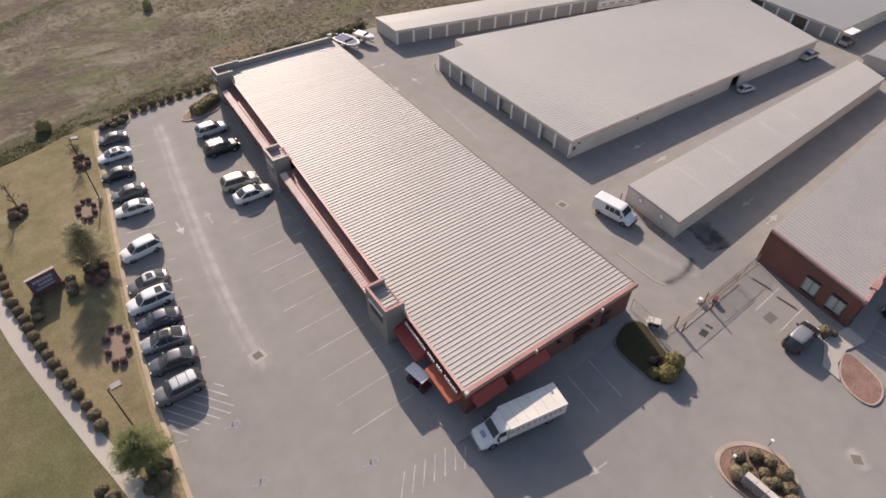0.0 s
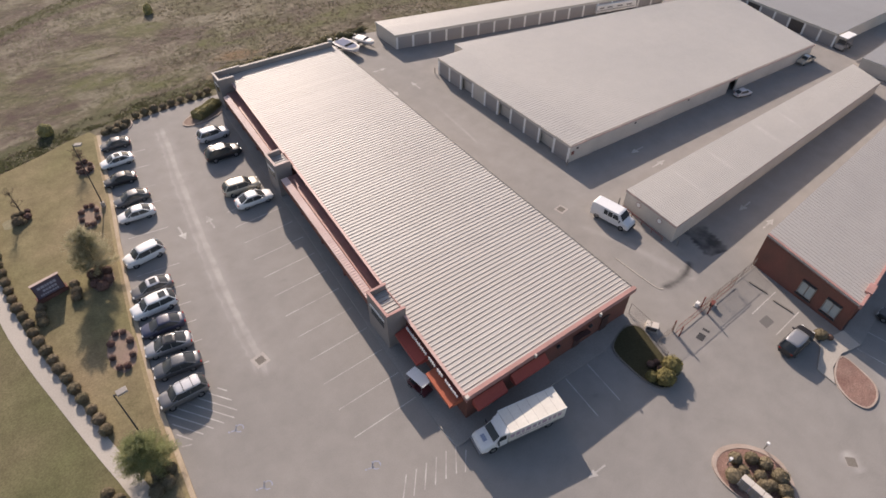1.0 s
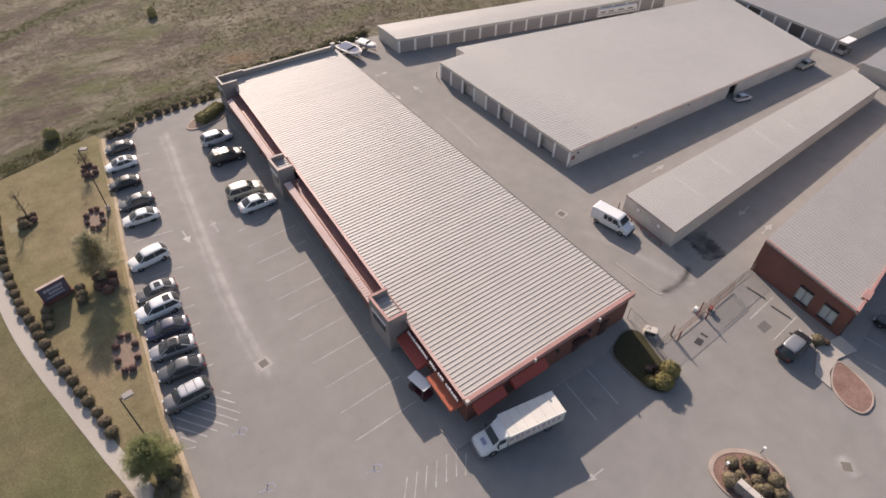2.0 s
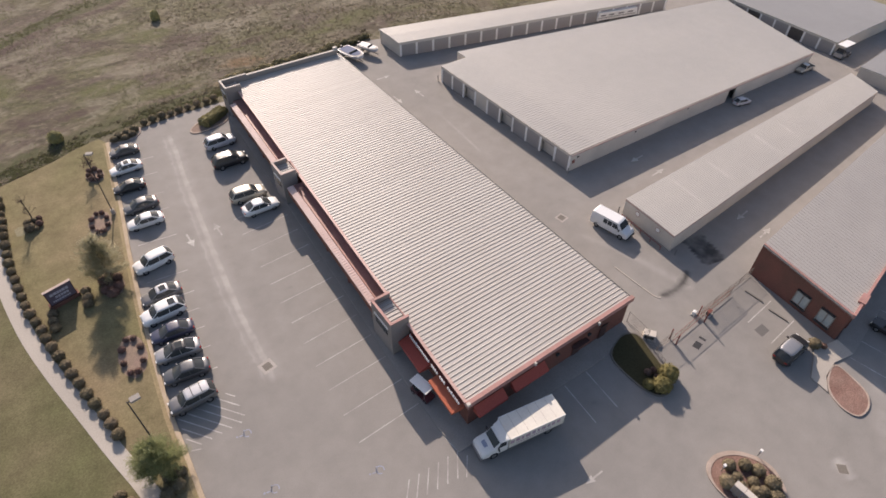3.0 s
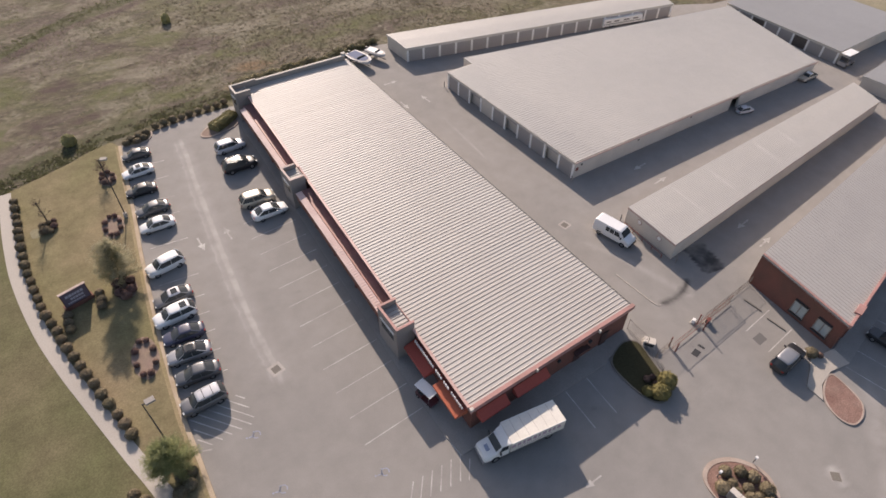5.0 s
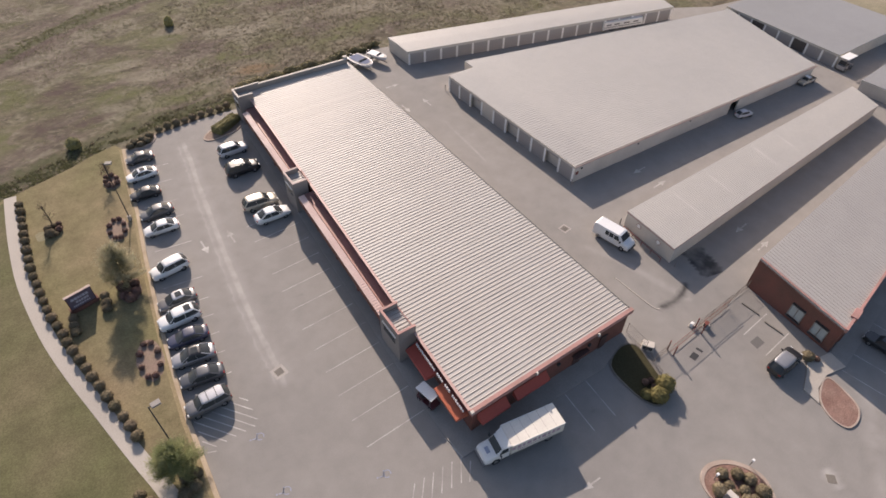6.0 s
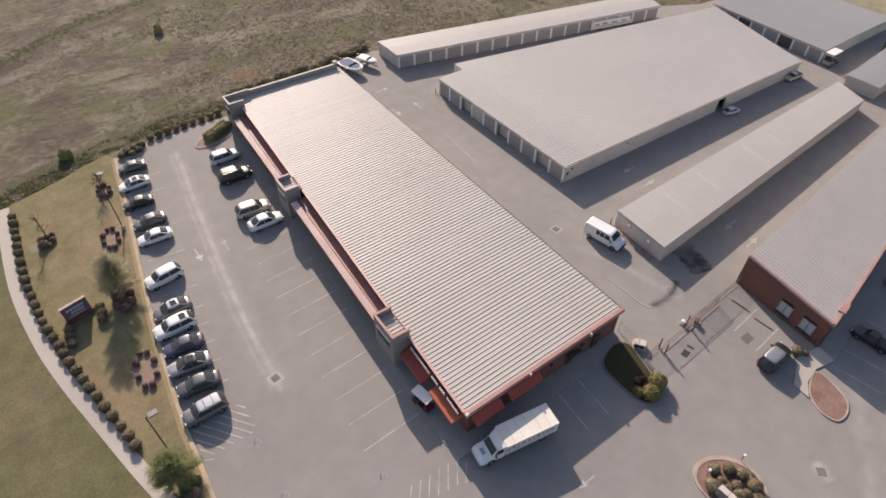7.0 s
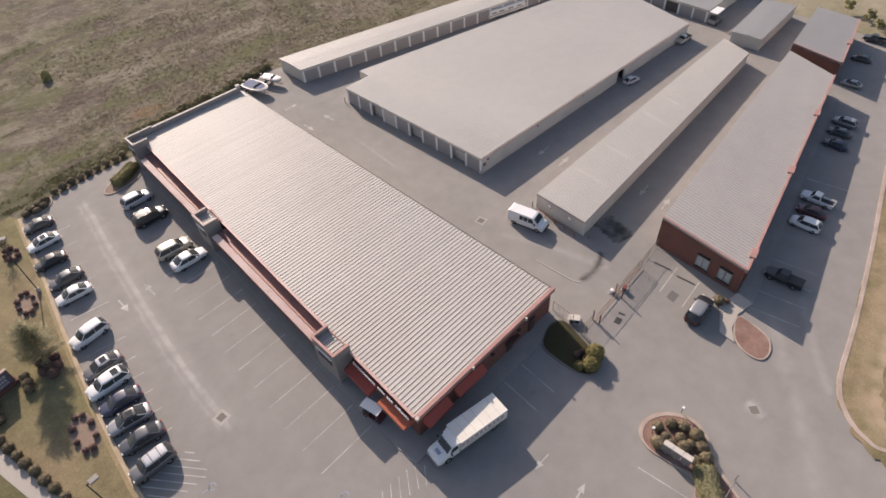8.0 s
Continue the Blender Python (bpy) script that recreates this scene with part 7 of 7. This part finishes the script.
patch([(-60, 86), (-40, 98), (-25.0, 108.9), (-18.6, 113.4), (-11.5, 117.0), (-4, 119.4), (6, 121.2)], 5.8, M_DITCH_BED, 1, "green band along the ditch in the field")
patch([(-60, 83.6), (-40, 96), (-25.2, 106.3), (-19.6, 110.0), (-12.2, 113.2), (-6.1, 115.0), (-0.9, 117.6), (10, 119.6), (24, 121.4)], 2.4, M_PATCH_BROWN, 2, "dark brown line below the ditch")
patch([(-66, 56), (-48, 63), (-33, 66.5), (-28, 67.2), (-22, 68.3), (-14, 70.0), (-4, 71.2), (6, 71.6)], 6.0, M_DITCH_BED, 3, "green growth along the edge of the lot")
BLOBS = {
    "green": (M_PATCH_GREEN, "green patch of the field", ((-34, 77, 9, 6, 30), (-29, 91, 4, 9, 0), (-14, 82, 8, 4, 10), (-6, 76, 8, 3.5, 0), (-3, 98, 7, 3.5, 0), (6, 85, 6, 3, -20), (30, 83, 13, 4, 12), (16, 110, 12, 4, 0))),
    "brown": (M_PATCH_BROWN, "mauve-brown patch of the field", ((-14.5, 99.5, 8, 3.6, 0), (-22.5, 88.5, 6, 3.6, 40), (-27, 78.5, 5.5, 2.6, 20), (2, 93, 5, 2.2, 0), (28, 100, 16, 3.5, -8), (-36, 92, 5, 5, 0), (-20, 76, 5, 1.8, 10), (13, 85, 5, 2, 0))),
    "straw": (M_PATCH_STRAW, "bleached patch of the field", ((-8, 86, 7, 3.2, -20), (-24, 102.5, 9, 2.6, 25), (12, 95, 9, 3, -15), (-12, 92, 6, 2, 0), (36, 92, 10, 3, 0))),
    "rust": (M_PATCH_RUST, "rusty patch of dry weeds behind the store", ((8, 78, 5, 2.4, -15), (3, 73, 2.5, 1.2, 0))),
}


def blob(x, y, rx, ry, turn, material, label, high):
    """A broad uneven patch of other growth that melts into the field."""
    c, s = math.cos(radians(turn)), math.sin(radians(turn))
    n = 28
    verts, fade, faces = [(x, y, high)], [1.0], []
    for r, f in ((0.45, 0.8), (0.75, 0.4), (1.0, 0.0)):
        for k in range(n):
            a = 2 * math.pi * k / n
            w = r * (1 + 0.3 * noise.noise(Vector((math.cos(a) * 1.4 + x, math.sin(a) * 1.4 + y, 0))))
            u, v = math.cos(a) * rx * w, math.sin(a) * ry * w
            verts.append((x + u * c - v * s, y + u * s + v * c, high))
            fade.append(f)
    for k in range(n):
        faces.append((0, 1 + k, 1 + (k + 1) % n))
        for r in range(2):
            o = 1 + r * n
            faces.append((o + k, o + n + k, o + n + (k + 1) % n, o + (k + 1) % n))
    me = bpy.data.meshes.new("field_patch")
    me.from_pydata(verts, [], faces)
    me.materials.append(material)
    uv = me.uv_layers.new(name="fade")
    for lp in me.loops:
        uv.data[lp.index].uv = (fade[lp.vertex_index], 0.5)
    tagged(new("field_patch", me), label, "grass", kind="structure")


height = -0.153
for material, label, spots in BLOBS.values():
    for spot in spots:
        height += 0.0008
        blob(*spot, material, label, height)
tufts("field_grass", 5000, (-60, 75, 55, 135), 5, M_TUFT, "tufts of dry straw-coloured grass in the field", 0.12, lambda x, y: (y > edge_line(x) + 0.6) * 0.8, 0.12)
tufts("weed_patches", 50000, (-50, 60, 62, 130), 16, M_WEED, "patches of green weeds in the field", 0.14, lambda x, y: (y > edge_line(x) + 1.0) * 0.6 * soft(clump(0.6 * x, 0.6 * y, 2.9), -0.2, 2.4), 0.15)
tufts("field_scrub", 9000, (-8, 75, 68, 114), 15, M_SCRUB, "low scattered scrub in the field behind the store", 0.17, lambda x, y: (y > edge_line(x) + 1.5) * 0.7 * soft(clump(x, y, 0.4), -1.4, 1.4) * soft(x, -8, 10), 0.18, 9)
tufts("straw_brush", 9000, (-4, 75, 70, 114), 17, M_TUFT, "bleached brush in the field behind the store", 0.17, lambda x, y: (y > edge_line(x) + 1.5) * 0.6 * soft(clump(x, y, 2.2), -1.2, 1.6) * soft(x, -4, 14), 0.25, 8)
tufts("ditch_weeds", 40000, (-60, 60, 80, 132), 8, M_DITCH, "band of green weeds along a ditch in the field", 0.24, lambda x, y: soft(y - ditch(x) + 0.2, 0, 1.0) * soft(4.6 + 0.9 * np.sin(x * 0.45) - soft(x, -8, 6) * 2.6 - (y - ditch(x)), 0, 1.6) * 0.5, 0.08)
tufts("ditch_brush", 14000, (-60, 60, 80, 132), 9, M_SCRUB, "dark brown brush on the ditch's bank", 0.16, lambda x, y: soft(1.1 + 0.4 * np.sin(x * 0.7) - np.abs(y - ditch(x) + 0.7), 0, 0.8) * 0.5, 0.12)
tufts("edge_grass", 80000, (-60, 33, 54, 78), 7, M_DITCH, "green weeds beyond the lawn's edge", 0.15, lambda x, y: (y > edge_line(x)) * soft(edge_line(x) + np.where(x < -24, 4.2, 2.2) + 0.7 * np.sin(x * 0.5) - y, 0, 1.4) * (0.55 + 0.3 * np.sin(x * 1.3 + y)), 0.4)
tufts("edge_weeds", 30000, (-60, 33, 54, 78), 6, M_SCRUB, "brown brush along the edge of the lawn", 0.15, lambda x, y: (y > edge_line(x)) * soft(0.7 - np.abs(y - edge_line(x) - np.where(x < -17, 2.9, 2.4) - 0.5 * np.sin(x * 0.6)), 0, 0.6) * 0.7, 0.5)
